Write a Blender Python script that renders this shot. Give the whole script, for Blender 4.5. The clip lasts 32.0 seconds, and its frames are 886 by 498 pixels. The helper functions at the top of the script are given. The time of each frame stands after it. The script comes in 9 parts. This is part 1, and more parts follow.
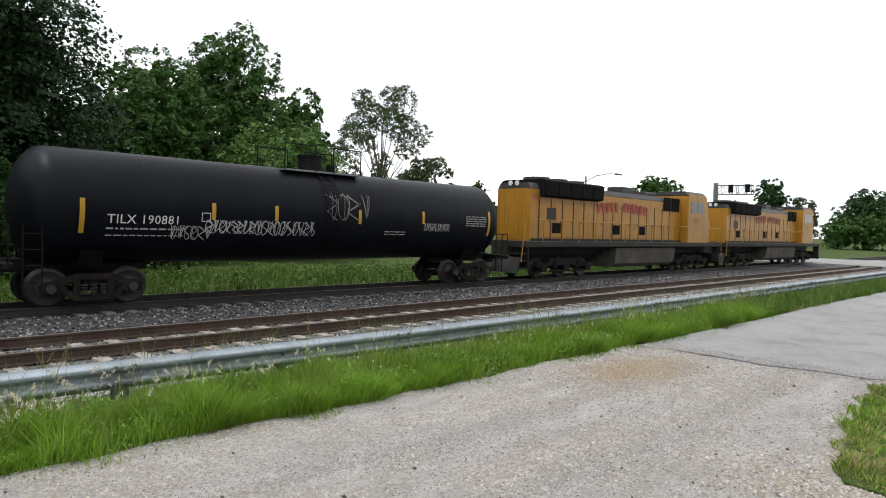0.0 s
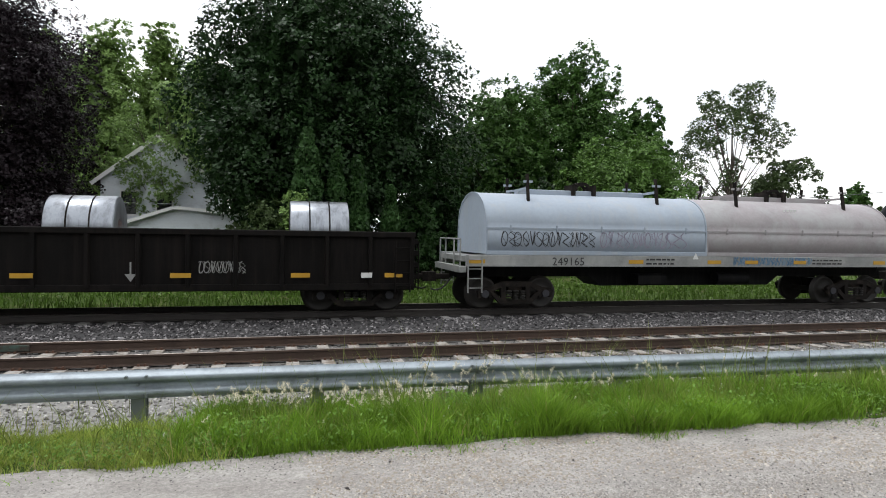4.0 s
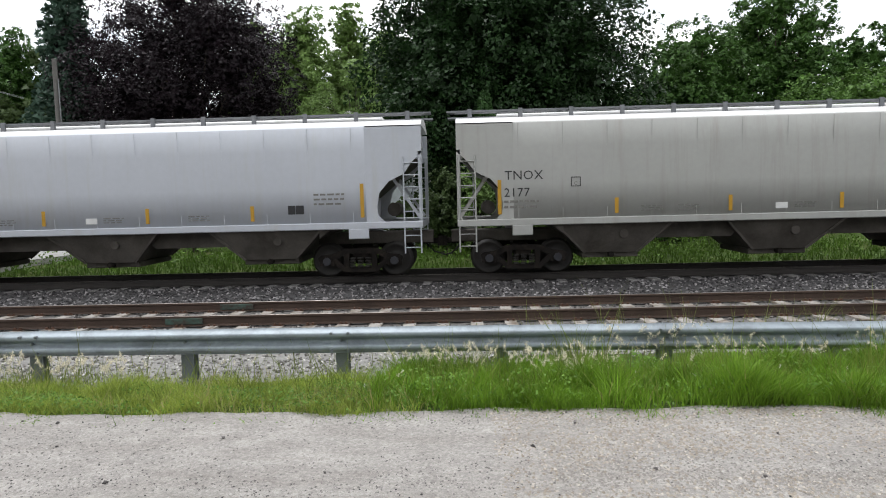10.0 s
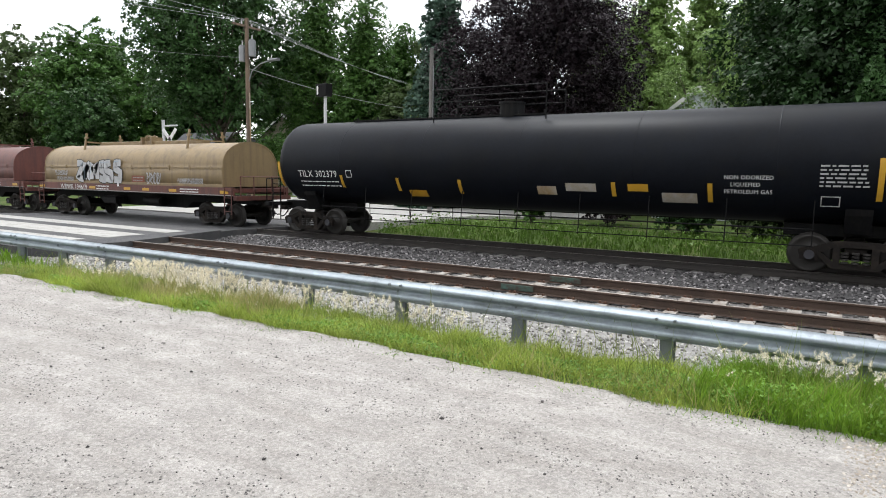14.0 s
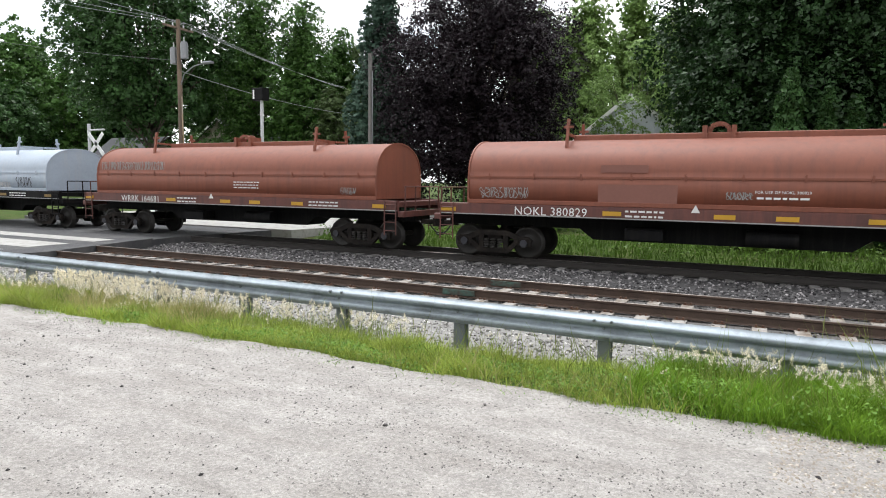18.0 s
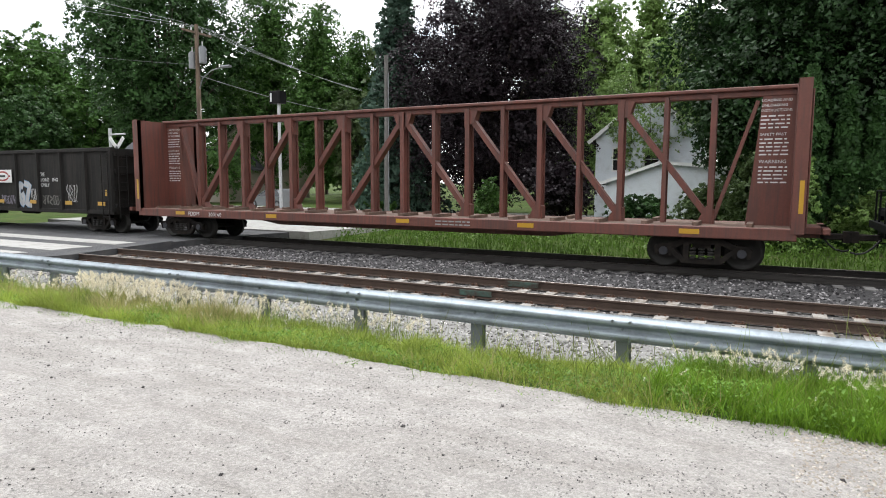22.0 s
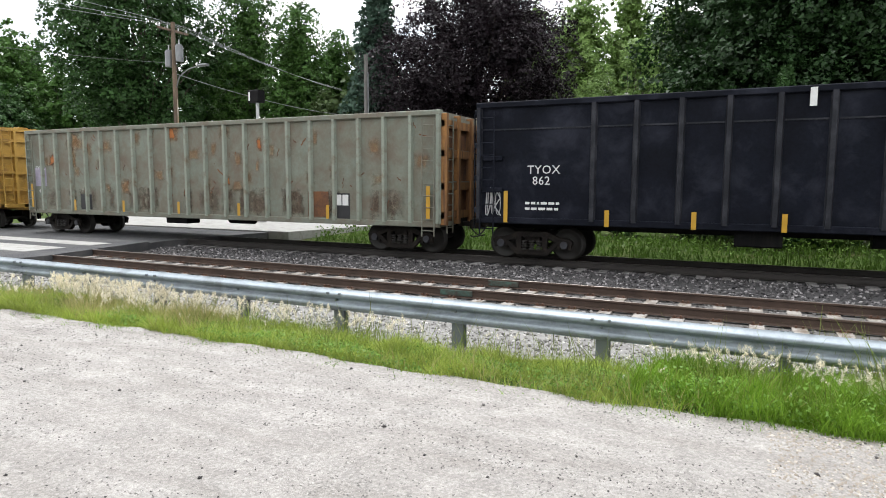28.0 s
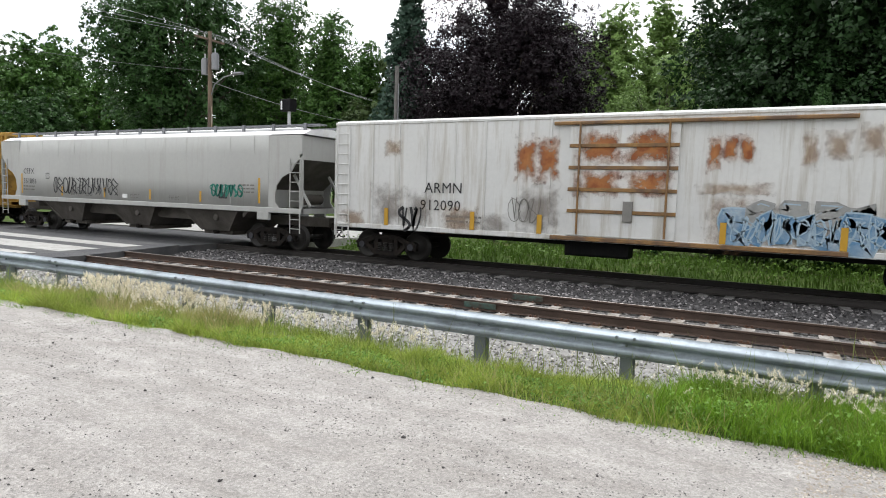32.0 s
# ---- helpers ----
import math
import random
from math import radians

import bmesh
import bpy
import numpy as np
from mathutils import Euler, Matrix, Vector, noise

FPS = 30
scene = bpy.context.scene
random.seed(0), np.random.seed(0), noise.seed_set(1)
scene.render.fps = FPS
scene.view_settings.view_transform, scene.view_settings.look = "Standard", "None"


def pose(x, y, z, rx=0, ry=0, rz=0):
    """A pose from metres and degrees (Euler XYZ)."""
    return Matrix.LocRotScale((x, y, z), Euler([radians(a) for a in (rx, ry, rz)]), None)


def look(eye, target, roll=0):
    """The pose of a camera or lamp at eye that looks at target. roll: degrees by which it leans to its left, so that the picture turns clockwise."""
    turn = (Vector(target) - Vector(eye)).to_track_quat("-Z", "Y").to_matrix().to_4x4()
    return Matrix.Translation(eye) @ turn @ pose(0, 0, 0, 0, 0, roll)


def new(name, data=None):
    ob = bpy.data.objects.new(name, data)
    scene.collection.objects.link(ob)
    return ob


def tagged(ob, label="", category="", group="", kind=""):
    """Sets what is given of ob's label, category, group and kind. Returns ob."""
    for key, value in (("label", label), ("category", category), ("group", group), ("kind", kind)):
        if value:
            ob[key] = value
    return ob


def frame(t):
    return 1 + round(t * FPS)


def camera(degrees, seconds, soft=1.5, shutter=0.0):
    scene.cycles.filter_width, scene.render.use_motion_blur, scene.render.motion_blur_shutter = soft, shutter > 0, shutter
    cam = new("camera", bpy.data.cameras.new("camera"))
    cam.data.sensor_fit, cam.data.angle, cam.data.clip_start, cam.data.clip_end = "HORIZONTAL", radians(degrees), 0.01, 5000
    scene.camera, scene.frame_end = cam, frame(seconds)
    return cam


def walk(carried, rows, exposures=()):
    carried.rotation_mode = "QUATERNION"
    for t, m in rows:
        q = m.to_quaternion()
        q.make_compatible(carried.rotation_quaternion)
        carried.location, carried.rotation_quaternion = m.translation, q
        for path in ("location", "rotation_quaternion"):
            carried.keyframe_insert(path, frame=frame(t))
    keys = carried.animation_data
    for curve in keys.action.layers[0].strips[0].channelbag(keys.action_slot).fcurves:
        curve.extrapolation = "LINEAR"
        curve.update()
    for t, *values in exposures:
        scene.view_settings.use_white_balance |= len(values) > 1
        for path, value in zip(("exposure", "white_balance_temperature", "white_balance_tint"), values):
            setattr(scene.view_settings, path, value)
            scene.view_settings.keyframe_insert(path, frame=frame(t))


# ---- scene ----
cam = camera(69.9, 32.0, 1.0)
# camera: stands on one spot and pans
EYE = 1.85
PATH = [
    (0.0, -44.37, -1.89, -1.56),
    (0.5, -45.97, -1.71, -1.39),
    (1.0, -46.29, -1.59, -1.56),
    (1.5, -42.80, -1.22, -1.22),
    (2.0, -35.97, -1.08, -1.07),
    (2.5, -25.30, -1.12, -0.40),
    (3.5, -12.50, -1.35, -0.70),
    (4.5, -21.43, -1.62, -1.08),
    (5.0, -33.93, -1.60, -0.86),
    (5.5, -44.04, -1.67, -0.47),
    (6.0, -47.69, -1.69, -0.62),
    (6.5, -48.76, -1.74, -0.53),
    (7.0, -49.09, -1.91, -0.75),
    (7.5, -49.35, -2.01, -0.70),
    (8.0, -48.97, -2.37, -0.73),
    (8.5, -44.05, -2.52, -0.47),
    (9.0, -33.16, -2.56, 0.29),
    (9.5, -15.80, -3.48, 1.67),
    (10.0, 1.72, -4.76, 1.42),
    (10.5, 20.84, -5.87, 1.17),
    (11.0, 25.35, -6.19, 1.35),
    (11.5, 31.63, -5.64, 1.07),
    (12.0, 33.72, -5.77, -0.01),
    (12.5, 33.11, -6.14, -0.23),
    (13.0, 31.21, -6.39, -0.90),
    (13.5, 30.85, -6.48, -0.94),
    (14.0, 31.33, -6.57, -0.85),
    (14.5, 30.82, -6.00, -0.72),
    (15.0, 28.23, -5.36, -0.66),
    (15.5, 27.17, -5.44, -0.76),
    (17.5, 25.96, -5.96, -0.64),
    (18.0, 25.98, -6.00, -0.72),
    (18.5, 26.20, -5.59, -0.23),
    (19.0, 26.11, -5.74, -0.40),
    (19.5, 26.45, -5.59, -0.37),
    (20.0, 26.53, -5.39, -0.08),
    (20.5, 27.46, -5.48, 0.21),
    (21.0, 27.79, -5.61, -0.18),
    (21.5, 27.68, -5.78, -0.22),
    (22.0, 27.45, -5.93, -0.25),
    (22.5, 27.18, -6.05, -0.29),
    (23.0, 26.63, -6.05, -0.40),
    (23.5, 26.25, -6.04, -0.30),
    (24.0, 26.02, -6.02, -0.33),
    (24.5, 26.96, -5.51, -0.15),
    (25.0, 26.82, -5.45, -0.41),
    (25.5, 26.64, -5.51, -0.22),
    (27.5, 25.94, -5.84, -0.42),
    (28.0, 25.68, -5.95, -0.21),
    (28.5, 26.18, -5.58, -0.31),
    (29.0, 27.74, -5.17, 0.35),
    (29.5, 27.72, -4.92, 0.20),
    (30.0, 27.89, -4.77, -0.16),
    (30.5, 27.92, -4.75, -0.78),
    (31.0, 27.74, -4.75, -0.91),
    (31.5, 27.61, -4.85, -1.96),
    (32.0, 28.10, -4.93, -1.70),
]
EXPOSURES = [(0, 0.33), (0.6, 0.05), (1, -0.25), (2.5, -0.25), (4.5, 0.5), (5.2, 0.33), (6, -0.15), (7, -0.37), (8.3, -0.42), (9, -0.21), (10, 0.46), (11.5, 0.77), (13, 0.85), (22, 0.89), (28, 0.99), (29, 0.92), (30, 0.85), (32, 0.75)]
walk(cam, [(t, pose(0, 0, EYE, 90 + p, r, y)) for t, y, p, r in PATH], EXPOSURES)

# ---- light: bright overcast ----
world = bpy.data.worlds.new("overcast_sky")
scene.world = world
world.use_nodes = True
nt = world.node_tree
nt.nodes.clear()


def node(tree, kind, **values):
    n = tree.nodes.new(kind)
    for key, value in values.items():
        n.inputs[key.replace("_", " ")].default_value = value
    return n


out = nt.nodes.new("ShaderNodeOutputWorld")
sky = nt.nodes.new("ShaderNodeTexSky")
sky.sky_type = 'NISHITA'
sky.sun_disc = False
sky.sun_elevation = radians(71)
sky.sun_rotation = radians(-57)
bg_sky = node(nt, "ShaderNodeBackground", Strength=0.12)
bg_cloud = node(nt, "ShaderNodeBackground", Strength=1.0)
tc = nt.nodes.new("ShaderNodeTexCoord")
mp = nt.nodes.new("ShaderNodeMapping")
mp.inputs["Scale"].default_value = (1.0, 1.0, 3.2)
nz = node(nt, "ShaderNodeTexNoise", Scale=2.3, Detail=7.0, Roughness=0.55, Distortion=0.4)
nz2 = node(nt, "ShaderNodeTexNoise", Scale=5.0, Detail=5.0, Roughness=0.5)
rp = nt.nodes.new("ShaderNodeValToRGB")
rp.color_ramp.elements[0].position, rp.color_ramp.elements[0].color = 0.36, (0.8, 0.8, 0.8, 1)
rp.color_ramp.elements[1].position, rp.color_ramp.elements[1].color = 0.6, (1, 1, 1, 1)
rc = nt.nodes.new("ShaderNodeValToRGB")
rc.color_ramp.elements[0].position, rc.color_ramp.elements[0].color = 0.33, (0.93, 0.98, 1.05, 1)
rc.color_ramp.elements[1].position, rc.color_ramp.elements[1].color = 0.58, (1.24, 1.24, 1.24, 1)
mx = nt.nodes.new("ShaderNodeMixShader")
nt.links.new(tc.outputs["Generated"], mp.inputs["Vector"])
nt.links.new(mp.outputs["Vector"], nz.inputs["Vector"])
nt.links.new(mp.outputs["Vector"], nz2.inputs["Vector"])
nt.links.new(nz.outputs["Fac"], rp.inputs["Fac"])
nt.links.new(nz2.outputs["Fac"], rc.inputs["Fac"])
nt.links.new(rc.outputs["Color"], bg_cloud.inputs["Color"])
nt.links.new(sky.outputs["Color"], bg_sky.inputs["Color"])
nt.links.new(rp.outputs["Color"], mx.inputs["Fac"])
nt.links.new(bg_sky.outputs[0], mx.inputs[1])
nt.links.new(bg_cloud.outputs[0], mx.inputs[2])
nt.links.new(mx.outputs[0], out.inputs["Surface"])

sun = new("sun", bpy.data.lights.new("sun", 'SUN'))
sun.data.energy, sun.data.angle, sun.data.color = 1.5, radians(16), (0.97, 0.985, 1.0)
sun.matrix_world = look((-14, 9, 50), (0, 0, 0))


# ---- materials ----
ALBEDO_SCALE = 0.61          # darkens every surf() colour, so the sky stands brighter against the scene
def surf(name, col, rough=0.6, metal=0.0, var=0.2, scale=1.5, dirt=None, amount=0.3, dscale=1.0, streak=False, bump=0.15, bscale=40.0, edge=0.12, spread=True, spec=0.5, grain=None, pebble=0.0):
    """A painted, rusty or mineral surface: two scales of tone, patches of dirt or rust and fine relief."""
    m = bpy.data.materials.new(name)
    m.use_nodes = True
    t = m.node_tree
    b = t.nodes["Principled BSDF"]
    col = [c * ALBEDO_SCALE for c in col]
    dirt = [c * ALBEDO_SCALE for c in dirt] if dirt else None
    b.inputs["Roughness"].default_value, b.inputs["Metallic"].default_value = rough, metal
    b.inputs["Specular IOR Level"].default_value = spec
    co = t.nodes.new("ShaderNodeTexCoord")
    vec = co.outputs["Object"]
    if spread:
        oi = t.nodes.new("ShaderNodeObjectInfo")
        mul = t.nodes.new("ShaderNodeVectorMath")
        mul.operation = 'MULTIPLY'
        mul.inputs[1].default_value = (37.0, 21.0, 0.0)
        add = t.nodes.new("ShaderNodeVectorMath")
        t.links.new(oi.outputs["Random"], mul.inputs[0])
        t.links.new(vec, add.inputs[0])
        t.links.new(mul.outputs[0], add.inputs[1])
        vec = add.outputs[0]
    n1 = node(t, "ShaderNodeTexNoise", Scale=scale, Detail=6.0, Roughness=0.6)
    n2 = node(t, "ShaderNodeTexNoise", Scale=scale * 14, Detail=4.0, Roughness=0.6)
    t.links.new(vec, n1.inputs["Vector"])
    t.links.new(vec, n2.inputs["Vector"])
    av = t.nodes.new("ShaderNodeMath")
    av.operation = 'MULTIPLY_ADD'
    av.inputs[1].default_value = 0.4
    t.links.new(n2.outputs["Fac"], av.inputs[0])
    sc = t.nodes.new("ShaderNodeMath")
    sc.operation = 'MULTIPLY'
    sc.inputs[1].default_value = 0.6
    t.links.new(n1.outputs["Fac"], sc.inputs[0])
    t.links.new(sc.outputs[0], av.inputs[2])
    r1 = t.nodes.new("ShaderNodeValToRGB")
    lo, hi = [max(0.0, c * (1 - var)) for c in col], [min(1.0, c * (1 + var)) for c in col]
    r1.color_ramp.elements[0].position, r1.color_ramp.elements[0].color = 0.33, (*lo, 1)
    r1.color_ramp.elements[1].position, r1.color_ramp.elements[1].color = 0.67, (*hi, 1)
    t.links.new(av.outputs[0], r1.inputs["Fac"])
    colour = r1.outputs["Color"]
    if dirt:
        v2 = vec
        if streak or grain:
            mp2 = t.nodes.new("ShaderNodeMapping")
            mp2.inputs["Scale"].default_value = grain or (5.0, 5.0, 0.35)
            t.links.new(vec, mp2.inputs["Vector"])
            v2 = mp2.outputs["Vector"]
        n3 = node(t, "ShaderNodeTexNoise", Scale=dscale, Detail=9.0, Roughness=0.68, Distortion=0.3)
        t.links.new(v2, n3.inputs["Vector"])
        r2 = t.nodes.new("ShaderNodeValToRGB")
        mid = 0.72 - 0.44 * amount
        r2.color_ramp.elements[0].position, r2.color_ramp.elements[0].color = mid - edge, (0, 0, 0, 1)
        r2.color_ramp.elements[1].position, r2.color_ramp.elements[1].color = mid + edge, (1, 1, 1, 1)
        t.links.new(n3.outputs["Fac"], r2.inputs["Fac"])
        mix = t.nodes.new("ShaderNodeMix")
        mix.data_type = 'RGBA'
        mix.inputs["B"].default_value = (*dirt, 1)
        for k in mix.inputs:
            if k.name == "B" and k.type == 'RGBA':
                k.default_value = (*dirt, 1)
            if k.name == "A" and k.type == 'RGBA':
                t.links.new(colour, k)
        t.links.new(r2.outputs["Color"], mix.inputs[0])
        colour = next(o for o in mix.outputs if o.type == 'RGBA')
    if pebble:
        # crushed stone: cells of two sizes, each with its own tone
        tone = None
        for size, lo_, hi_ in ((pebble, 0.8, 1.1), (pebble * 2.7, 0.82, 1.1)):
            vo = node(t, "ShaderNodeTexVoronoi", Scale=size)
            t.links.new(vec, vo.inputs["Vector"])
            sp = t.nodes.new("ShaderNodeSeparateColor")
            t.links.new(vo.outputs["Color"], sp.inputs["Color"])
            mr = t.nodes.new("ShaderNodeMapRange")
            mr.inputs["To Min"].default_value, mr.inputs["To Max"].default_value = lo_, hi_
            t.links.new(sp.outputs["Red"], mr.inputs["Value"])
            if tone is None:
                tone = mr.outputs["Result"]
            else:
                mm = t.nodes.new("ShaderNodeMath")
                mm.operation = 'MULTIPLY'
                t.links.new(tone, mm.inputs[0])
                t.links.new(mr.outputs["Result"], mm.inputs[1])
                tone = mm.outputs[0]
        vm = t.nodes.new("ShaderNodeVectorMath")
        vm.operation = 'SCALE'
        t.links.new(colour, vm.inputs[0])
        t.links.new(tone, vm.inputs["Scale"])
        colour = vm.outputs[0]
    t.links.new(colour, b.inputs["Base Color"])
    if bump:
        bp = node(t, "ShaderNodeBump", Strength=bump, Distance=0.02)
        n4 = node(t, "ShaderNodeTexNoise", Scale=bscale, Detail=5.0, Roughness=0.65)
        t.links.new(vec, n4.inputs["Vector"])
        t.links.new(n4.outputs["Fac"], bp.inputs["Height"])
        t.links.new(bp.outputs["Normal"], b.inputs["Normal"])
    return m


def foliage(name, col, dark=0.5, light=1.6, shine=0.45):
    """Leaves or blades: tone per leaf and in drifts, a little light through them."""
    m = bpy.data.materials.new(name)
    m.use_nodes = True
    t = m.node_tree
    b = t.nodes["Principled BSDF"]
    b.inputs["Roughness"].default_value = shine
    b.inputs["Specular IOR Level"].default_value = 0.15
    geo = t.nodes.new("ShaderNodeNewGeometry")
    co = t.nodes.new("ShaderNodeTexCoord")
    n = node(t, "ShaderNodeTexNoise", Scale=0.8, Detail=4.0)
    t.links.new(co.outputs["Object"], n.inputs["Vector"])
    a = t.nodes.new("ShaderNodeMath")
    a.operation = 'MULTIPLY_ADD'
    a.inputs[1].default_value = 0.26
    t.links.new(geo.outputs["Random Per Island"], a.inputs[0])
    s = t.nodes.new("ShaderNodeMath")
    s.operation = 'MULTIPLY'
    s.inputs[1].default_value = 0.78
    t.links.new(n.outputs["Fac"], s.inputs[0])
    t.links.new(s.outputs[0], a.inputs[2])
    r = t.nodes.new("ShaderNodeValToRGB")
    r.color_ramp.elements[0].position, r.color_ramp.elements[0].color = 0.2, (*[c * dark for c in col], 1)
    r.color_ramp.elements[1].position, r.color_ramp.elements[1].color = 0.85, (*[min(1, c * light) for c in col], 1)
    t.links.new(a.outputs[0], r.inputs["Fac"])
    t.links.new(r.outputs["Color"], b.inputs["Base Color"])
    tr = t.nodes.new("ShaderNodeBsdfTranslucent")
    t.links.new(r.outputs["Color"], tr.inputs["Color"])
    ms = t.nodes.new("ShaderNodeMixShader")
    ms.inputs[0].default_value = 0.22
    t.links.new(b.outputs[0], ms.inputs[1])
    t.links.new(tr.outputs[0], ms.inputs[2])
    t.links.new(ms.outputs[0], t.nodes["Material Output"].inputs["Surface"])
    return m


JOINT_GREEN = surf("green_paint_mark", (0.07, 0.15, 0.12), 0.8, var=0.3, dirt=(0.07, 0.045, 0.035), amount=0.5, dscale=5, bump=0.1)
GRAVEL = surf("lot_gravel", (0.66, 0.622, 0.585), 0.95, var=0.2, scale=2.6, dirt=(0.5, 0.462, 0.425), amount=0.36, dscale=2.2, edge=0.16, bump=1.0, bscale=75, spread=False, spec=0.2, grain=(0.35, 1.5, 1.0), pebble=48.0)
ASPHALT_OLD = surf("worn_asphalt", (0.41, 0.405, 0.395), 0.92, var=0.16, scale=0.4, dirt=(0.27, 0.26, 0.24), amount=0.22, dscale=1.2, bump=0.5, bscale=90, spread=False, spec=0.25)
ASPHALT = surf("dark_asphalt", (0.075, 0.075, 0.08), 0.9, var=0.25, scale=0.8, dirt=(0.14, 0.135, 0.13), amount=0.3, bump=0.5, bscale=90, spread=False)
SAND = surf("sandy_patch", (0.47, 0.39, 0.28), 0.95, var=0.3, scale=3, dirt=(0.52, 0.49, 0.45), amount=0.5, dscale=3, bump=0.7, bscale=60, spread=False)
CONCRETE = surf("concrete", (0.52, 0.51, 0.48), 0.9, var=0.14, scale=2, dirt=(0.3, 0.28, 0.25), amount=0.25, dscale=3, bump=0.3)
TIE_NEAR = surf("pale_concrete_tie", (0.56, 0.53, 0.49), 0.9, var=0.25, scale=4, dirt=(0.2, 0.155, 0.115), amount=0.5, dscale=4, bump=0.4)
TIE_FAR = surf("grey_concrete_tie", (0.33, 0.32, 0.31), 0.9, var=0.2, scale=4, dirt=(0.12, 0.11, 0.1), amount=0.4, dscale=4, bump=0.4)
BALLAST_DARK = surf("dark_ballast", (0.05, 0.047, 0.048), 0.9, var=0.5, scale=6, bump=1.0, bscale=22, spread=False)
BALLAST_PALE = surf("pale_ballast", (0.34, 0.33, 0.31), 0.9, var=0.45, scale=6, bump=1.0, bscale=24, spread=False)
BALLAST_MIXED = surf("mixed_ballast", (0.17, 0.162, 0.155), 0.9, var=0.55, scale=7, bump=1.0, bscale=24, spread=False)
RAIL_RUST = surf("rusty_rail", (0.1, 0.063, 0.046), 0.75, 0.2, var=0.3, scale=3, bump=0.2)
RAIL_DARK = surf("grimy_rail", (0.045, 0.038, 0.034), 0.7, 0.2, var=0.3, scale=3, bump=0.2)
RAIL_TOP = surf("worn_rail_head", (0.33, 0.29, 0.26), 0.38, 0.85, var=0.2, scale=5, bump=0.05)
CLIP = surf("rusty_clip", (0.16, 0.08, 0.05), 0.8, 0.2, var=0.3, bump=0)
GALV = surf("galvanised_steel", (0.47, 0.535, 0.59), 0.52, 0.25, var=0.2, scale=1.2, dirt=(0.24, 0.27, 0.29), amount=0.3, dscale=2.2, bump=0.06, spread=False)
GALV_POST = surf("galvanised_post", (0.27, 0.3, 0.32), 0.55, 0.5, var=0.2, scale=3, bump=0.1)
SOIL_GRASS = surf("grassy_soil", (0.07, 0.115, 0.025), 0.95, var=0.5, scale=0.7, dirt=(0.15, 0.14, 0.06), amount=0.25, dscale=0.8, bump=1.0, bscale=30, spread=False, spec=0.1)
BLADE = foliage("grass_blades", (0.12, 0.215, 0.02), 0.35, 2.1)
BLADE_PALE = foliage("yellow_green_blades", (0.25, 0.31, 0.06), 0.4, 1.9)
BROADLEAF = foliage("broad_weed_leaves", (0.1, 0.19, 0.03), 0.4, 2.0)
# darker than BLADE: tree shade beyond the track is put into the colour
BLADE_FAR = foliage("darkened_far_blades", (0.085, 0.15, 0.026), 0.45, 1.6)
BLADE_TALL = foliage("olive_tall_blades", (0.16, 0.21, 0.045), 0.5, 1.7)
BLADE_DRY = foliage("straw_blades", (0.36, 0.33, 0.14), 0.6, 1.4)
WEED = foliage("weed_stems", (0.15, 0.17, 0.06), 0.6, 1.5)
SEED = foliage("pale_seed_heads", (0.7, 0.64, 0.5), 0.75, 1.25, 0.8)
PETAL = foliage("white_petals", (0.75, 0.74, 0.68), 0.8, 1.2, 0.7)
BARK = surf("bark", (0.12, 0.095, 0.075), 0.95, var=0.4, scale=3, bump=1.0, bscale=14)
POLE_WOOD = surf("weathered_pole", (0.23, 0.165, 0.115), 0.9, var=0.3, scale=2, dirt=(0.1, 0.075, 0.06), amount=0.35, streak=True, bump=0.5)
LEAF_MAPLE = foliage("maple_leaves", (0.05, 0.105, 0.024), 0.3, 2.0)
LEAF_DARK = foliage("dark_leaves", (0.032, 0.07, 0.021), 0.25, 2.1)
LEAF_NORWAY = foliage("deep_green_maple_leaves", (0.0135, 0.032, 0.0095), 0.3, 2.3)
LEAF_BRIGHT = foliage("bright_leaves", (0.15, 0.235, 0.065), 0.4, 1.6)
LEAF_LIME = foliage("lime_green_leaves", (0.085, 0.16, 0.035), 0.3, 1.8)
LEAF_LIGHT = foliage("pale_green_leaves", (0.19, 0.29, 0.09))
LEAF_OLIVE = foliage("olive_leaves", (0.06, 0.09, 0.033))
LEAF_PURPLE = foliage("purple_leaves", (0.0135, 0.009, 0.0115), 0.4, 2.0)
LEAF_SPRUCE = foliage("spruce_needles", (0.05, 0.088, 0.062), 0.5, 1.6)


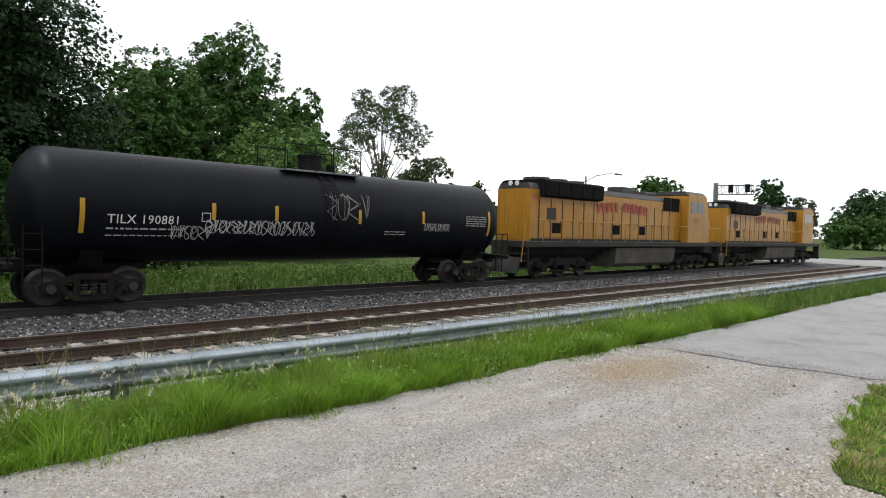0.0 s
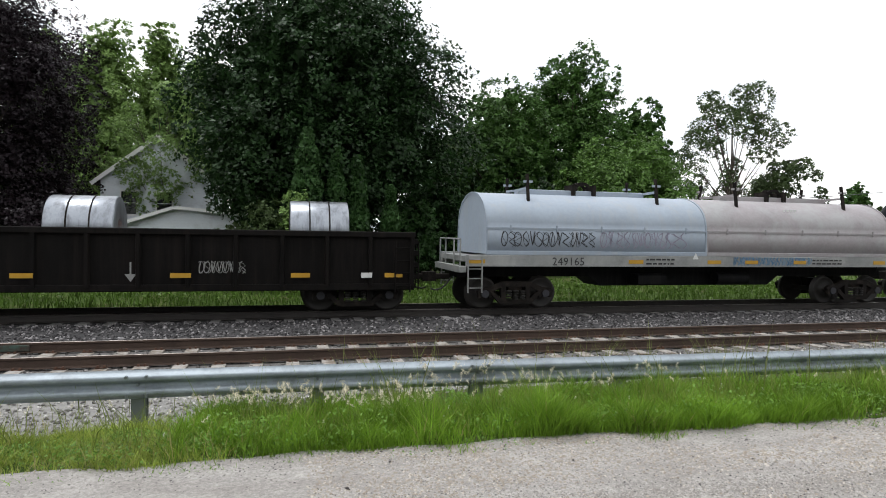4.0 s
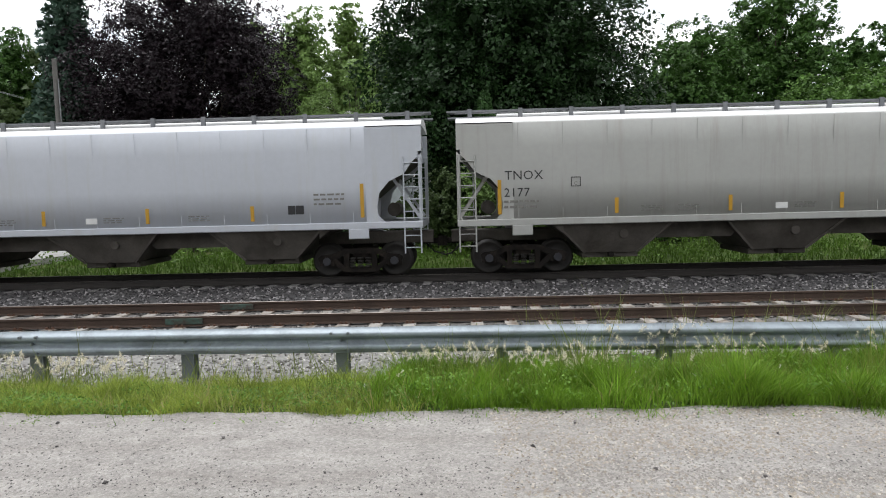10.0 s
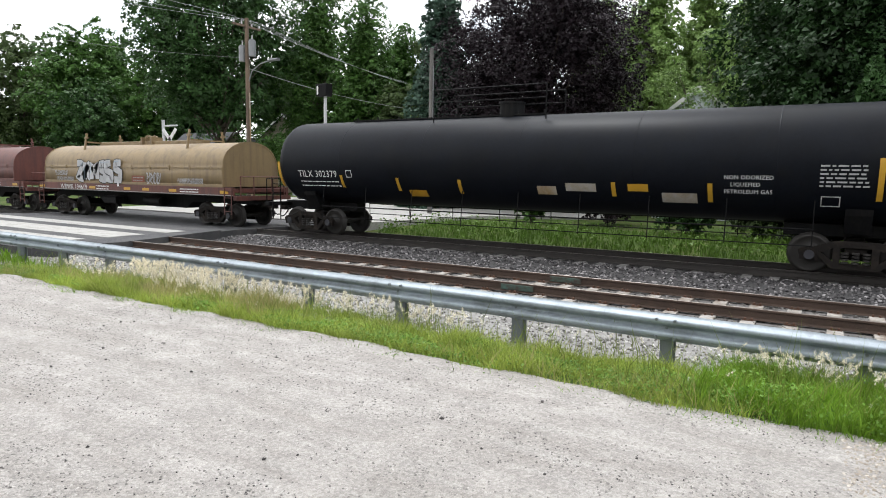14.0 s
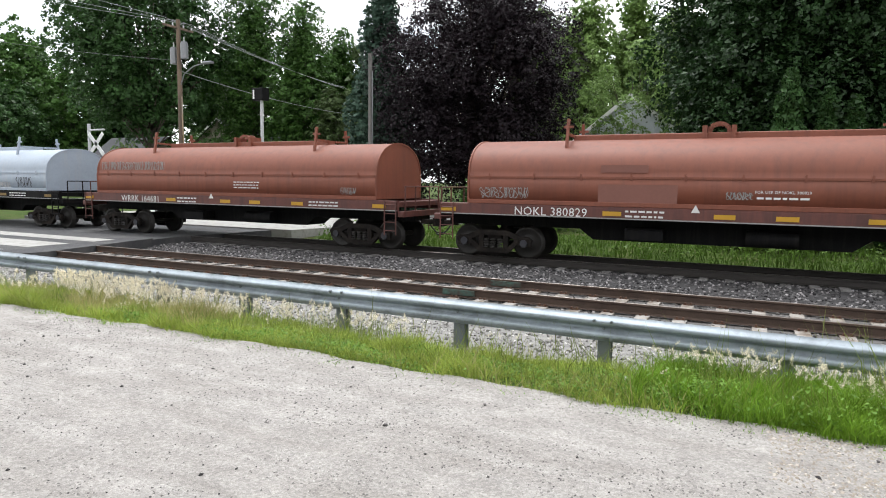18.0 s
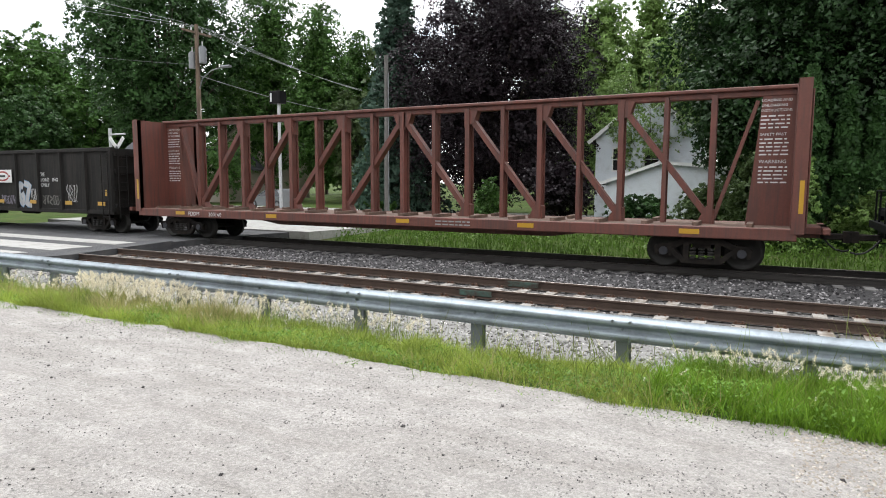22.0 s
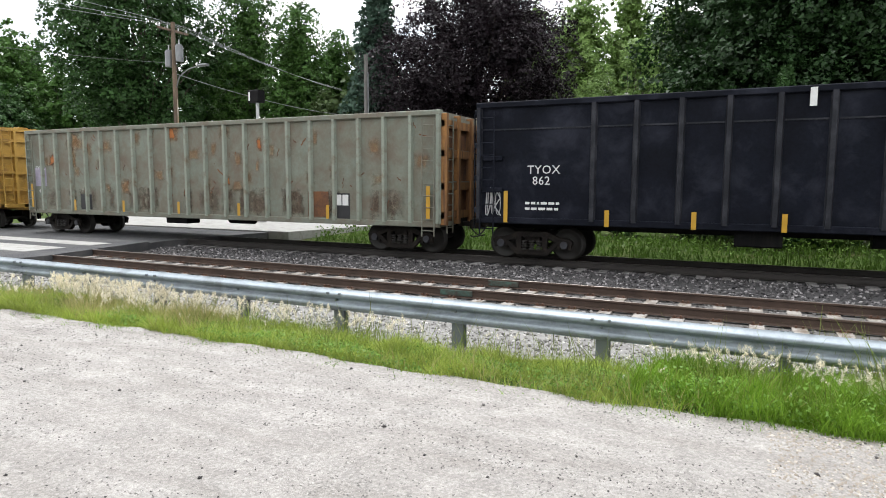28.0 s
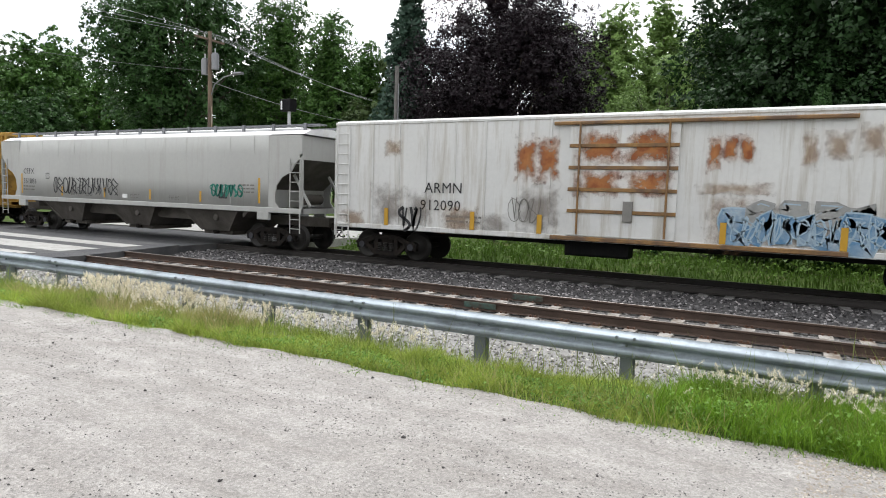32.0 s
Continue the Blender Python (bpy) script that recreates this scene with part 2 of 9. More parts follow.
# ---- mesh building ----
class Mesh:
    """Collects vertices and faces of one part."""

    def __init__(self):
        self.v, self.f, self.s = [], [], []

    def add(self, verts, faces, smooth=False):
        o = len(self.v)
        self.v += [tuple(p) for p in verts]
        self.f += [tuple(i + o for i in q) for q in faces]
        self.s += [smooth] * len(faces)
        return self

    def box(self, x0, x1, y0, y1, z0, z1):
        v = [(x, y, z) for z in (z0, z1) for y in (y0, y1) for x in (x0, x1)]
        return self.add(v, [(0, 2, 3, 1), (4, 5, 7, 6), (0, 1, 5, 4), (2, 6, 7, 3), (0, 4, 6, 2), (1, 3, 7, 5)])

    def soft(self, x0, x1, y0, y1, z0, z1, r=0.02):
        """A box with chamfered long edges."""
        p = [(y0 + r, z0), (y1 - r, z0), (y1, z0 + r), (y1, z1 - r), (y1 - r, z1), (y0 + r, z1), (y0, z1 - r), (y0, z0 + r)]
        return self.along_x(p, x0, x1)

    def along_x(self, prof, x0, x1, smooth=False, caps=True):
        n = len(prof)
        v = [(x0, y, z) for y, z in prof] + [(x1, y, z) for y, z in prof]
        self.add(v, [(i, (i + 1) % n, n + (i + 1) % n, n + i) for i in range(n)], smooth)
        if caps:
            self.add(v, [tuple(range(n - 1, -1, -1)), tuple(range(n, 2 * n))])
        return self

    def along_y(self, prof, y0, y1, smooth=False):
        n = len(prof)
        v = [(x, y0, z) for x, z in prof] + [(x, y1, z) for x, z in prof]
        self.add(v, [(i, n + i, n + (i + 1) % n, (i + 1) % n) for i in range(n)], smooth)
        return self.add(v, [tuple(range(n)), tuple(range(2 * n - 1, n - 1, -1))])

    def along_z(self, prof, z0, z1):
        n = len(prof)
        v = [(x, y, z0) for x, y in prof] + [(x, y, z1) for x, y in prof]
        self.add(v, [(i, (i + 1) % n, n + (i + 1) % n, n + i) for i in range(n)])
        return self.add(v, [tuple(range(n - 1, -1, -1)), tuple(range(n, 2 * n))])

    def rod(self, a, b, r, seg=8, r2=None, caps=True):
        a, b = Vector(a), Vector(b)
        d = (b - a).normalized()
        u = d.orthogonal().normalized()
        w = d.cross(u)
        r2 = r if r2 is None else r2
        ring = [(math.cos(2 * math.pi * i / seg), math.sin(2 * math.pi * i / seg)) for i in range(seg)]
        v = [a + (u * c + w * s) * r for c, s in ring] + [b + (u * c + w * s) * r2 for c, s in ring]
        self.add(v, [(i, (i + 1) % seg, seg + (i + 1) % seg, seg + i) for i in range(seg)], True)
        if caps:
            self.add(v, [tuple(range(seg - 1, -1, -1)), tuple(range(seg, 2 * seg))])
        return self

    def pipe(self, pts, r, seg=6):
        for a, b in zip(pts, pts[1:]):
            self.rod(a, b, r, seg)
        return self

    def bar(self, a, b, w, h):
        """A rectangular bar from a to b, w across (y) and h in its own plane."""
        a, b = Vector(a), Vector(b)
        d = (b - a).normalized()
        y = Vector((0, 1, 0)) if abs(d.y) < 0.9 else Vector((1, 0, 0))
        n = d.cross(y).normalized()
        y = n.cross(d)
        v = [p + y * (sy * w / 2) + n * (sn * h / 2) for p in (a, b) for sy, sn in ((-1, -1), (1, -1), (1, 1), (-1, 1))]
        return self.add(v, [(0, 1, 5, 4), (1, 2, 6, 5), (2, 3, 7, 6), (3, 0, 4, 7), (3, 2, 1, 0), (4, 5, 6, 7)])

    def turn(self, prof, axis, origin=(0, 0, 0), seg=24, smooth=True):
        """Turns a profile of (along, radius) round the x or y axis."""
        n = len(prof)
        v = []
        for i in range(seg):
            c, s = math.cos(2 * math.pi * i / seg), math.sin(2 * math.pi * i / seg)
            for a, r in prof:
                p = (a, r * c, r * s) if axis == 'x' else (r * c, a, r * s)
                v.append((p[0] + origin[0], p[1] + origin[1], p[2] + origin[2]))
        f = []
        for i in range(seg):
            j = (i + 1) % seg
            for k in range(n - 1):
                f.append((i * n + k, i * n + k + 1, j * n + k + 1, j * n + k))
        return self.add(v, f, smooth)

    def data(self, name, mat):
        me = bpy.data.meshes.new(name)
        me.from_pydata(self.v, [], self.f)
        me.polygons.foreach_set("use_smooth", self.s)
        me.materials.append(mat)
        me.update()
        return me


def part(name, bm, material, parent, label="", at=None):
    """Links a Mesh, or mesh data that is shared, as one object under a thing or part."""
    ob = new(name, bm.data(name, material) if isinstance(bm, Mesh) else bm)
    ob.parent = parent
    if at:
        ob.location = at
    if label:
        tagged(ob, label)
    return ob


def thing(name, label, category, group="", kind="", at=(0, 0, 0)):
    ob = new(name)
    ob.location = at
    return tagged(ob, label, category, group, kind)


def single(name, bm, material, label, category="", group="", kind="", at=(0, 0, 0)):
    ob = new(name, bm.data(name, material) if isinstance(bm, Mesh) else bm)
    ob.location = at
    return tagged(ob, label, category, group, kind)


def from_arrays(name, verts, quads, mat):
    """A large mesh from arrays, quick."""
    me = bpy.data.meshes.new(name)
    verts = np.asarray(verts, dtype=np.float32)
    quads = np.asarray(quads, dtype=np.int32)
    k = quads.shape[1]
    me.vertices.add(len(verts))
    me.vertices.foreach_set("co", verts.ravel())
    me.loops.add(quads.size)
    me.loops.foreach_set("vertex_index", quads.ravel())
    me.polygons.add(len(quads))
    me.polygons.foreach_set("loop_start", np.arange(0, quads.size, k, dtype=np.int32))
    me.materials.append(mat)
    me.update(calc_edges=True)
    return me


letters = {}


def text_data(words, size, mat, wrap=None):
    """Mesh letters lying in the plane of a car's side, their lower left corner at the origin; wrap: (radius, height above the axis)."""
    key = (words, size, mat.name, wrap)
    if key in letters:
        return letters[key]
    cu = bpy.data.curves.new("letters", 'FONT')
    cu.body, cu.size, cu.space_character = words, size, 1.05
    cu.resolution_u = 2
    ob = bpy.data.objects.new("letters", cu)
    scene.collection.objects.link(ob)
    me = bpy.data.meshes.new_from_object(ob.evaluated_get(bpy.context.evaluated_depsgraph_get()))
    bpy.data.objects.remove(ob)
    me.materials.clear()
    me.materials.append(mat)
    for v in me.vertices:
        x, z = v.co.x, v.co.y
        y = 0.0
        if wrap:
            r, h = wrap
            y = math.sqrt(max(0, r * r - h * h)) - math.sqrt(max(0, r * r - (h + z) ** 2))
        v.co = (x, y, z)
    letters[key] = me
    return me


# ---- ground, lot, tracks ----
RAIL_Z = -0.25          # top of the siding's rails
MAIN_Z = -0.30          # top of the main track's rails
FAR_Y, NEAR_Y = 18.15, 12.24
rng = np.random.default_rng(7)


def edge_y(x):
    """The grassy edge of the lot."""
    return 5.36 - 0.012 * x + 0.03 * math.sin(x * 0.9) + 0.035 * math.sin(x * 2.7 + 1) + 0.03 * math.sin(x * 7.1)


def rail_line(x):
    """The guard rail's line."""
    return float(np.interp(x, [-60, -25, -3, 2, 6, 12, 25, 40, 48, 62], [8.2, 7.85, 7.45, 7.32, 7.15, 7.0, 7.0, 6.95, 7.3, 9.2]))


def ground_z(y):
    return float(np.interp(y, [-3000, 5.3, 6.2, 7.3, 9.2, 22.0, 24.5, 32, 80, 3000], [-0.02, -0.02, -0.16, -0.32, -0.55, -0.62, -0.5, -0.35, 0.0, 0.0]))


gm = Mesh()
gys = [-2500, -60, 0, 3, 5.3, 6.2, 7.3, 9.2, 15, 22, 24.5, 28, 32, 45, 80, 200, 2500]
gxs = [-2500, -200, -60, -30, -10, 0, 10, 30, 60, 120, 300, 2500]
gm.add([(x, y, ground_z(y)) for y in gys for x in gxs], [(j * len(gxs) + i, j * len(gxs) + i + 1, (j + 1) * len(gxs) + i + 1, (j + 1) * len(gxs) + i) for j in range(len(gys) - 1) for i in range(len(gxs) - 1)], True)
ground = single("ground", gm, SOIL_GRASS, "grassy ground of a small town along the railway", "ground", kind="structure")

lot = Mesh()
top = [(x, edge_y(x)) for x in np.arange(-60, 9.61, 0.25)]
crack = [(9.72, 3.8), (9.66, 3.2), (9.85, 2.6), (9.9, 2.0), (10.3, 1.2), (10.5, -4), (10.5, -60)]
lot.along_z([(-60, -60)] + crack[::-1] + top[::-1], -0.3, 0.0)
single("gravel_lot", lot, GRAVEL, "pale crushed-limestone gravel lot with faint tyre tracks", "gravel lot", kind="structure")
pav = Mesh()
road_edge = [(x, 5.15 + 0.05 * math.sin(x * 0.7) - max(0, x - 30) * 0.03) for x in np.arange(9.61, 60, 1.0)]
pav.along_z([(9.61, edge_y(9.61))] + [(9.74, 3.8), (9.68, 3.2), (9.87, 2.6), (9.92, 2.0), (10.32, 1.2), (10.52, -4), (10.52, -60), (75, -60), (75, 9.2), (64, 9.2), (60, 6.0)] + road_edge[::-1], -0.3, 0.003)
single("pavement", pav, ASPHALT_OLD, "worn light-grey asphalt drive beside the gravel", "pavement", kind="structure")
isl = Mesh()
ir = [(5.34, 0.45), (5.44, 0.8), (5.5, 1.22), (5.8, 1.37), (6.4, 1.44), (7.4, 1.6), (8.6, 1.75), (9.6, 1.72), (10.8, 1.45), (12.2, 1.15), (13.4, 0.3), (13.8, -1.0), (13.6, -5), (11, -8), (6, -8), (4.4, -5), (4.3, -1.0), (4.85, -0.3), (5.2, 0.1)]
isl.along_z(ir[::-1], -0.3, 0.02)
single("grass_island", isl, SOIL_GRASS, "low island of green grass in the gravel lot", "grass", kind="structure")

ck = Mesh()
ribb = [(9.72, 4.7), (9.73, 3.8), (9.67, 3.2), (9.86, 2.6), (9.91, 2.0), (10.31, 1.25)]
ck.along_z([(x - 0.02, y) for x, y in ribb][::-1] + [(x + 0.035 * (1 + (k % 2)), y) for k, (x, y) in enumerate(ribb)], -0.02, 0.0065)
single("asphalt_joint", ck, ASPHALT, "dark broken edge of the asphalt", "asphalt edge", kind="structure")

# ballast
bl = Mesh()
shoulder = [6.8, 7.0, 7.3, 7.8, 8.4, 9.2, 9.6]
bl.along_x([(y, ground_z(y) + 0.016) for y in shoulder] + [(9.6, -0.8), (6.8, -0.8)], -60, -0.5)
single("gravel_shoulder", bl, BALLAST_PALE, "pale gravel strip under the guard rail", "gravel", kind="structure")
bl = Mesh()
bl.along_x([(8.6, -0.62), (10.2, -0.47), (10.85, -0.466), (10.85, -0.8), (8.6, -0.8)], -300, 300)
single("ballast_shoulder", bl, BALLAST_PALE, "pale grey gravel shoulder beside the nearer track", "ballast", kind="structure")
bl = Mesh()
bl.along_x([(10.85, -0.466), (14.0, -0.466), (14.61, -0.57), (14.61, -0.8), (10.85, -0.8)], -300, 300)
single("ballast_near", bl, BALLAST_MIXED, "mixed grey ballast bed under the nearer track", "ballast", kind="structure")
bl = Mesh()
bl.along_x([(14.61, -0.57), (15.3, -0.565), (16.4, -0.515), (20.1, -0.515), (22.0, -0.75), (22.0, -0.9), (14.61, -0.9)], -300, 300)
single("ballast_far", bl, BALLAST_DARK, "dark grey ballast bed under the main track", "ballast", kind="structure")


def drift(count, x0, x1, y0, y1, keep=0.35, seed=1):
    """Places that thicken and thin out in streaks along x."""
    xy = np.stack([rng.uniform(x0, x1, count), rng.uniform(y0, y1, count)], -1)
    v = np.array([noise.noise(Vector((a * 0.35, b * 1.6, seed))) + 0.6 * noise.noise(Vector((a * 1.7, b * 3.0, seed + 9))) for a, b in xy])
    return xy[rng.uniform(0, 1, count) < np.clip(keep + 1.1 * v, 0.03, 1)]


def stones(name, label, count, x0, x1, y0, y1, zf, size, mat, sunk=False, xy=None):
    x = rng.uniform(x0, x1, count)
    y = rng.uniform(y0, y1, count)
    if xy is not None:
        x, y, count = xy[:, 0], xy[:, 1], len(xy)
    z = np.array([zf(b) for b in y])
    s = size * rng.uniform(0.55, 1.35, count)
    base = np.array([(1, 0, 0), (0, 1, 0), (-1, 0, 0), (0, -1, 0), (0, 0, 0.75), (0, 0, -0.75)], dtype=float)
    v = base[None] * s[:, None, None] * rng.uniform(0.6, 1.25, (count, 6, 1))
    a = rng.uniform(0, math.pi, count)
    c, sn = np.cos(a)[:, None], np.sin(a)[:, None]
    tilt = rng.uniform(-0.7, 0.7, (count, 1))
    vx, vy, vz = v[:, :, 0] * c - v[:, :, 1] * sn, v[:, :, 0] * sn + v[:, :, 1] * c, v[:, :, 2]
    vx, vz = vx * np.cos(tilt) - vz * np.sin(tilt), vx * np.sin(tilt) + vz * np.cos(tilt)
    v = np.stack([vx + x[:, None], vy + y[:, None], vz + z[:, None]], -1).reshape(-1, 3)
    f = np.array([(0, 1, 4), (1, 2, 4), (2, 3, 4), (3, 0, 4), (1, 0, 5), (2, 1, 5), (3, 2, 5), (0, 3, 5)])
    f = f[:4] if sunk else f
    f = (f[None] + 6 * np.arange(count)[:, None, None]).reshape(-1, 3)
    ob = new(name, from_arrays(name, v, f, mat))
    return tagged(ob, label, "stones", kind="stuff")


def stone_mat(name, lo, hi):
    m = bpy.data.materials.new(name)
    m.use_nodes = True
    t = m.node_tree
    b = t.nodes["Principled BSDF"]
    b.inputs["Roughness"].default_value = 0.9
    b.inputs["Specular IOR Level"].default_value = 0.25
    g = t.nodes.new("ShaderNodeNewGeometry")
    r = t.nodes.new("ShaderNodeValToRGB")
    r.color_ramp.elements[0].color, r.color_ramp.elements[1].color = (*lo, 1), (*hi, 1)
    r.color_ramp.elements.new(0.7).color = (*[0.68 * a + 0.32 * b for a, b in zip(lo, hi)], 1)
    t.links.new(g.outputs["Random Per Island"], r.inputs["Fac"])
    t.links.new(r.outputs["Color"], b.inputs["Base Color"])
    return m


STONE_DARK = stone_mat("crushed_dark_stone", (0.012, 0.011, 0.012), (0.3, 0.285, 0.285))
STONE_PALE = stone_mat("crushed_pale_stone", (0.07, 0.065, 0.06), (0.6, 0.58, 0.55))
STONE_MIXED = stone_mat("crushed_mixed_stone", (0.022, 0.02, 0.019), (0.3, 0.28, 0.265))
STONE_LOT = stone_mat("lot_stone", (0.13, 0.12, 0.113), (0.45, 0.43, 0.405))
STONE_SAND = stone_mat("sandy_grit", (0.22, 0.165, 0.105), (0.42, 0.34, 0.25))
STONE_WARM = stone_mat("brown_grit", (0.24, 0.205, 0.165), (0.5, 0.455, 0.4))
STONE_TRACK = stone_mat("tyre_track_stone", (0.2, 0.185, 0.168), (0.42, 0.39, 0.36))
STONE_CHIP = stone_mat("dark_stone_chip", (0.04, 0.037, 0.037), (0.22, 0.2, 0.19))
zfar = lambda y: float(np.interp(y, [14.6, 15.3, 16.4, 23], [-0.565, -0.555, -0.51, -0.51]))
znear = lambda y: float(np.interp(y, [8.6, 10.2, 14.0, 14.6], [-0.6, -0.47, -0.46, -0.56]))
stones("dark_ballast_stones", "loose crushed dark stone between the tracks", 24000, -30, 44, 13.6, 17.2, zfar, 0.044, STONE_DARK)
stones("pale_ballast_stones", "loose pale crushed stone beside the rails", 11000, -22, 30, 9.0, 11.0, znear, 0.033, STONE_PALE)
stones("mixed_ballast_stones", "loose grey and brown crushed stone between the rails", 12000, -24, 34, 10.9, 14.3, znear, 0.036, STONE_MIXED)
stones("lot_stones", "loose small stones on the gravel lot", 0, 0, 1, 0, 1, lambda y: 0.0, 0.0095, STONE_LOT, True, drift(72000, -15, 12, 0.9, 5.4))
stones("dark_lot_stones", "scattered dark stones on the gravel lot", 0, 0, 1, 0, 1, lambda y: 0.001, 0.0085, STONE_CHIP, True, drift(26000, -16, 10, 1.2, 5.4, 0.25, 4))
stones("larger_lot_stones", "larger stones lying on the gravel lot", 120, -14, 9, 1.6, 5.3, lambda y: 0.004, 0.018, STONE_CHIP)
for y0, wide, n_ in ((4.0, 0.15, 8000), (2.75, 0.17, 8000)):
    tx = rng.uniform(0.6, 9.0, n_)
    ty = y0 - 0.015 * tx + 0.03 * np.sin(tx) + wide * rng.normal(size=n_) * (0.5 + 0.5 * np.abs(np.sin(tx * 0.9 + y0)))
    stones("tyre_track", "darker crushed stones along a tyre track", 0, 0, 1, 0, 1, lambda y: 0.0, 0.0105, STONE_TRACK, True, np.stack([tx, ty], -1))
sa = rng.normal(size=(7000, 2)) * np.array([0.62, 0.3]) + np.array([7.9, 4.2])
stones("sandy_patch", "yellowish sandy grit in the gravel", 0, 0, 1, 0, 1, lambda y: 0.001, 0.012, STONE_SAND, True, sa)
stones("brown_grit", "brownish grit on the driven part of the lot", 0, 0, 1, 0, 1, lambda y: 0.0005, 0.0125, STONE_WARM, True, drift(62000, 0.2, 10, 0.9, 5.3, 0.45, 12))
cx = rng.normal(9.85, 0.22, 3000)
stones("edge_stones", "loose stones along the broken asphalt edge", 0, 0, 1, 0, 1, lambda y: 0.003, 0.011, STONE_LOT, True, np.stack([cx + 0.1, rng.uniform(1.5, 5.0, 3000)], -1))
stones("rim_stones", "coarse pale and brown gravel at the rim of the grass island", 0, 0, 1, 0, 1, lambda y: 0.001, 0.015, STONE_WARM, True, rng.normal(size=(3200, 2)) * np.array([0.33, 0.5]) + np.array([5.2, 0.9]))
stones("shoulder_stones", "loose pale crushed stone under the guard rail", 6000, -24, 1.2, 6.75, 9.3, lambda y: ground_z(y) + 0.02, 0.03, STONE_PALE)



def track(name, y, z, label, mat_side):
    tr = thing(name, label, "railway track", kind="structure", at=(0, y, z))
    for s in (-1, 1):
        c = 0.7535 * s
        prof = [(c - 0.07, -0.185), (c + 0.07, -0.185), (c + 0.07, -0.172), (c + 0.012, -0.15), (c + 0.01, -0.05), (c + 0.036, -0.036), (c + 0.036, -0.006), (c + 0.028, 0.0), (c - 0.028, 0.0), (c - 0.036, -0.006), (c - 0.036, -0.036), (c - 0.01, -0.05), (c - 0.012, -0.15), (c - 0.07, -0.172)]
        rail = part("rail", Mesh().along_x(prof, -300, 300), mat_side, tr, "rusty steel rail")
        part("rail_head", Mesh().along_x([(c - 0.026, 0.0), (c + 0.026, 0.0), (c + 0.022, 0.003), (c - 0.022, 0.003)], -300, 300), RAIL_TOP, rail, "polished running surface")
    return tr


track_far = track("track_main", FAR_Y, MAIN_Z, "main railway track on concrete ties in dark ballast", RAIL_DARK)
track_near = track("track_siding", NEAR_Y, RAIL_Z, "empty rusty railway track on pale concrete ties", RAIL_RUST)

# green-sprayed rail joint on the siding
for s, x in ((-1, -5.2), (1, -4.75)):
    for o in (-1, 1):
        part("painted_joint", Mesh().soft(x - 0.35, x + 0.35, 0.7535 * s + o * 0.045 - 0.012, 0.7535 * s + o * 0.045 + 0.012, -0.15, -0.04, 0.005), JOINT_GREEN, track_near, "green-painted joint bar")

# guard rail
guard = thing("guard_rail", "galvanised steel w-beam guard rail on steel posts beside the track", "guard rail")
WB = [(-0.041 * (1 - math.cos(2 * math.pi * k / 10)) - 0.012 * (k in (3, 4, 6, 7, 13, 14, 16, 17)), 0.155 - 0.0155 * k) for k in range(21)]
GZ = 0.17
PX = [-1.48 - 1.905 * k for k in range(29)][::-1] + [-1.48 + 1.905 * k for k in range(1, 31)]


def guard_z(x):
    return GZ + 0.0 * x


for k in range(0, len(PX) - 2, 2):
    m = Mesh()
    xa, xb = PX[k], PX[k + 2]
    ins = 0.004 if (k // 2) % 2 else 0.0
    n = len(WB)
    xs = [xa - 0.16, (xa + xb) / 2, xb + 0.16]
    front = [(x, rail_line(x) + y - ins, guard_z(x) + z) for x in xs for y, z in WB]
    back = [(x, rail_line(x) + y + 0.006 - ins, guard_z(x) + z * 0.995) for x in xs for y, z in WB]
    for side, vs in ((1, front), (-1, back)):
        f = [(i * n + j, (i + 1) * n + j, (i + 1) * n + j + 1, i * n + j + 1) for i in range(2) for j in range(n - 1)]
        m.add(vs, f if side > 0 else [q[::-1] for q in f], True)
    m.add(front + back, [(i * n, i * n + n * 3, (i + 1) * n + n * 3, (i + 1) * n) for i in range(2)] + [(i * n + n - 1, (i + 1) * n + n - 1, (i + 1) * n + n * 4 - 1, i * n + n * 4 - 1) for i in range(2)])
    part("beam", m, GALV, guard)
bolt = Mesh().rod((0, -0.03, 0), (0, 0.01, 0), 0.018, 6).data("bolt", GALV_POST)
post_m = Mesh().box(-0.075, 0.075, 0.02, 0.032, -0.95, 0.13).box(-0.075, 0.075, 0.16, 0.172, -0.95, 0.13).box(-0.006, 0.006, 0.032, 0.16, -0.95, 0.13).data("post", GALV_POST)
for k, x in enumerate(PX):
    po = part("post", post_m, GALV_POST, guard, at=(x, rail_line(x), GZ))
    if -22 < x < 26:
        part("bolt", bolt, GALV_POST, po, at=(0, -0.0, 0.0))
        if k % 2 == 0:
            for dx in (-0.1, 0.1):
                for dz in (-0.1, 0.1):
                    part("bolt", bolt, GALV_POST, po, at=(dx, -0.085, dz))

# level crossings
cr = Mesh()
cr.along_z([(-34, 8.7), (-18.2, 8.7), (-17.9, 11.2), (-19.0, 15.6), (-34, 15.6)], -0.6, RAIL_Z + 0.006)
cr.along_z([(-34, 15.6), (-19.0, 15.6), (-19.2, 16.4), (-18.6, 21.2), (-17.5, 30), (-30, 30), (-34, 21.2)], -0.6, MAIN_Z + 0.004)
single("crossing_road", cr, ASPHALT, "dark asphalt road over the two tracks", "road", kind="structure")
for y0, y1 in ((9.9, 10.9), (11.6, 12.9), (13.7, 14.5)):
    single("crossing_panel", Mesh().soft(-33.5, -19.5, y0, y1, RAIL_Z - 0.1, RAIL_Z + 0.016, 0.01), CONCRETE, "pale concrete crossing panel between the rails", "crossing panel", "crossing panels", kind="structure")
rd = Mesh()
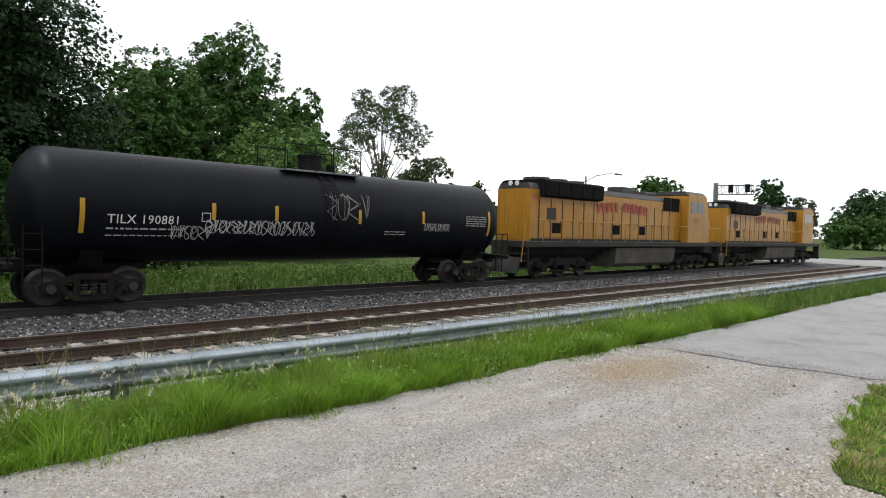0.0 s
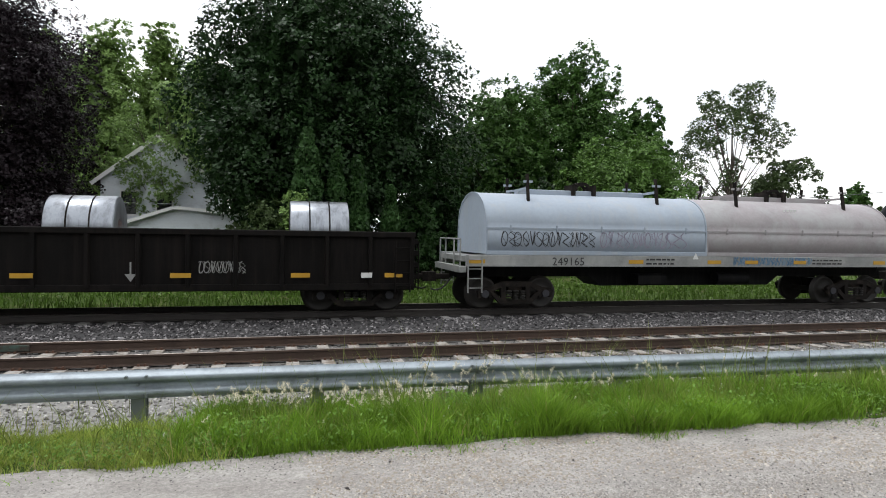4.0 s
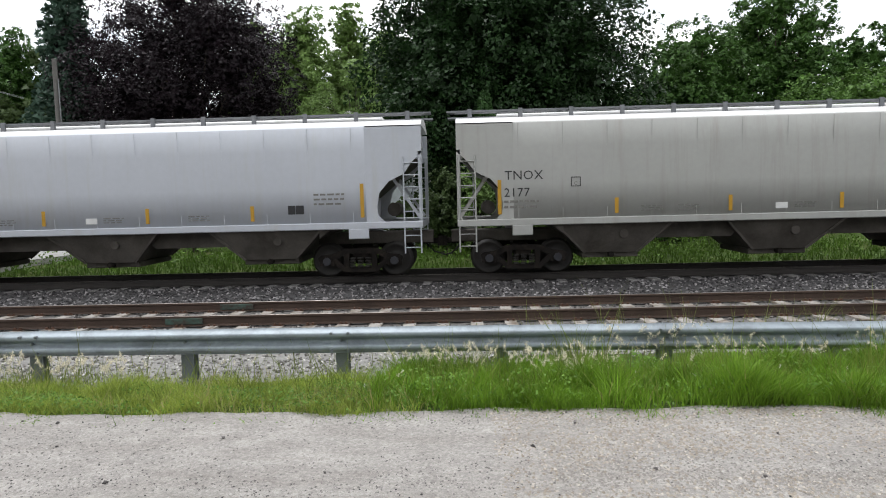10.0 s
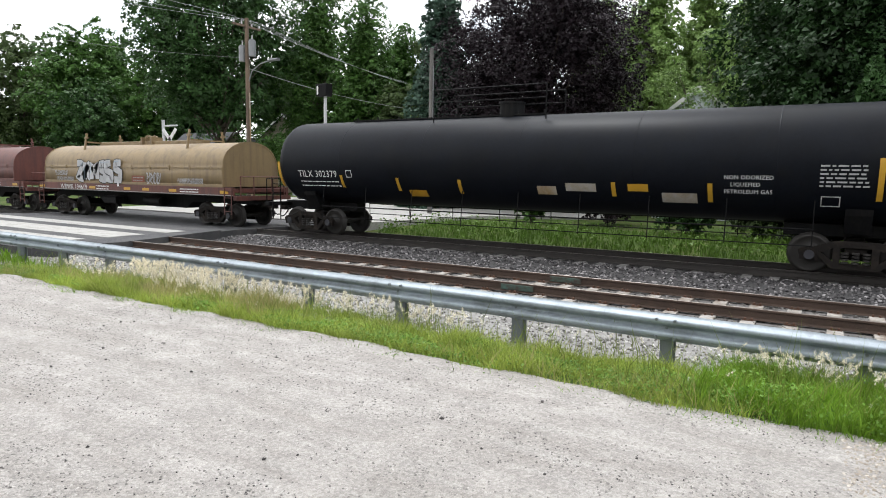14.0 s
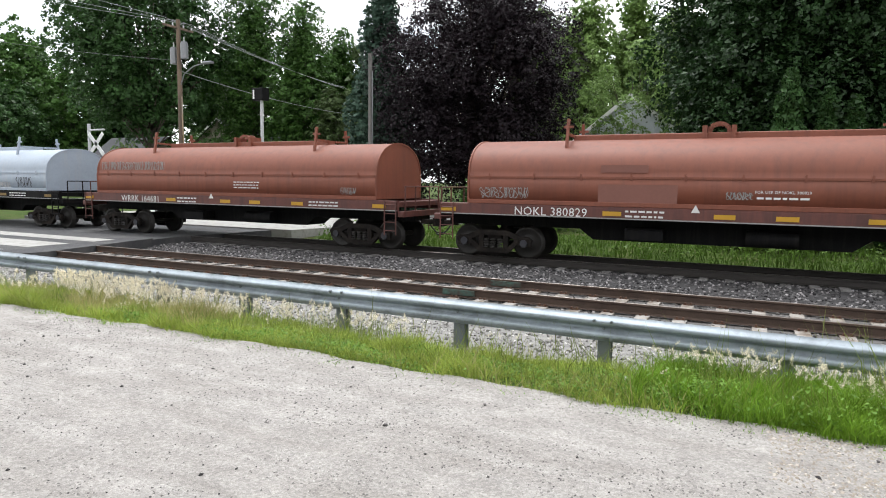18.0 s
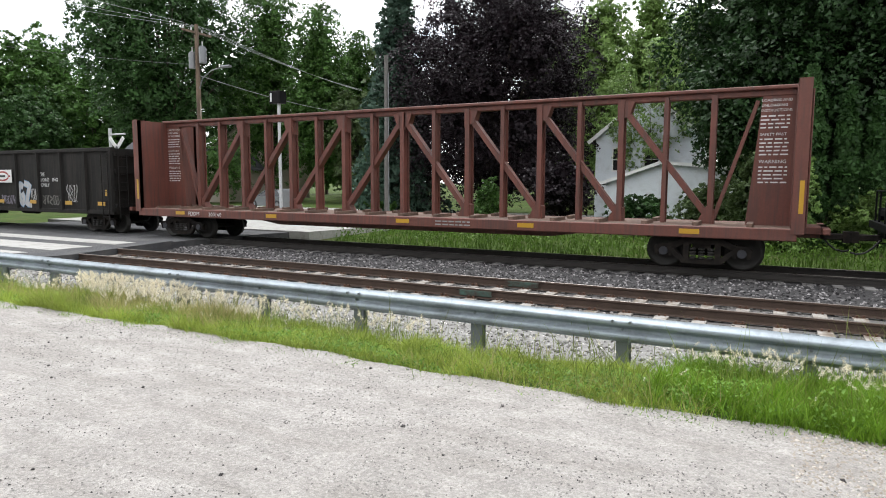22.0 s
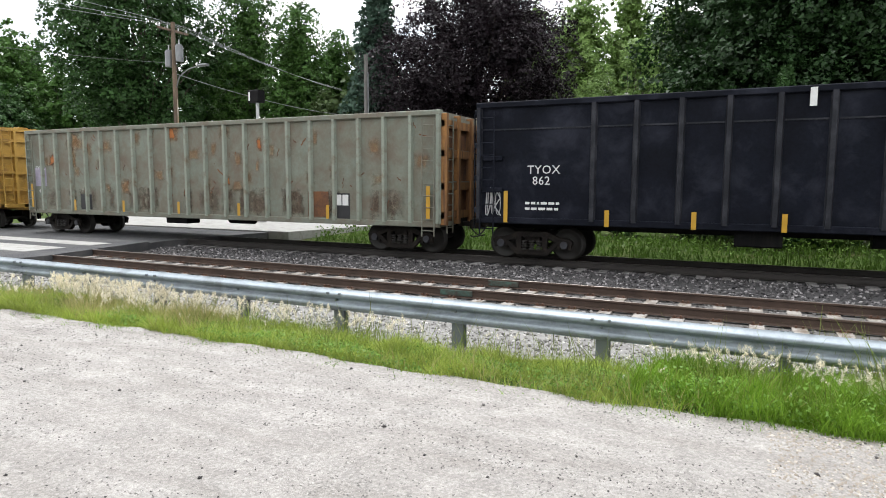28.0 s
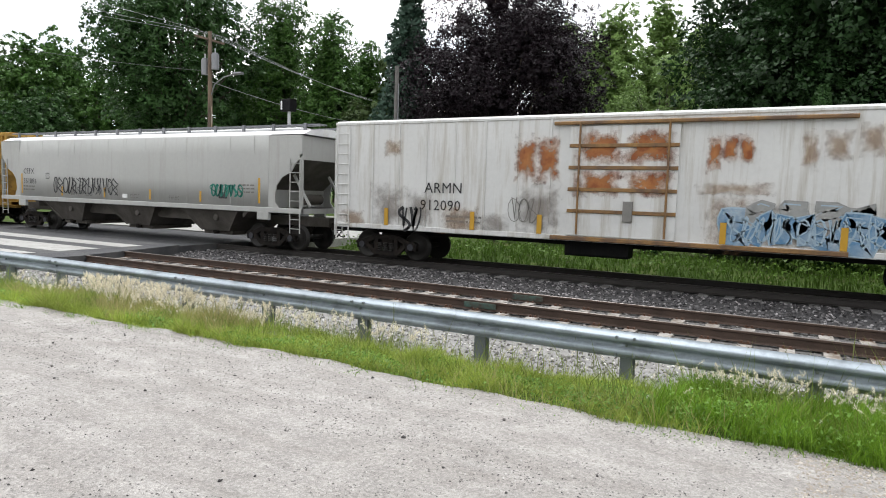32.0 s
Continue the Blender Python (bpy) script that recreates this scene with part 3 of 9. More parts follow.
rd.along_z([(-36, 21.3), (-17.5, 21.3), (-16, 30), (-10, 33), (-10, 42), (-120, 42), (-120, 33), (-36, 32)], -0.7, -0.24)
single("side_road", rd, CONCRETE, "pale concrete street beyond the tracks", "road", kind="structure")
rd = Mesh()
rd.along_z([(60, 9.0), (78, 9.0), (77.3, 15.6), (60, 15.6)], -0.7, RAIL_Z + 0.006)
rd.along_z([(60, 15.6), (77.3, 15.6), (76, 30), (70, 60), (62, 60), (60, 24)], -0.7, MAIN_Z + 0.004)
single("far_crossing", rd, ASPHALT_OLD, "grey asphalt level crossing further along the track", "road", kind="structure")


# ---- the train ----
IRON = surf("grimy_cast_iron", (0.021, 0.018, 0.0165), 0.85, 0.0, var=0.35, scale=3, dirt=(0.055, 0.044, 0.036), amount=0.3, dscale=4, bump=0.3, spec=0.1)
WHEEL = surf("worn_wheel_steel", (0.03, 0.026, 0.023), 0.6, 0.2, var=0.3, scale=3, bump=0.15)
BEARING = surf("bearing_cap", (0.045, 0.045, 0.055), 0.6, 0.2, var=0.2, bump=0)
TANK_BLACK = surf("black_tank_paint", (0.007, 0.0088, 0.0135), 0.45, var=0.35, scale=0.8, dirt=(0.0105, 0.0115, 0.0135), amount=0.25, dscale=0.9, bump=0.03, spec=0.1)
CAR_BLACK = surf("black_car_paint", (0.008, 0.008, 0.009), 0.65, var=0.4, scale=1.0, dirt=(0.022, 0.02, 0.018), amount=0.28, dscale=1.4, streak=True, bump=0.08, spec=0.12)
GOND_BLACK = surf("sooty_gondola_paint", (0.009, 0.008, 0.0075), 0.8, var=0.4, scale=1.0, dirt=(0.02, 0.016, 0.014), amount=0.33, dscale=1.3, streak=True, bump=0.15, spec=0.1)
SCRAP_BLACK = surf("scuffed_blue_black_paint", (0.009, 0.011, 0.019), 0.68, var=0.5, scale=0.9, dirt=(0.04, 0.043, 0.06), amount=0.25, dscale=0.9, bump=0.15, spec=0.1)
RIB_WORN = surf("worn_blue_black_rib", (0.02, 0.022, 0.03), 0.65, var=0.4, scale=2.0, dirt=(0.07, 0.072, 0.085), amount=0.3, dscale=2.0, bump=0.15, spec=0.25)
TIE_BLACK = surf("brownish_black_paint", (0.022, 0.0205, 0.019), 0.75, var=0.35, scale=0.9, dirt=(0.045, 0.038, 0.033), amount=0.3, dscale=1.3, streak=True, bump=0.15, spec=0.2)
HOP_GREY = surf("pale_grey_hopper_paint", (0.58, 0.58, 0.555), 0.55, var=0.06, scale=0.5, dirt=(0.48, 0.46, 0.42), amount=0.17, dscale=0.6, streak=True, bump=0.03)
HOP_WHITE = surf("bluish_white_hopper_paint", (0.72, 0.75, 0.82), 0.5, var=0.05, scale=0.5, dirt=(0.68, 0.69, 0.7), amount=0.2, dscale=0.6, streak=True, bump=0.03)
# bays, slope sheets, sills and fuel tank: much darker than the hopper sides
HOP_UNDER = surf("dark_brown_hopper_underside", (0.13, 0.115, 0.1), 0.85, var=0.3, scale=1.5, dirt=(0.06, 0.05, 0.04), amount=0.4, bump=0.2)
# near white: the stronger light on hopper roofs is put into this colour
ROOF_BRIGHT = surf("top_lit_hopper_roof", (1.0, 1.0, 1.0), 0.5, var=0.05, scale=0.7, dirt=(0.75, 0.73, 0.68), amount=0.18, bump=0.03)
GRATE = surf("galvanised_walkway", (0.3, 0.31, 0.33), 0.55, 0.5, var=0.2, bump=0.2)
SILVER = surf("silver_blue_hood", (0.47, 0.545, 0.64), 0.55, 0.0, var=0.1, scale=0.6, dirt=(0.52, 0.55, 0.58), amount=0.22, dscale=0.7, streak=True, bump=0.04)
SILVER_PINK = surf("pinkish_silver_hood", (0.46, 0.42, 0.43), 0.55, 0.15, var=0.15, scale=0.8, dirt=(0.55, 0.55, 0.55), amount=0.35, dscale=1.2, bump=0.08)
SILVER_OLD = surf("weathered_silver_hood", (0.4, 0.41, 0.4), 0.55, 0.2, var=0.18, scale=0.8, dirt=(0.55, 0.55, 0.53), amount=0.35, dscale=1.2, bump=0.08)
TAN = surf("tan_hood", (0.32, 0.225, 0.11), 0.55, var=0.14, scale=0.7, dirt=(0.2, 0.14, 0.08), amount=0.3, dscale=0.8, streak=True, bump=0.05)
RED = surf("oxide_red_hood", (0.285, 0.083, 0.044), 0.6, var=0.12, scale=0.6, dirt=(0.2, 0.062, 0.038), amount=0.25, dscale=0.8, streak=True, bump=0.05)
MAROON = surf("dull_maroon_hood", (0.17, 0.055, 0.042), 0.6, var=0.2, scale=0.6, dirt=(0.1, 0.04, 0.035), amount=0.35, dscale=0.9, streak=True, bump=0.06)
RED_PALE = surf("faded_red_patch", (0.29, 0.115, 0.085), 0.65, var=0.1, scale=1.0, bump=0.04)
BEAM_RED = surf("oxide_red_beam_paint", (0.2, 0.062, 0.043), 0.6, var=0.22, scale=1.2, dirt=(0.11, 0.05, 0.04), amount=0.35, dscale=1.4, streak=True, bump=0.1)
SILL_RUSTY = surf("rusty_yellow_sill", (0.4, 0.22, 0.07), 0.75, var=0.25, scale=1.5, dirt=(0.17, 0.1, 0.06), amount=0.5, dscale=1.6, bump=0.15)
BEAM_YELLOW = surf("yellow_beam_paint", (0.7, 0.42, 0.085), 0.55, var=0.15, scale=1.2, dirt=(0.2, 0.1, 0.04), amount=0.2, dscale=1.8, bump=0.08)
DECK_WOOD = surf("worn_deck", (0.25, 0.16, 0.12), 0.85, var=0.3, scale=2, dirt=(0.12, 0.08, 0.06), amount=0.4, bump=0.3)
GREEN_OLD = surf("rusty_sage_green_paint", (0.27, 0.31, 0.25), 0.7, var=0.16, scale=0.9, dirt=(0.19, 0.13, 0.085), amount=0.42, dscale=1.3, streak=False, bump=0.12, edge=0.2)
GREEN_RIB = surf("pale_sage_green_rib", (0.36, 0.4, 0.33), 0.7, var=0.12, scale=1.5, dirt=(0.22, 0.15, 0.09), amount=0.22, dscale=2.5, bump=0.1)
RUST = surf("rust", (0.23, 0.1, 0.04), 0.85, var=0.4, scale=2.5, dirt=(0.09, 0.045, 0.03), amount=0.4, dscale=2, bump=0.3)
RUST_END = surf("orange_rusted_steel", (0.42, 0.2, 0.06), 0.8, var=0.3, scale=2, dirt=(0.16, 0.075, 0.035), amount=0.45, dscale=1.5, streak=True, bump=0.2)
RUST_PALE = surf("thin_rust_stain", (0.42, 0.29, 0.14), 0.75, var=0.25, scale=1.5, dirt=(0.55, 0.5, 0.42), amount=0.4, dscale=1.6, bump=0.1)
REEFER = surf("grimy_white_reefer_paint", (0.9, 0.9, 0.88), 0.5, var=0.07, scale=0.6, dirt=(0.56, 0.51, 0.43), amount=0.24, dscale=0.8, streak=True, bump=0.05)
LOCO_YELLOW = surf("armour_yellow_paint", (0.6, 0.28, 0.02), 0.42, var=0.1, scale=0.8, dirt=(0.3, 0.16, 0.04), amount=0.26, dscale=1.0, streak=True, bump=0.03)
LOCO_GREY = surf("loco_roof_grey", (0.05, 0.049, 0.048), 0.6, var=0.2, scale=1, dirt=(0.08, 0.07, 0.06), amount=0.35, bump=0.08)
LOCO_FRAME = surf("loco_underframe", (0.022, 0.02, 0.018), 0.8, var=0.3, scale=1.2, dirt=(0.05, 0.042, 0.034), amount=0.35, bump=0.2)
MESH_DARK = surf("dark_radiator_grille", (0.013, 0.013, 0.013), 0.85, spec=0.08, var=0.2, bump=0.3, bscale=120)
STEEL_BLUE = surf("dark_blue_grey_steel", (0.026, 0.035, 0.056), 0.65, 0.0, var=0.25, scale=1.2, dirt=(0.06, 0.052, 0.045), amount=0.25, dscale=1.5, bump=0.06)
COIL = surf("bare_steel_coil", (0.5, 0.535, 0.59), 0.3, 0.7, var=0.14, scale=1.2, dirt=(0.22, 0.23, 0.25), amount=0.3, dscale=0.9, streak=True, bump=0.02)
COIL_FACE = surf("coil_wound_face", (0.06, 0.06, 0.065), 0.5, 0.6, var=0.3, scale=2, bump=0.2)
WHITE = surf("white_stencil", (1.0, 1.0, 0.98), 0.6, var=0.12, scale=6, bump=0)
WHITE_DULL = surf("dull_white_stencil", (0.42, 0.42, 0.41), 0.7, var=0.25, scale=5, bump=0)
INK = surf("black_stencil", (0.025, 0.025, 0.028), 0.6, var=0.1, bump=0)
GREYINK = surf("grey_stencil", (0.26, 0.25, 0.23), 0.7, var=0.2, bump=0)
YELLOW = surf("yellow_reflector", (0.72, 0.4, 0.03), 0.4, var=0.1, scale=4, bump=0)
YELLOW_OLD = surf("grimy_yellow_reflector", (0.26, 0.16, 0.03), 0.6, var=0.3, scale=4, bump=0)
ORANGE = surf("orange_panel", (0.5, 0.17, 0.07), 0.6, var=0.2, scale=3, bump=0)
BLUE = surf("blue_panel", (0.025, 0.13, 0.42), 0.45, var=0.08, scale=2, bump=0)
REDPAINT = surf("red_lettering", (0.42, 0.03, 0.025), 0.5, var=0.15, bump=0)
TAG_WHITE = surf("white_spray_paint", (0.62, 0.62, 0.63), 0.7, var=0.2, scale=3, bump=0)
TAG_BLUE = surf("blue_spray_paint", (0.13, 0.3, 0.5), 0.7, var=0.35, scale=3, dirt=(0.5, 0.6, 0.68), amount=0.35, dscale=2, bump=0)
TAG_PALE = surf("pale_blue_spray_paint", (0.45, 0.6, 0.72), 0.7, var=0.15, bump=0)
TAG_GREEN = surf("green_spray_paint", (0.03, 0.3, 0.22), 0.7, var=0.2, bump=0)
TAG_LILAC = surf("lilac_spray_paint", (0.42, 0.38, 0.48), 0.7, var=0.3, scale=3, bump=0)
STRAP = surf("orange_strap", (0.7, 0.3, 0.1), 0.6, var=0.1, bump=0)
TIMBER = surf("pale_timber", (0.42, 0.31, 0.19), 0.85, var=0.25, bump=0.2)
GLASS_DARK = surf("dark_window_glass", (0.02, 0.022, 0.025), 0.08, var=0.1, bump=0)
RUBBER = surf("black_rubber", (0.02, 0.02, 0.02), 0.7, var=0.2, bump=0)

def rust_field(name, dark, light, cover):
    """Rust that bleeds out over a patch of paint, with a soft uneven rim."""
    m = bpy.data.materials.new(name)
    m.use_nodes = True
    t = m.node_tree
    b = t.nodes["Principled BSDF"]
    b.inputs["Roughness"].default_value = 0.85
    co = t.nodes.new("ShaderNodeTexCoord")
    sx = t.nodes.new("ShaderNodeSeparateXYZ")
    t.links.new(co.outputs["Generated"], sx.inputs[0])
    side = []
    for axis in ("X", "Z"):
        q = t.nodes.new("ShaderNodeMath")
        q.operation = 'SUBTRACT'
        q.inputs[1].default_value = 0.5
        t.links.new(sx.outputs[axis], q.inputs[0])
        w = t.nodes.new("ShaderNodeMath")
        w.operation = 'ABSOLUTE'
        t.links.new(q.outputs[0], w.inputs[0])
        side.append(w)
    far = t.nodes.new("ShaderNodeMath")
    far.operation = 'MAXIMUM'
    t.links.new(side[0].outputs[0], far.inputs[0])
    t.links.new(side[1].outputs[0], far.inputs[1])
    nz_ = node(t, "ShaderNodeTexNoise", Scale=4.0, Detail=8.0, Roughness=0.65)
    t.links.new(co.outputs["Object"], nz_.inputs["Vector"])
    su = t.nodes.new("ShaderNodeMath")
    su.operation = 'SUBTRACT'
    t.links.new(nz_.outputs["Fac"], su.inputs[0])
    t.links.new(far.outputs[0], su.inputs[1])
    mr = t.nodes.new("ShaderNodeMapRange")
    mr.inputs["From Min"].default_value, mr.inputs["From Max"].default_value, mr.inputs["To Max"].default_value = 0.03, 0.36, cover
    t.links.new(su.outputs[0], mr.inputs["Value"])
    r = t.nodes.new("ShaderNodeValToRGB")
    r.color_ramp.elements[0].position, r.color_ramp.elements[0].color = 0.35, (*light, 1)
    r.color_ramp.elements[1].position, r.color_ramp.elements[1].color = 0.65, (*dark, 1)
    t.links.new(nz_.outputs["Fac"], r.inputs["Fac"])
    t.links.new(r.outputs["Color"], b.inputs["Base Color"])
    tp_ = t.nodes.new("ShaderNodeBsdfTransparent")
    ms = t.nodes.new("ShaderNodeMixShader")
    t.links.new(mr.outputs["Result"], ms.inputs[0])
    t.links.new(tp_.outputs[0], ms.inputs[1])
    t.links.new(b.outputs[0], ms.inputs[2])
    t.links.new(ms.outputs[0], t.nodes["Material Output"].inputs["Surface"])
    return m


RUST_SOFT = rust_field("orange_rust_field", (0.2, 0.055, 0.015), (0.4, 0.17, 0.05), 0.95)
RUST_FAINT = rust_field("faint_rust_field", (0.2, 0.1, 0.045), (0.34, 0.22, 0.11), 0.55)
GRIME = rust_field("brown_grime_field", (0.085, 0.055, 0.035), (0.16, 0.11, 0.075), 0.42)

TS = 0.955                    # size of the train against its drawing
DROP = 0.151                  # trucks stand this much under the drawing's rail line
WR, WB_ = 0.478, 0.96         # wheel radius and half the truck's wheelbase
wheel_prof = [(0.07, 0.07), (0.07, 0.12), (0.035, 0.15), (0.02, 0.27), (0.05, 0.37), (0.065, 0.395), (0.065, 0.44), (-0.06, 0.453), (-0.068, 0.484), (-0.078, 0.487), (-0.09, 0.48), (-0.09, 0.38), (-0.04, 0.33), (-0.05, 0.15), (-0.09, 0.12), (-0.09, 0.07)]
wm = Mesh()
for s in (-1, 1):
    wm.turn([(s * (0.755 + a), r * 1.06) for a, r in wheel_prof][::-s or 1], 'y', seg=20)
wm.turn([(-1.02, 0.0), (-1.02, 0.075), (-0.8, 0.085), (0.8, 0.085), (1.02, 0.075), (1.02, 0.0)], 'y', seg=10)
for s in (-1, 1):
    for k in range(3):
        a = 2.094 * k
        wm.rod((0.07 * math.cos(a), s * 1.02, 0.07 * math.sin(a)), (0.07 * math.cos(a), s * 1.215, 0.07 * math.sin(a)), 0.018, 5)
WHEELSET = wm.data("wheelset", WHEEL)
side = Mesh()
# cast side frame: upper chord, lower bow, columns and jaws
side.along_y([(-1.21, 0.58), (-1.1, 0.66), (-0.84, 0.68), (-0.45, 0.84), (0.45, 0.84), (0.84, 0.68), (1.1, 0.66), (1.21, 0.58), (1.18, 0.48), (0.78, 0.52), (0.43, 0.69), (-0.43, 0.69), (-0.78, 0.52), (-1.18, 0.48)], -0.07, 0.07)
side.along_y([(-0.81, 0.59), (-0.66, 0.52), (-0.43, 0.31), (0.43, 0.31), (0.66, 0.52), (0.81, 0.59), (0.76, 0.44), (0.48, 0.17), (-0.48, 0.17), (-0.76, 0.44)], -0.08, 0.08)
for x in (-0.39, 0.39):
    side.box(x - 0.075, x + 0.075, -0.075, 0.075, 0.26, 0.76)
for x in (-WB_, WB_):
    side.box(x - 0.21, x - 0.12, -0.06, 0.06, 0.36, 0.62)
    side.box(x + 0.12, x + 0.21, -0.06, 0.06, 0.36, 0.62)
SIDE = side.data("side_frame", IRON)
spr = Mesh()
for x in (-0.22, 0.0, 0.22):
    for k in range(4):
        spr.rod((x, -0.06, 0.31 + 0.075 * k), (x, -0.06, 0.355 + 0.075 * k), 0.085, 7)
SPRING = spr.data("spring", WHEEL)
bol = Mesh().soft(-0.22, 0.22, -1.12, 1.12, 0.5, 0.8, 0.05).rod((0, 0, 0.8), (0, 0, 1.05), 0.2, 12)
BOLSTER = bol.data("truck", IRON)
BCAP = Mesh().rod((0, -0.09, 0), (0, 0.09, 0), 0.115, 12).data("bearing", BEARING)
cp = Mesh()
cp.soft(-0.55, 0.0, -0.08, 0.08, 0.78, 0.94, 0.02)
cp.along_z([(-0.06, -0.16), (0.1, -0.19), (0.2, -0.12), (0.15, -0.02), (0.22, 0.06), (0.18, 0.17), (-0.06, 0.16)], 0.72, 1.0)
COUPLER = cp.data("coupler", IRON)
HOSE = Mesh().pipe([(-0.3, 0.35, 0.75), (-0.15, 0.36, 0.55), (0.0, 0.34, 0.42), (0.18, 0.3, 0.38), (0.3, 0.26, 0.42)], 0.025, 6).data("air_hose", RUBBER)
wheels = {-1: [], 1: []}      # leading and trailing wheelsets in their trucks
train = []                    # things that ride with the train: (object, distance from the train's mark)


def truck(car, x, base=WB_):
    t = part("truck", BOLSTER, IRON, car, at=(x, 0, -DROP))
    for s in (-1, 1):
        part("side_frame", SIDE, IRON, t, at=(0, s * 1.13, 0))
        part("spring", SPRING, IRON, t, at=(0, s * 1.13, 0))
        w = part("wheelset", WHEELSET, WHEEL, t, at=(s * base, 0, WR))
        wheels[s].append(w)
        for q in (-1, 1):
            part("bearing", BCAP, BEARING, t, at=(s * base, q * 1.13, WR))
    return t


def rolling(name, label, category, front, length, bogie=None, gear=True, group=""):
    """An empty car at its place in the train, with trucks and couplers. front: its leading coupler's distance from the train's mark."""
    car = thing(name, label, category, group)
    train.append((car, front - length / 2, 0.0))
    if gear:
        for s in (-1, 1):
            truck(car, s * (length / 2 - (bogie or 2.75)))
            c = part("coupler", COUPLER, IRON, car, at=(s * (length / 2 - 0.12), 0, -0.08))
            h = part("air_hose", HOSE, RUBBER, car, at=(s * (length / 2 - 0.3), 0, 0))
            if s < 0:
                c.rotation_euler = h.rotation_euler = (0, 0, math.pi)
    return car


def words(car, txt, size, x, y, z, mat, label="", wrap=None, name="lettering"):
    return part(name, text_data(txt, size, mat, wrap), mat, car, label, at=(x, y, z))


def bars(car, x, y, z, w, rows, mat, pitch=0.11, seed=0, h=0.05, name="small_print", wrap=None):
    """Small print that cannot be read: short bars in rows."""
    r = random.Random(seed + int(abs(x * 10)))
    m = Mesh()
    for k in range(rows):
        xx = 0.0
        zz = -k * pitch
        while xx < w - 0.05:
            l = r.uniform(0.06, 0.22)
            l = min(l, w - xx)
            dy = 0.0
            if wrap:
                R, hh = wrap
                dy = math.sqrt(max(0, R * R - hh * hh)) - math.sqrt(max(0, R * R - (hh + zz) ** 2))
            m.box(xx, xx + l, dy - 0.004, dy, zz, zz + h)
            xx += l + 0.045
    return part(name, m, mat, car, at=(x, y, z))


def ribbon(m, pts, w, y=0.0):
    """A brush stroke of width w through points (x, z)."""
    n = len(pts)
    vs = []
    for i, (x, z) in enumerate(pts):
        a, b = pts[max(0, i - 1)], pts[min(n - 1, i + 1)]
        dx, dz = b[0] - a[0], b[1] - a[1]
        l = math.hypot(dx, dz) or 1
        nx, nz_ = -dz / l * w / 2, dx / l * w / 2
        vs += [(x + nx, y, z + nz_), (x - nx, y, z - nz_)]
    m.add(vs, [(2 * i, 2 * i + 2, 2 * i + 3, 2 * i + 1) for i in range(n - 1)])


def scrawl(car, x, y, z, w, h, mat, stroke=0.04, seed=1, wrap=None, count=None, name="graffiti"):
    """A sprayed tag of loops and zigzags that cannot be read."""
    r = random.Random(seed)
    first = None
    n = count or max(3, int(w / (h * 0.42)))
    for k in range(n * 2):
        cx = w * (k % n + 0.5) / n + r.uniform(-0.15, 0.15) * w / n
        a = w / n * (0.6 if k < n else r.uniform(0.3, 0.9))
        kind = r.choice("lozse")
        pts = []
        for i in range(13):
            u = i / 12
            if kind == "l":
                p = (cx + a * (u - 0.5), h * (0.15 + 0.8 * abs(1 - 2 * u)))
            elif kind == "o":
                p = (cx + a * 0.8 * math.cos(6.3 * u), h * (0.5 + 0.42 * math.sin(6.3 * u)))
            elif kind == "z":
                p = (cx + a * (-0.8 + 1.6 * ((3 * u) % 1 if int(3 * u) % 2 == 0 else 1 - (3 * u) % 1)), h * (0.92 - 0.86 * u))
            elif kind == "s":
                p = (cx + a * 0.7 * math.sin(6.3 * u), h * (0.05 + 0.9 * u))
            else:
                p = (cx + a * (0.9 - 1.5 * u + 0.5 * math.sin(9 * u)), h * (0.5 + 0.45 * math.cos(7 * u)))
            pts.append((p[0] + 0.12 * a * math.sin(5 * u + k), p[1] * r.uniform(0.97, 1.03)))
        m = Mesh()
        ribbon(m, pts, stroke * (1 if k < n else 0.6))
        if wrap:
            R, hh = wrap
            m.v = [(vx, vy + math.sqrt(max(0, R * R - hh * hh)) - math.sqrt(max(0, R * R - (hh + vz) ** 2)), vz) for vx, vy, vz in m.v]
        if first is None:
            first = part(name, m, mat, car, "sprayed graffiti tag", at=(x, y, z))
        else:
            part("stroke", m, mat, first)
    return first


GLYPHS = (((0.1, 0.0), (0.1, 1.0), (0.55, 0.45), (0.9, 1.0), (0.9, 0.0)), ((0.9, 0.95), (0.2, 1.0), (0.15, 0.6), (0.85, 0.45), (0.8, 0.02), (0.05, 0.05)),
          ((0.05, 0.0), (0.3, 0.6), (0.55, 1.0), (0.75, 0.5), (0.95, 0.0)), ((0.15, 1.0), (0.15, 0.0), (0.15, 0.5), (0.8, 0.98), (0.35, 0.5), (0.95, 0.0)),
          ((0.9, 0.8), (0.5, 1.0), (0.1, 0.65), (0.12, 0.2), (0.55, 0.0), (0.92, 0.25), (0.6, 0.5)), ((0.05, 1.0), (0.95, 0.95), (0.1, 0.05), (0.98, 0.0)))


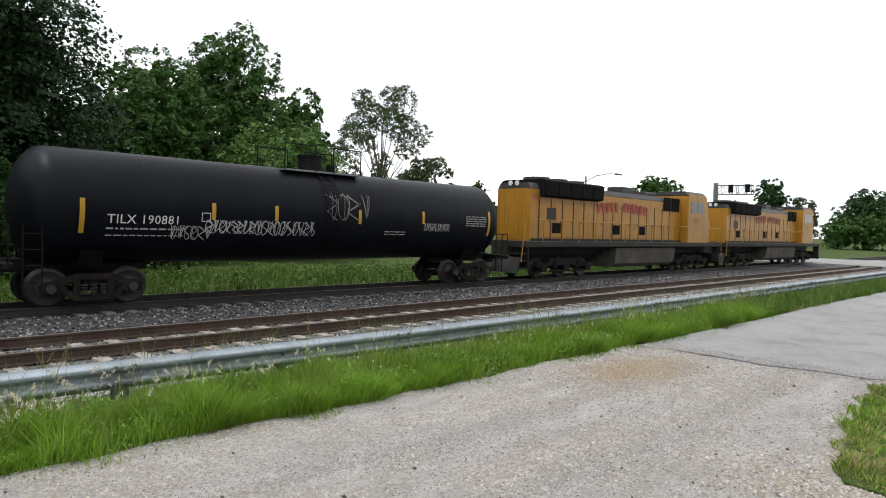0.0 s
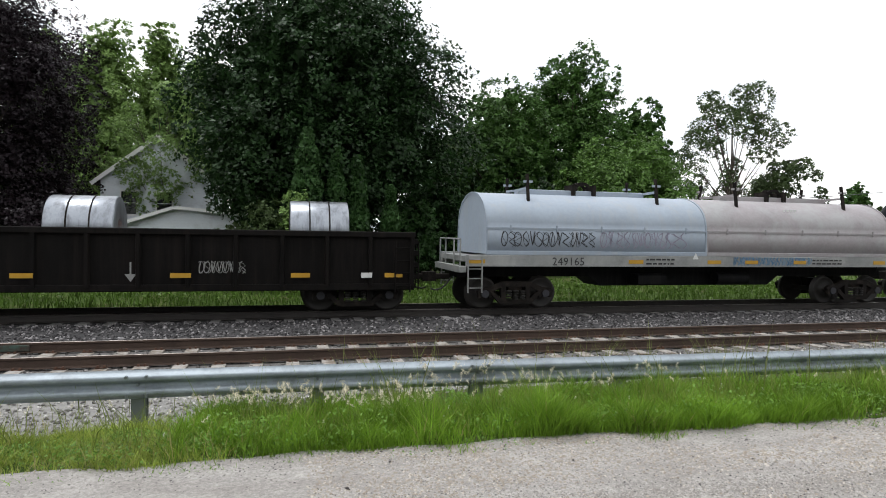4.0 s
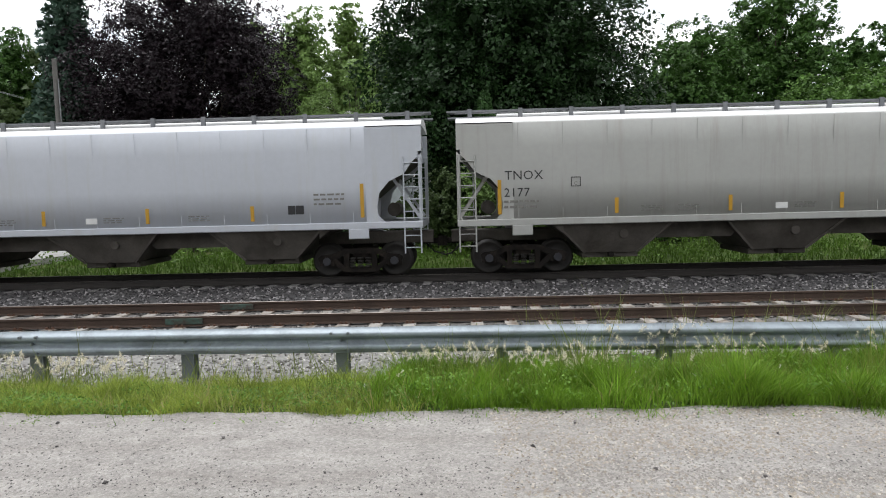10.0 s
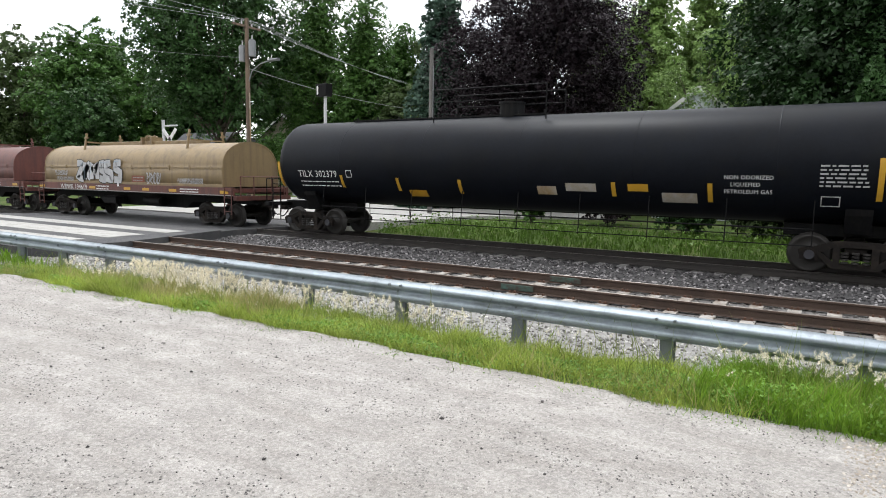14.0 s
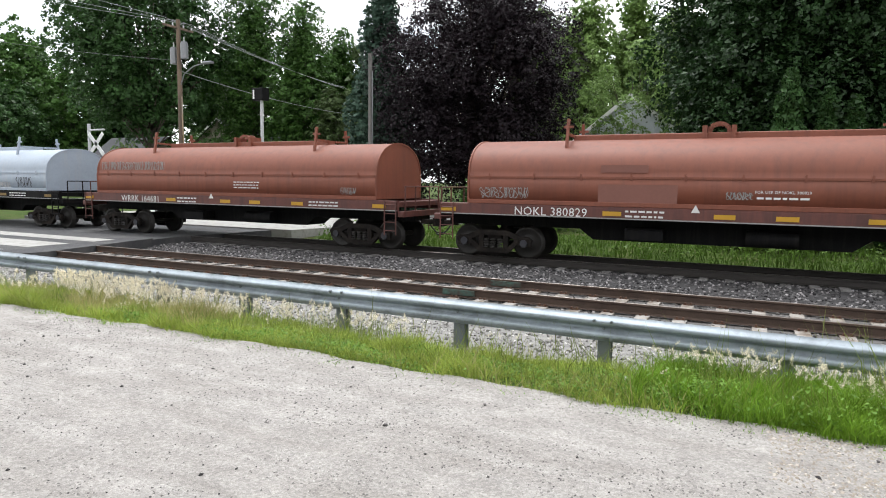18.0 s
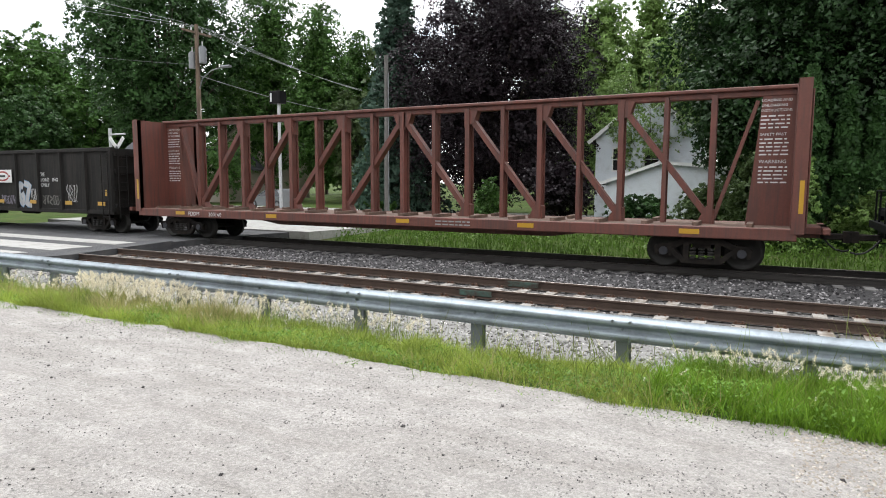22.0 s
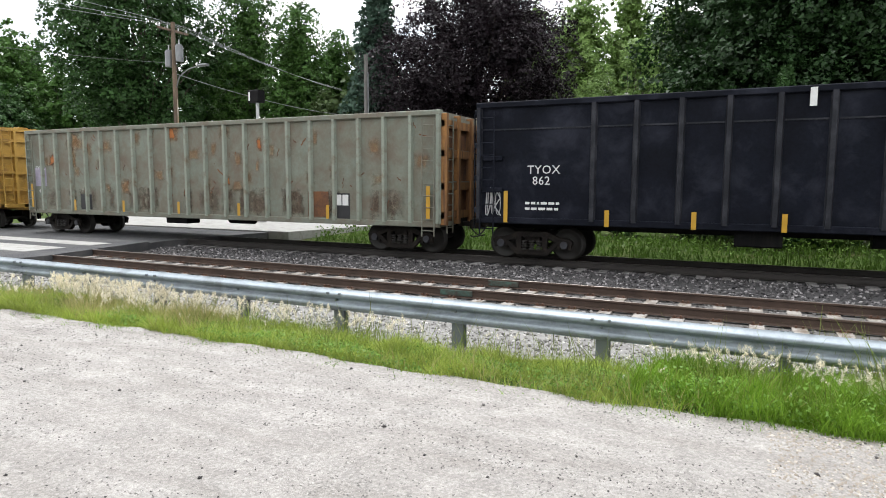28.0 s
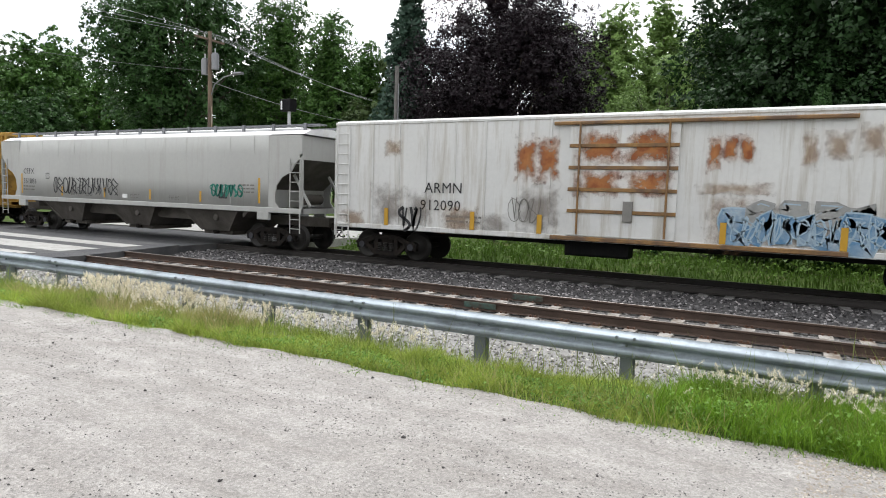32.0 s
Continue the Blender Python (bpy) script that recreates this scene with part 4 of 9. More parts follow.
def piece(car, x, y, z, w, h, fill, outline, seed=1, letters_n=5):
    """A filled graffiti piece: fat angular letters that overlap, each with a contrasting outline."""
    r = random.Random(seed)
    step = w / (letters_n + 0.3)
    fat = min(step * 0.5, h * 0.34)
    for k in range(letters_n):
        lean, g = r.uniform(-0.12, 0.18), r.choice(GLYPHS)
        pts = []
        for i, (u, v) in enumerate(g):
            zz = fat / 2 + (h - fat) * v + r.uniform(-0.04, 0.04) * h
            pts.append((step * (k + 0.15 + 0.95 * u) + lean * zz, zz))
        dense = [tuple(a + (b - a) * q / 4 for a, b in zip(p, p2)) for p, p2 in zip(pts, pts[1:]) for q in range(4)] + [pts[-1]]
        yy = -0.0015 * (k % 3)
        back, front, shine = Mesh(), Mesh(), Mesh()
        ribbon(back, dense, fat + 0.075, yy)
        ribbon(front, dense, fat, yy - 0.0005)
        ribbon(shine, [(a - fat * 0.18, b + fat * 0.2) for a, b in dense[1:6]], 0.03, yy - 0.001)
        o = part("graffiti_outline", back, outline, car, at=(x, y, z))
        part("graffiti", front, fill, o, "filled graffiti letter")
        part("highlight", shine, TAG_PALE, o)


def flags(car, xs, y, z0, z1, mat=YELLOW, w=0.1, name="reflector"):
    me = Mesh().box(-w / 2, w / 2, -0.004, 0.002, z0, z1).data(name, mat)
    for x in xs:
        part(name, me, mat, car, at=(x, y, 0))


def ladder(car, x, y, z0, z1, mat, w=0.42, rungs=None, across='x', name="ladder"):
    m = Mesh()
    rungs = rungs or max(3, int((z1 - z0) / 0.33))
    for s in (-0.5, 0.5):
        if across == 'x':
            m.rod((s * w, 0, z0), (s * w, 0, z1), 0.022, 6)
        else:
            m.rod((0, s * w, z0), (0, s * w, z1), 0.022, 6)
    for k in range(rungs):
        z = z0 + (z1 - z0) * (k + 0.5) / rungs
        m.rod((-w / 2, 0, z) if across == 'x' else (0, -w / 2, z), (w / 2, 0, z) if across == 'x' else (0, w / 2, z), 0.016, 5)
    return part(name, m, mat, car, at=(x, y, 0))


def tank_car(label, front, length, R, zc, mark, platform="box", stripes=(), extras=None):
    car = rolling("tank_car", label, "tank car", front, length, 2.4, group="cars of the freight train")
    hl = length / 2 - 0.72
    prof = [(-hl, 0.0)]
    for k in range(1, 9):
        a = math.pi / 2 * k / 8
        prof.append((-hl + 0.75 * (1 - math.cos(a)), R * math.sin(a)))
    full = prof + [(-x, r) for x, r in prof[::-1]]
    part("tank", Mesh().turn(full, 'x', (0, 0, zc), 40), TANK_BLACK, car, "black painted tank shell with domed heads")
    # weld seams
    for k in range(1, 6):
        x = -hl + 2 * hl * k / 6
        part("seam", Mesh().turn([(x - 0.02, R + 0.001), (x - 0.01, R + 0.005), (x + 0.01, R + 0.005), (x + 0.02, R + 0.001)], 'x', (0, 0, zc), 40), TANK_BLACK, car)
    for s in (-1, 1):
        x = s * (length / 2 - 2.4)
        part("stub_sill", Mesh().soft(min(x - s * 1.6, s * (length / 2 - 0.35)), max(x - s * 1.6, s * (length / 2 - 0.35)), -0.25, 0.25, 0.72, 1.05, 0.02), CAR_BLACK, car)
        sad = Mesh()
        sad.along_x([(-0.8, 0.85), (0.8, 0.85), (1.05, 1.3), (1.1, zc - R * 0.72), (0.6, zc - R * 0.93), (0, zc - R), (-0.6, zc - R * 0.93), (-1.1, zc - R * 0.72), (-1.05, 1.3)], x - 0.28, x + 0.28)
        part("saddle", sad, CAR_BLACK, car)
        e = Mesh()
        xe = s * (length / 2 - 0.5)
        e.soft(xe - 0.12, xe + 0.12, -1.45, 1.45, 0.85, 1.0, 0.02)
        e.pipe([(xe, -1.45, 1.0), (xe, -1.45, 1.9), (xe, 1.45, 1.9), (xe, 1.45, 1.0)], 0.02)
        part("end_platform", e, CAR_BLACK, car)
        for y in (-1.42, 1.42):
            ladder(car, s * (length / 2 - 1.0), y, 0.35, 1.9, CAR_BLACK, 0.4)
    # side running rail low down
    for y in (-1.42, 1.42) if platform == "walk" else ():
        m = Mesh().rod((-hl + 2.6, y, 0.95), (hl - 2.6, y, 0.95), 0.022, 6).rod((-hl + 2.6, y, 0.55), (hl - 2.6, y, 0.55), 0.015, 6)
        for k in range(9):
            x = -hl + 2.6 + (2 * hl - 5.2) * k / 8
            m.rod((x, y, 0.5), (x, y * 0.93, zc - R * 0.6), 0.015, 5)
        part("side_rail", m, CAR_BLACK, car)
    top = zc + R
    pm = Mesh()
    if platform == "box":
        pm.box(-1.5, 1.5, -0.9, 0.9, top - 0.12, top - 0.06)
        part("platform", pm, GRATE if mark.startswith("TILX 19") else CAR_BLACK, car)
        dm = Mesh().rod((0, 0, top - 0.15), (0, 0, top + 0.45), 0.42, 16).rod((0, 0, top + 0.45), (0, 0, top + 0.52), 0.46, 16).rod((0.85, 0, top - 0.1), (0.85, 0, top + 0.25), 0.16, 10)
        part("dome", dm, CAR_BLACK, car)
        for y in (-0.9, 0.9):
            for xa, xb in ((-1.5, -0.35), (0.35, 1.5)):
                part("railing", Mesh().pipe([(xa, y, top - 0.1), (xa, y, top + 0.75), (xb, y, top + 0.75), (xb, y, top - 0.1)], 0.022), CAR_BLACK, car)
        lm = Mesh()
        for x in (-0.22, 0.22):
            lm.pipe([(x, -R * math.cos(a) * 1.04 - 0.02, zc + R * math.sin(a) * 1.04) for a in np.linspace(-0.75, 1.2, 9)], 0.02)
        for a in np.linspace(-0.7, 1.15, 9):
            lm.rod((-0.22, -R * math.cos(a) * 1.04 - 0.02, zc + R * math.sin(a) * 1.04), (0.22, -R * math.cos(a) * 1.04 - 0.02, zc + R * math.sin(a) * 1.04), 0.016, 5)
        part("ladder", lm, CAR_BLACK, car)
    else:
        pm.box(-7.2, 0.4, -0.35, 0.35, top - 0.02, top + 0.03)
        for k in range(9):
            x = -7.0 + k * 0.92
            pm.rod((x, -0.32, top), (x, -0.32, top + 0.12), 0.025, 5)
        part("walkway", pm, CAR_BLACK, car)
        part("dome", Mesh().rod((-0.9, 0, top - 0.1), (-0.9, 0, top + 0.38), 0.4, 16).rod((-0.9, 0, top + 0.38), (-0.9, 0, top + 0.44), 0.43, 16), CAR_BLACK, car)
        rm = Mesh()
        for y in (-0.8, 0.8):
            rm.pipe([(-3.4, y, top - 0.2), (-3.4, y, top + 0.85), (0.6, y, top + 0.85), (0.6, y, top - 0.2)], 0.02)
            rm.rod((-3.4, y, top + 0.45), (0.6, y, top + 0.45), 0.016, 5)
        part("railing", rm, CAR_BLACK, car)
    # markings follow the shell

    def patch(x0, x1, z0, z1, mat, name="reflector"):
        m = Mesh()
        n = 6
        zs = [z0 + (z1 - z0) * k / n for k in range(n + 1)]
        vs = [(x, -math.sqrt(max(0.01, (R + 0.007) ** 2 - (z - zc) ** 2)), z) for z in zs for x in (x0, x1)]
        m.add(vs, [(2 * k, 2 * k + 1, 2 * k + 3, 2 * k + 2) for k in range(n)])
        return part(name, m, mat, car)
    for x, z0, z1 in stripes:
        patch(x - 0.06, x + 0.06, z0, z1, YELLOW)
    return car, patch




def tank_words(car, txt, size, x, z, R, zc, mat=WHITE):
    h = z - zc
    words(car, txt, size, x, -math.sqrt((R + 0.008) ** 2 - h * h), z, mat, wrap=(R + 0.008, h))


def tank_bars(car, x, z, w, rows, R, zc, mat=WHITE_DULL, pitch=0.11, h=0.05):
    hh = z - zc
    bars(car, x, -math.sqrt((R + 0.008) ** 2 - hh * hh), z, w, rows, mat, pitch, h=h, wrap=(R + 0.008, hh))


def tank_tag(car, x, z, w, h, R, zc, seed, stroke=0.045, mat=TAG_WHITE):
    hh = z - zc
    scrawl(car, x, -math.sqrt((R + 0.01) ** 2 - hh * hh), z, w, h, mat, stroke, seed, wrap=(R + 0.01, hh))


F_LOCO_B, F_T1, F_T2, F_T3, F_C1, F_G1, F_G2, F_G3, F_BK = 286.5, 264.1, 245.3, 225.9, 203.7, 186.26, 168.21, 150.4, 132.4
F_H1, F_H2, F_H3, F_H4, F_T4, F_C2, F_C3, F_NK, F_WR = 109.2, 90.49, 71.1, 51.95, 33.44, 10.62, -5.66, -22.95, -39.87
F_S1, F_S2, F_CB, F_TG, F_B1, F_B2, F_B3, F_GN, F_CY, F_RF, F_H6, F_Y2 = -56.75, -73.65, -90.05, -115.9, -134.4, -154.2, -173.6, -192.8, -215.2, -241.3, -262.6, -282.6

def test_box(car, patch, x, z, w=0.26):
    """A small framed box on the shell."""
    patch(x, x + w, z, z + 0.02, WHITE, "test_box")
    patch(x, x + w, z + 0.23, z + 0.25, WHITE, "test_box")
    patch(x, x + 0.02, z + 0.02, z + 0.23, WHITE, "test_box")
    patch(x + w - 0.02, x + w, z + 0.02, z + 0.23, WHITE, "test_box")


t1, p1 = tank_car("black tank car with white graffiti tags and a top platform", F_T1, 19.0, 1.53, 2.42, "TILX 190881", stripes=[(-7.47, 1.73, 2.61), (-4.1, 2.15, 2.63), (-2.11, 2.17, 2.64), (1.06, 2.16, 2.64), (4.0, 2.23, 2.69), (7.7, 1.82, 2.83)])
tank_words(t1, "TILX 190881", 0.335, -6.9, 2.0, 1.53, 2.42)
tank_bars(t1, -6.9, 1.84, 2.0, 2, 1.53, 2.42, pitch=0.17, h=0.07)
test_box(t1, p1, -4.45, 2.1)
tank_tag(t1, -5.3, 1.55, 1.2, 0.45, 1.53, 2.42, 4, 0.022)
tank_tag(t1, -4.3, 1.75, 1.5, 0.42, 1.53, 2.42, 5, 0.035)
tank_tag(t1, -2.8, 1.7, 2.1, 0.5, 1.53, 2.42, 6, 0.03)
tank_tag(t1, -0.28, 2.2, 1.8, 1.0, 1.53, 2.42, 9, 0.03, GREYINK)
tank_tag(t1, 4.05, 1.95, 1.35, 0.32, 1.53, 2.42, 12, 0.02)
tank_bars(t1, 6.3, 2.56, 1.2, 5, 1.53, 2.42, pitch=0.09, h=0.04)
tank_bars(t1, 2.2, 1.9, 1.0, 2, 1.53, 2.42, pitch=0.09, h=0.03)
tank_bars(t1, -8.3, 2.75, 0.5, 4, 1.25, 2.42, WHITE, 0.1, 0.05)
t2, p2 = tank_car("black tank car with yellow placards", F_T2, 19.5, 1.53, 2.42, "SKSX 101266", stripes=[(-7.85, 2.1, 3.0), (-4.33, 2.31, 2.76), (-1.69, 2.28, 2.78), (2.15, 2.32, 2.8), (5.17, 2.35, 2.83), (8.3, 2.2, 3.1)])
tank_words(t2, "SKSX 101266", 0.36, -6.7, 2.16, 1.53, 2.42)
tank_bars(t2, -6.7, 1.98, 2.1, 2, 1.53, 2.42, pitch=0.17, h=0.07)
p2(-1.6, -0.86, 2.25, 2.61, YELLOW, "placard")
p2(0.24, 0.84, 1.35, 1.64, SAND, "placard")
test_box(t2, p2, -4.16, 2.22)
tank_bars(t2, 6.9, 2.85, 1.2, 6, 1.53, 2.42, WHITE, 0.09, 0.045)
tank_bars(t2, 2.4, 2.2, 1.3, 4, 1.53, 2.42, pitch=0.1, h=0.035)
tank_bars(t2, -8.6, 3.15, 0.8, 3, 1.3, 2.42, WHITE, 0.13, 0.06)
t3, p3 = tank_car("long black tank car with a top platform", F_T3, 22.1, 1.53, 2.42, "TILX 190453", stripes=[(-9.2, 2.0, 2.9), (-5.1, 2.26, 2.72), (-2.28, 2.26, 2.72), (0.64, 2.27, 2.74), (3.48, 2.28, 2.74), (6.33, 2.3, 2.77), (9.52, 2.13, 3.04)])
tank_words(t3, "TILX 190453", 0.36, -8.4, 2.05, 1.53, 2.42)
tank_bars(t3, -8.4, 1.87, 2.1, 2, 1.53, 2.42, pitch=0.17, h=0.07)
tank_bars(t3, 8.28, 2.58, 1.1, 6, 1.53, 2.42, WHITE, 0.085, 0.05)
tank_bars(t3, 6.6, 1.8, 1.0, 2, 1.53, 2.42, pitch=0.09, h=0.04)
test_box(t3, p3, 8.4, 1.6, 0.5)
tank_bars(t3, 0.6, 1.8, 0.9, 1, 1.53, 2.42, h=0.03)
t4, p4 = tank_car("long black gas tank car with many yellow stripes and placards", F_T4, 22.21, 1.51, 2.55, "TILX 302379", platform="walk", stripes=[(-9.87, 1.63, 2.55), (-6.89, 1.64, 2.07), (-4.46, 1.57, 2.01), (-2.05, 1.54, 1.99), (2.9, 1.6, 2.0), (5.42, 1.52, 2.01), (9.06, 1.66, 2.65)])
tank_words(t4, "TILX 302379", 0.335, -8.93, 2.0, 1.51, 2.55)
test_box(t4, p4, -6.65, 2.0)
tank_bars(t4, -8.9, 1.82, 1.9, 2, 1.51, 2.55, WHITE, 0.15, 0.075)
p4(-4.1, -3.4, 1.4, 1.62, YELLOW, "placard")
p4(0.6, 1.2, 1.6, 1.85, RUST_PALE, "placard")
p4(1.5, 2.4, 1.72, 1.95, SAND, "placard")
p4(3.3, 3.85, 1.76, 1.96, YELLOW, "placard")
p4(4.2, 5.1, 1.48, 1.74, SAND, "placard")
tank_words(t4, "NON ODORIZED", 0.14, 5.75, 2.13, 1.51, 2.55)
tank_words(t4, "LIQUEFIED", 0.14, 5.9, 1.95, 1.51, 2.55)
tank_words(t4, "PETROLEUM GAS", 0.14, 5.75, 1.77, 1.51, 2.55)
tank_bars(t4, 7.85, 2.45, 1.0, 6, 1.51, 2.55, WHITE_DULL, 0.095, 0.04)
test_box(t4, p4, 7.9, 1.5, 0.4)
tank_words(t4, "TILX 302379", 0.12, 10.2, 2.9, 1.3, 2.55)
tank_bars(t4, 10.2, 2.75, 0.6, 3, 1.3, 2.55, WHITE, 0.12, 0.05)


def hopper(label, front, length, mark, number, paint, roof=ROOF_BRIGHT, ink=INK):
    car = rolling("hopper_car", label, "covered hopper", front, length, 2.35, group="cars of the freight train")
    e = length / 2 - 0.52          # end post
    W = 1.6
    zs, ze, zr = 1.43, 4.03, 4.31
    arc = [(W, zs), (W + 0.01, 2.4), (W, 3.4), (W - 0.06, ze), (W - 0.1, ze + 0.04), (W - 0.45, zr - 0.08), (W - 0.9, zr), (0, zr + 0.05)]
    cut = 1.55
    body = [(y, z) for y, z in arc[:5]] + [(-y, z) for y, z in arc[:5][::-1]]
    part("body", Mesh().along_x(body, -e + cut, e - cut, True), paint, car, "welded steel body with curved sides")
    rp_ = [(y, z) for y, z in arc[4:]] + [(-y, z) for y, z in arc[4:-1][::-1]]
    part("roof", Mesh().along_x(rp_, -e, e), roof, car, "rounded roof with light from above in its white colour")
    for s in (-1, 1):
        for q in (-1, 1):
            xb = s * (e - cut)
            xx = [(xb, zs), (xb, ze), (s * e, ze), (s * e, 3.3), (s * (e - 0.28), 3.05), (s * (e - 0.5), 2.74), (s * (e - 0.92), 2.54), (s * (e - 1.18), 2.24), (s * (e - 1.25), 1.86), (s * (e - 1.22), 1.62), (s * (e - 1.05), zs)]
            y0, y1 = sorted((q * W, q * (W - 0.05)))
            part("side_sheet", Mesh().along_y(xx[::s], y0, y1), paint, car)
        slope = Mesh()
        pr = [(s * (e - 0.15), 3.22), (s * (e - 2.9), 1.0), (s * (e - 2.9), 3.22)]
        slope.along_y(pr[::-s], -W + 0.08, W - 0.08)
        part("slope_sheet", slope, HOP_UNDER, car)
        up = Mesh().box(min(s * (e - 0.15), s * (e - 0.25)), max(s * (e - 0.15), s * (e - 0.25)), -W + 0.06, W - 0.06, 3.18, ze)
        part("end_sheet", up, paint, car)
        fr = Mesh()
        for q in (-1, 1):
            fr.soft(min(s * e, s * (e - 0.1)), max(s * e, s * (e - 0.1)), q * (W - 0.05) - 0.05, q * (W - 0.05) + 0.05, 1.25, 3.36, 0.01)
        fr.soft(min(s * e, s * (e - 0.14)), max(s * e, s * (e - 0.14)), -W, W, 1.25, 1.44, 0.02)
        fr.bar((s * (e - 0.1), -1.0, 1.5), (s * (e - 0.9), -1.0, 2.7), 0.08, 0.08)
        fr.bar((s * (e - 0.1), 1.0, 1.5), (s * (e - 0.9), 1.0, 2.7), 0.08, 0.08)
        part("end_frame", fr, paint, car)
        part("stub_sill", Mesh().soft(min(s * (e - 3.2), s * (e + 0.2)), max(s * (e - 3.2), s * (e + 0.2)), -0.3, 0.3, 0.75, 1.1, 0.02), HOP_UNDER, car)
        part("brake_tank", Mesh().rod((s * (e - 0.9), -0.5, 1.75), (s * (e - 0.9), 0.5, 1.75), 0.2, 12), HOP_UNDER, car)
        for q in (-1, 1):
            ladder(car, s * (e - 0.28), q * (W + 0.03), 0.55, 3.2, paint, 0.45, 8)
            part("jacking_pad", Mesh().soft(min(s * (e - 1.5), s * (e - 2.05)), max(s * (e - 1.5), s * (e - 2.05)), q * W - 0.06, q * W + 0.06, 0.98, 1.27, 0.02), paint, car)
    sill = Mesh()
    for q in (-1, 1):
        sill.soft(-e, e, q * W - 0.05, q * W + 0.07, 1.25, 1.44, 0.02)
    part("side_sill", sill, paint, car)
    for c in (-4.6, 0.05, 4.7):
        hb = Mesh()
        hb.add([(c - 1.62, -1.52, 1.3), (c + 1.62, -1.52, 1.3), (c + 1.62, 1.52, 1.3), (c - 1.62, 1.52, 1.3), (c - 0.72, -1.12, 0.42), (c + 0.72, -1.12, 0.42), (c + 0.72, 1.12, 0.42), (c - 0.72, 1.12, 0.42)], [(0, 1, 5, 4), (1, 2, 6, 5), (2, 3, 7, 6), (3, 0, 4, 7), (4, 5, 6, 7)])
        b_ = part("hopper_bay", hb, HOP_UNDER, car, "dark grey-brown outlet bay")
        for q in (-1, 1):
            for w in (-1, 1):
                part("bay_rim", Mesh().bar((c + w * 1.62, q * 1.53, 1.3), (c + w * 0.72, q * 1.13, 0.42), 0.05, 0.06), HOP_UNDER, b_)
        part("outlet_gate", Mesh().soft(c - 0.78, c + 0.78, -1.0, 1.0, 0.27, 0.42, 0.02), HOP_UNDER, b_)
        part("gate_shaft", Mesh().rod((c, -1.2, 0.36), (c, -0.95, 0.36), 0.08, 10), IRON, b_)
        part("discharge_cover", Mesh().rod((c + 0.3, -1.42, 0.95), (c + 0.3, -1.3, 0.95), 0.12, 10), HOP_UNDER, b_)
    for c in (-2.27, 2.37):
        part("saddle_sheet", Mesh().along_y([(c - 1.5, 1.3), (c - 1.0, 0.8), (c + 1.0, 0.8), (c + 1.5, 1.3)], -1.1, 1.1), HOP_UNDER, car)
    seam_m = Mesh().box(-0.008, 0.008, -0.003, 0.003, zs, ze).data("seam", paint)
    for k in range(-6, 7):
        for q in (-1, 1):
            part("seam", seam_m, paint, car, at=(k * 1.2, q * W, 0))
    wk = Mesh().box(-e - 0.25, e + 0.25, -0.95, -0.55, zr + 0.12, zr + 0.17).box(-e - 0.25, e + 0.25, 0.55, 0.95, zr + 0.12, zr + 0.17)
    part("running_board", wk, GRATE, car, "galvanised roof walkway")
    sp_ = Mesh().box(-0.06, 0.06, -0.03, 0.03, -0.1, 0.2).data("bracket", GRATE)
    for k in range(13):
        x = -e + 0.4 + (2 * e - 0.8) * k / 12
        for q in (-1, 1):
            part("bracket", sp_, GRATE, car, at=(x, q * 0.97, zr))
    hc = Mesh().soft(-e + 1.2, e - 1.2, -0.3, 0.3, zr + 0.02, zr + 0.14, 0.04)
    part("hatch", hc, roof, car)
    yy = -W - 0.016
    flags(car, [-7.72, 7.46], yy, 1.57, 2.5)
    flags(car, [-4.55, -1.5, 1.45, 4.4], yy, 1.53, 1.95)
    if mark:
        words(car, mark, 0.35, -7.58, yy, 2.5, ink)
        words(car, number, 0.34, -7.6, yy, 2.04, ink)
        bars(car, -7.6, yy, 1.88, 0.95, 2, GREYINK, 0.15, h=0.06)
    for k in range(4):
        bx = Mesh().box(0, 0.26, -0.004, 0, 0, 0.02) if k < 2 else Mesh().box(0, 0.02, -0.004, 0, 0.02, 0.24)
        part("test_box", bx, INK, car, at=(-5.78 + (0.24 if k == 3 else 0), yy, 2.28 + (0.24 if k == 1 else 0)))
    words(car, "C", 0.13, -5.7, yy, 2.32, GREYINK)
    for k in (-3.9, -2.9, 0.2, 2.6):
        bars(car, k, yy, 1.7, 0.6, 3, GREYINK, 0.06, h=0.022)
    bars(car, e - 3.0, yy, 2.2, 0.85, 3, GREYINK, 0.13, h=0.05)
    part("data_panel", Mesh().box(0, 0.2, -0.004, 0, 0, 0.24).box(0.22, 0.44, -0.004, 0, 0, 0.24), INK, car, "small black data panel", at=(5.4, yy, 1.7))
    part("data_panel", Mesh().box(0, 0.32, -0.004, 0, 0, 0.16), WHITE, car, "white paper label", at=(-0.3, yy, 1.56))
    return car, e, yy


h1, _, _ = hopper("pale grey covered hopper car with black lettering", F_H1, 18.8, "TNOX", "2177", HOP_GREY)
h2, _, _ = hopper("bluish white covered hopper car with black lettering", F_H2, 19.28, "AGPX", "11307", HOP_WHITE)
h3, _, _ = hopper("pale grey covered hopper car, clean sides", F_H3, 18.96, "FMLX", "2041", HOP_GREY)
h4, _, _ = hopper("pale grey covered hopper car coupled to a black tank car", F_H4, 18.52, "TNOX", "2262", HOP_GREY)
h6, e6, y6 = hopper("grey covered hopper car with black and green graffiti", F_H6, 19.94, "CEFX", "351886", HOP_GREY)
scrawl(h6, -5.2, y6 - 0.006, 1.6, 4.6, 0.8, INK, 0.05, 33)
scrawl(h6, 5.0, y6 - 0.006, 1.75, 1.6, 0.5, TAG_GREEN, 0.07, 35)


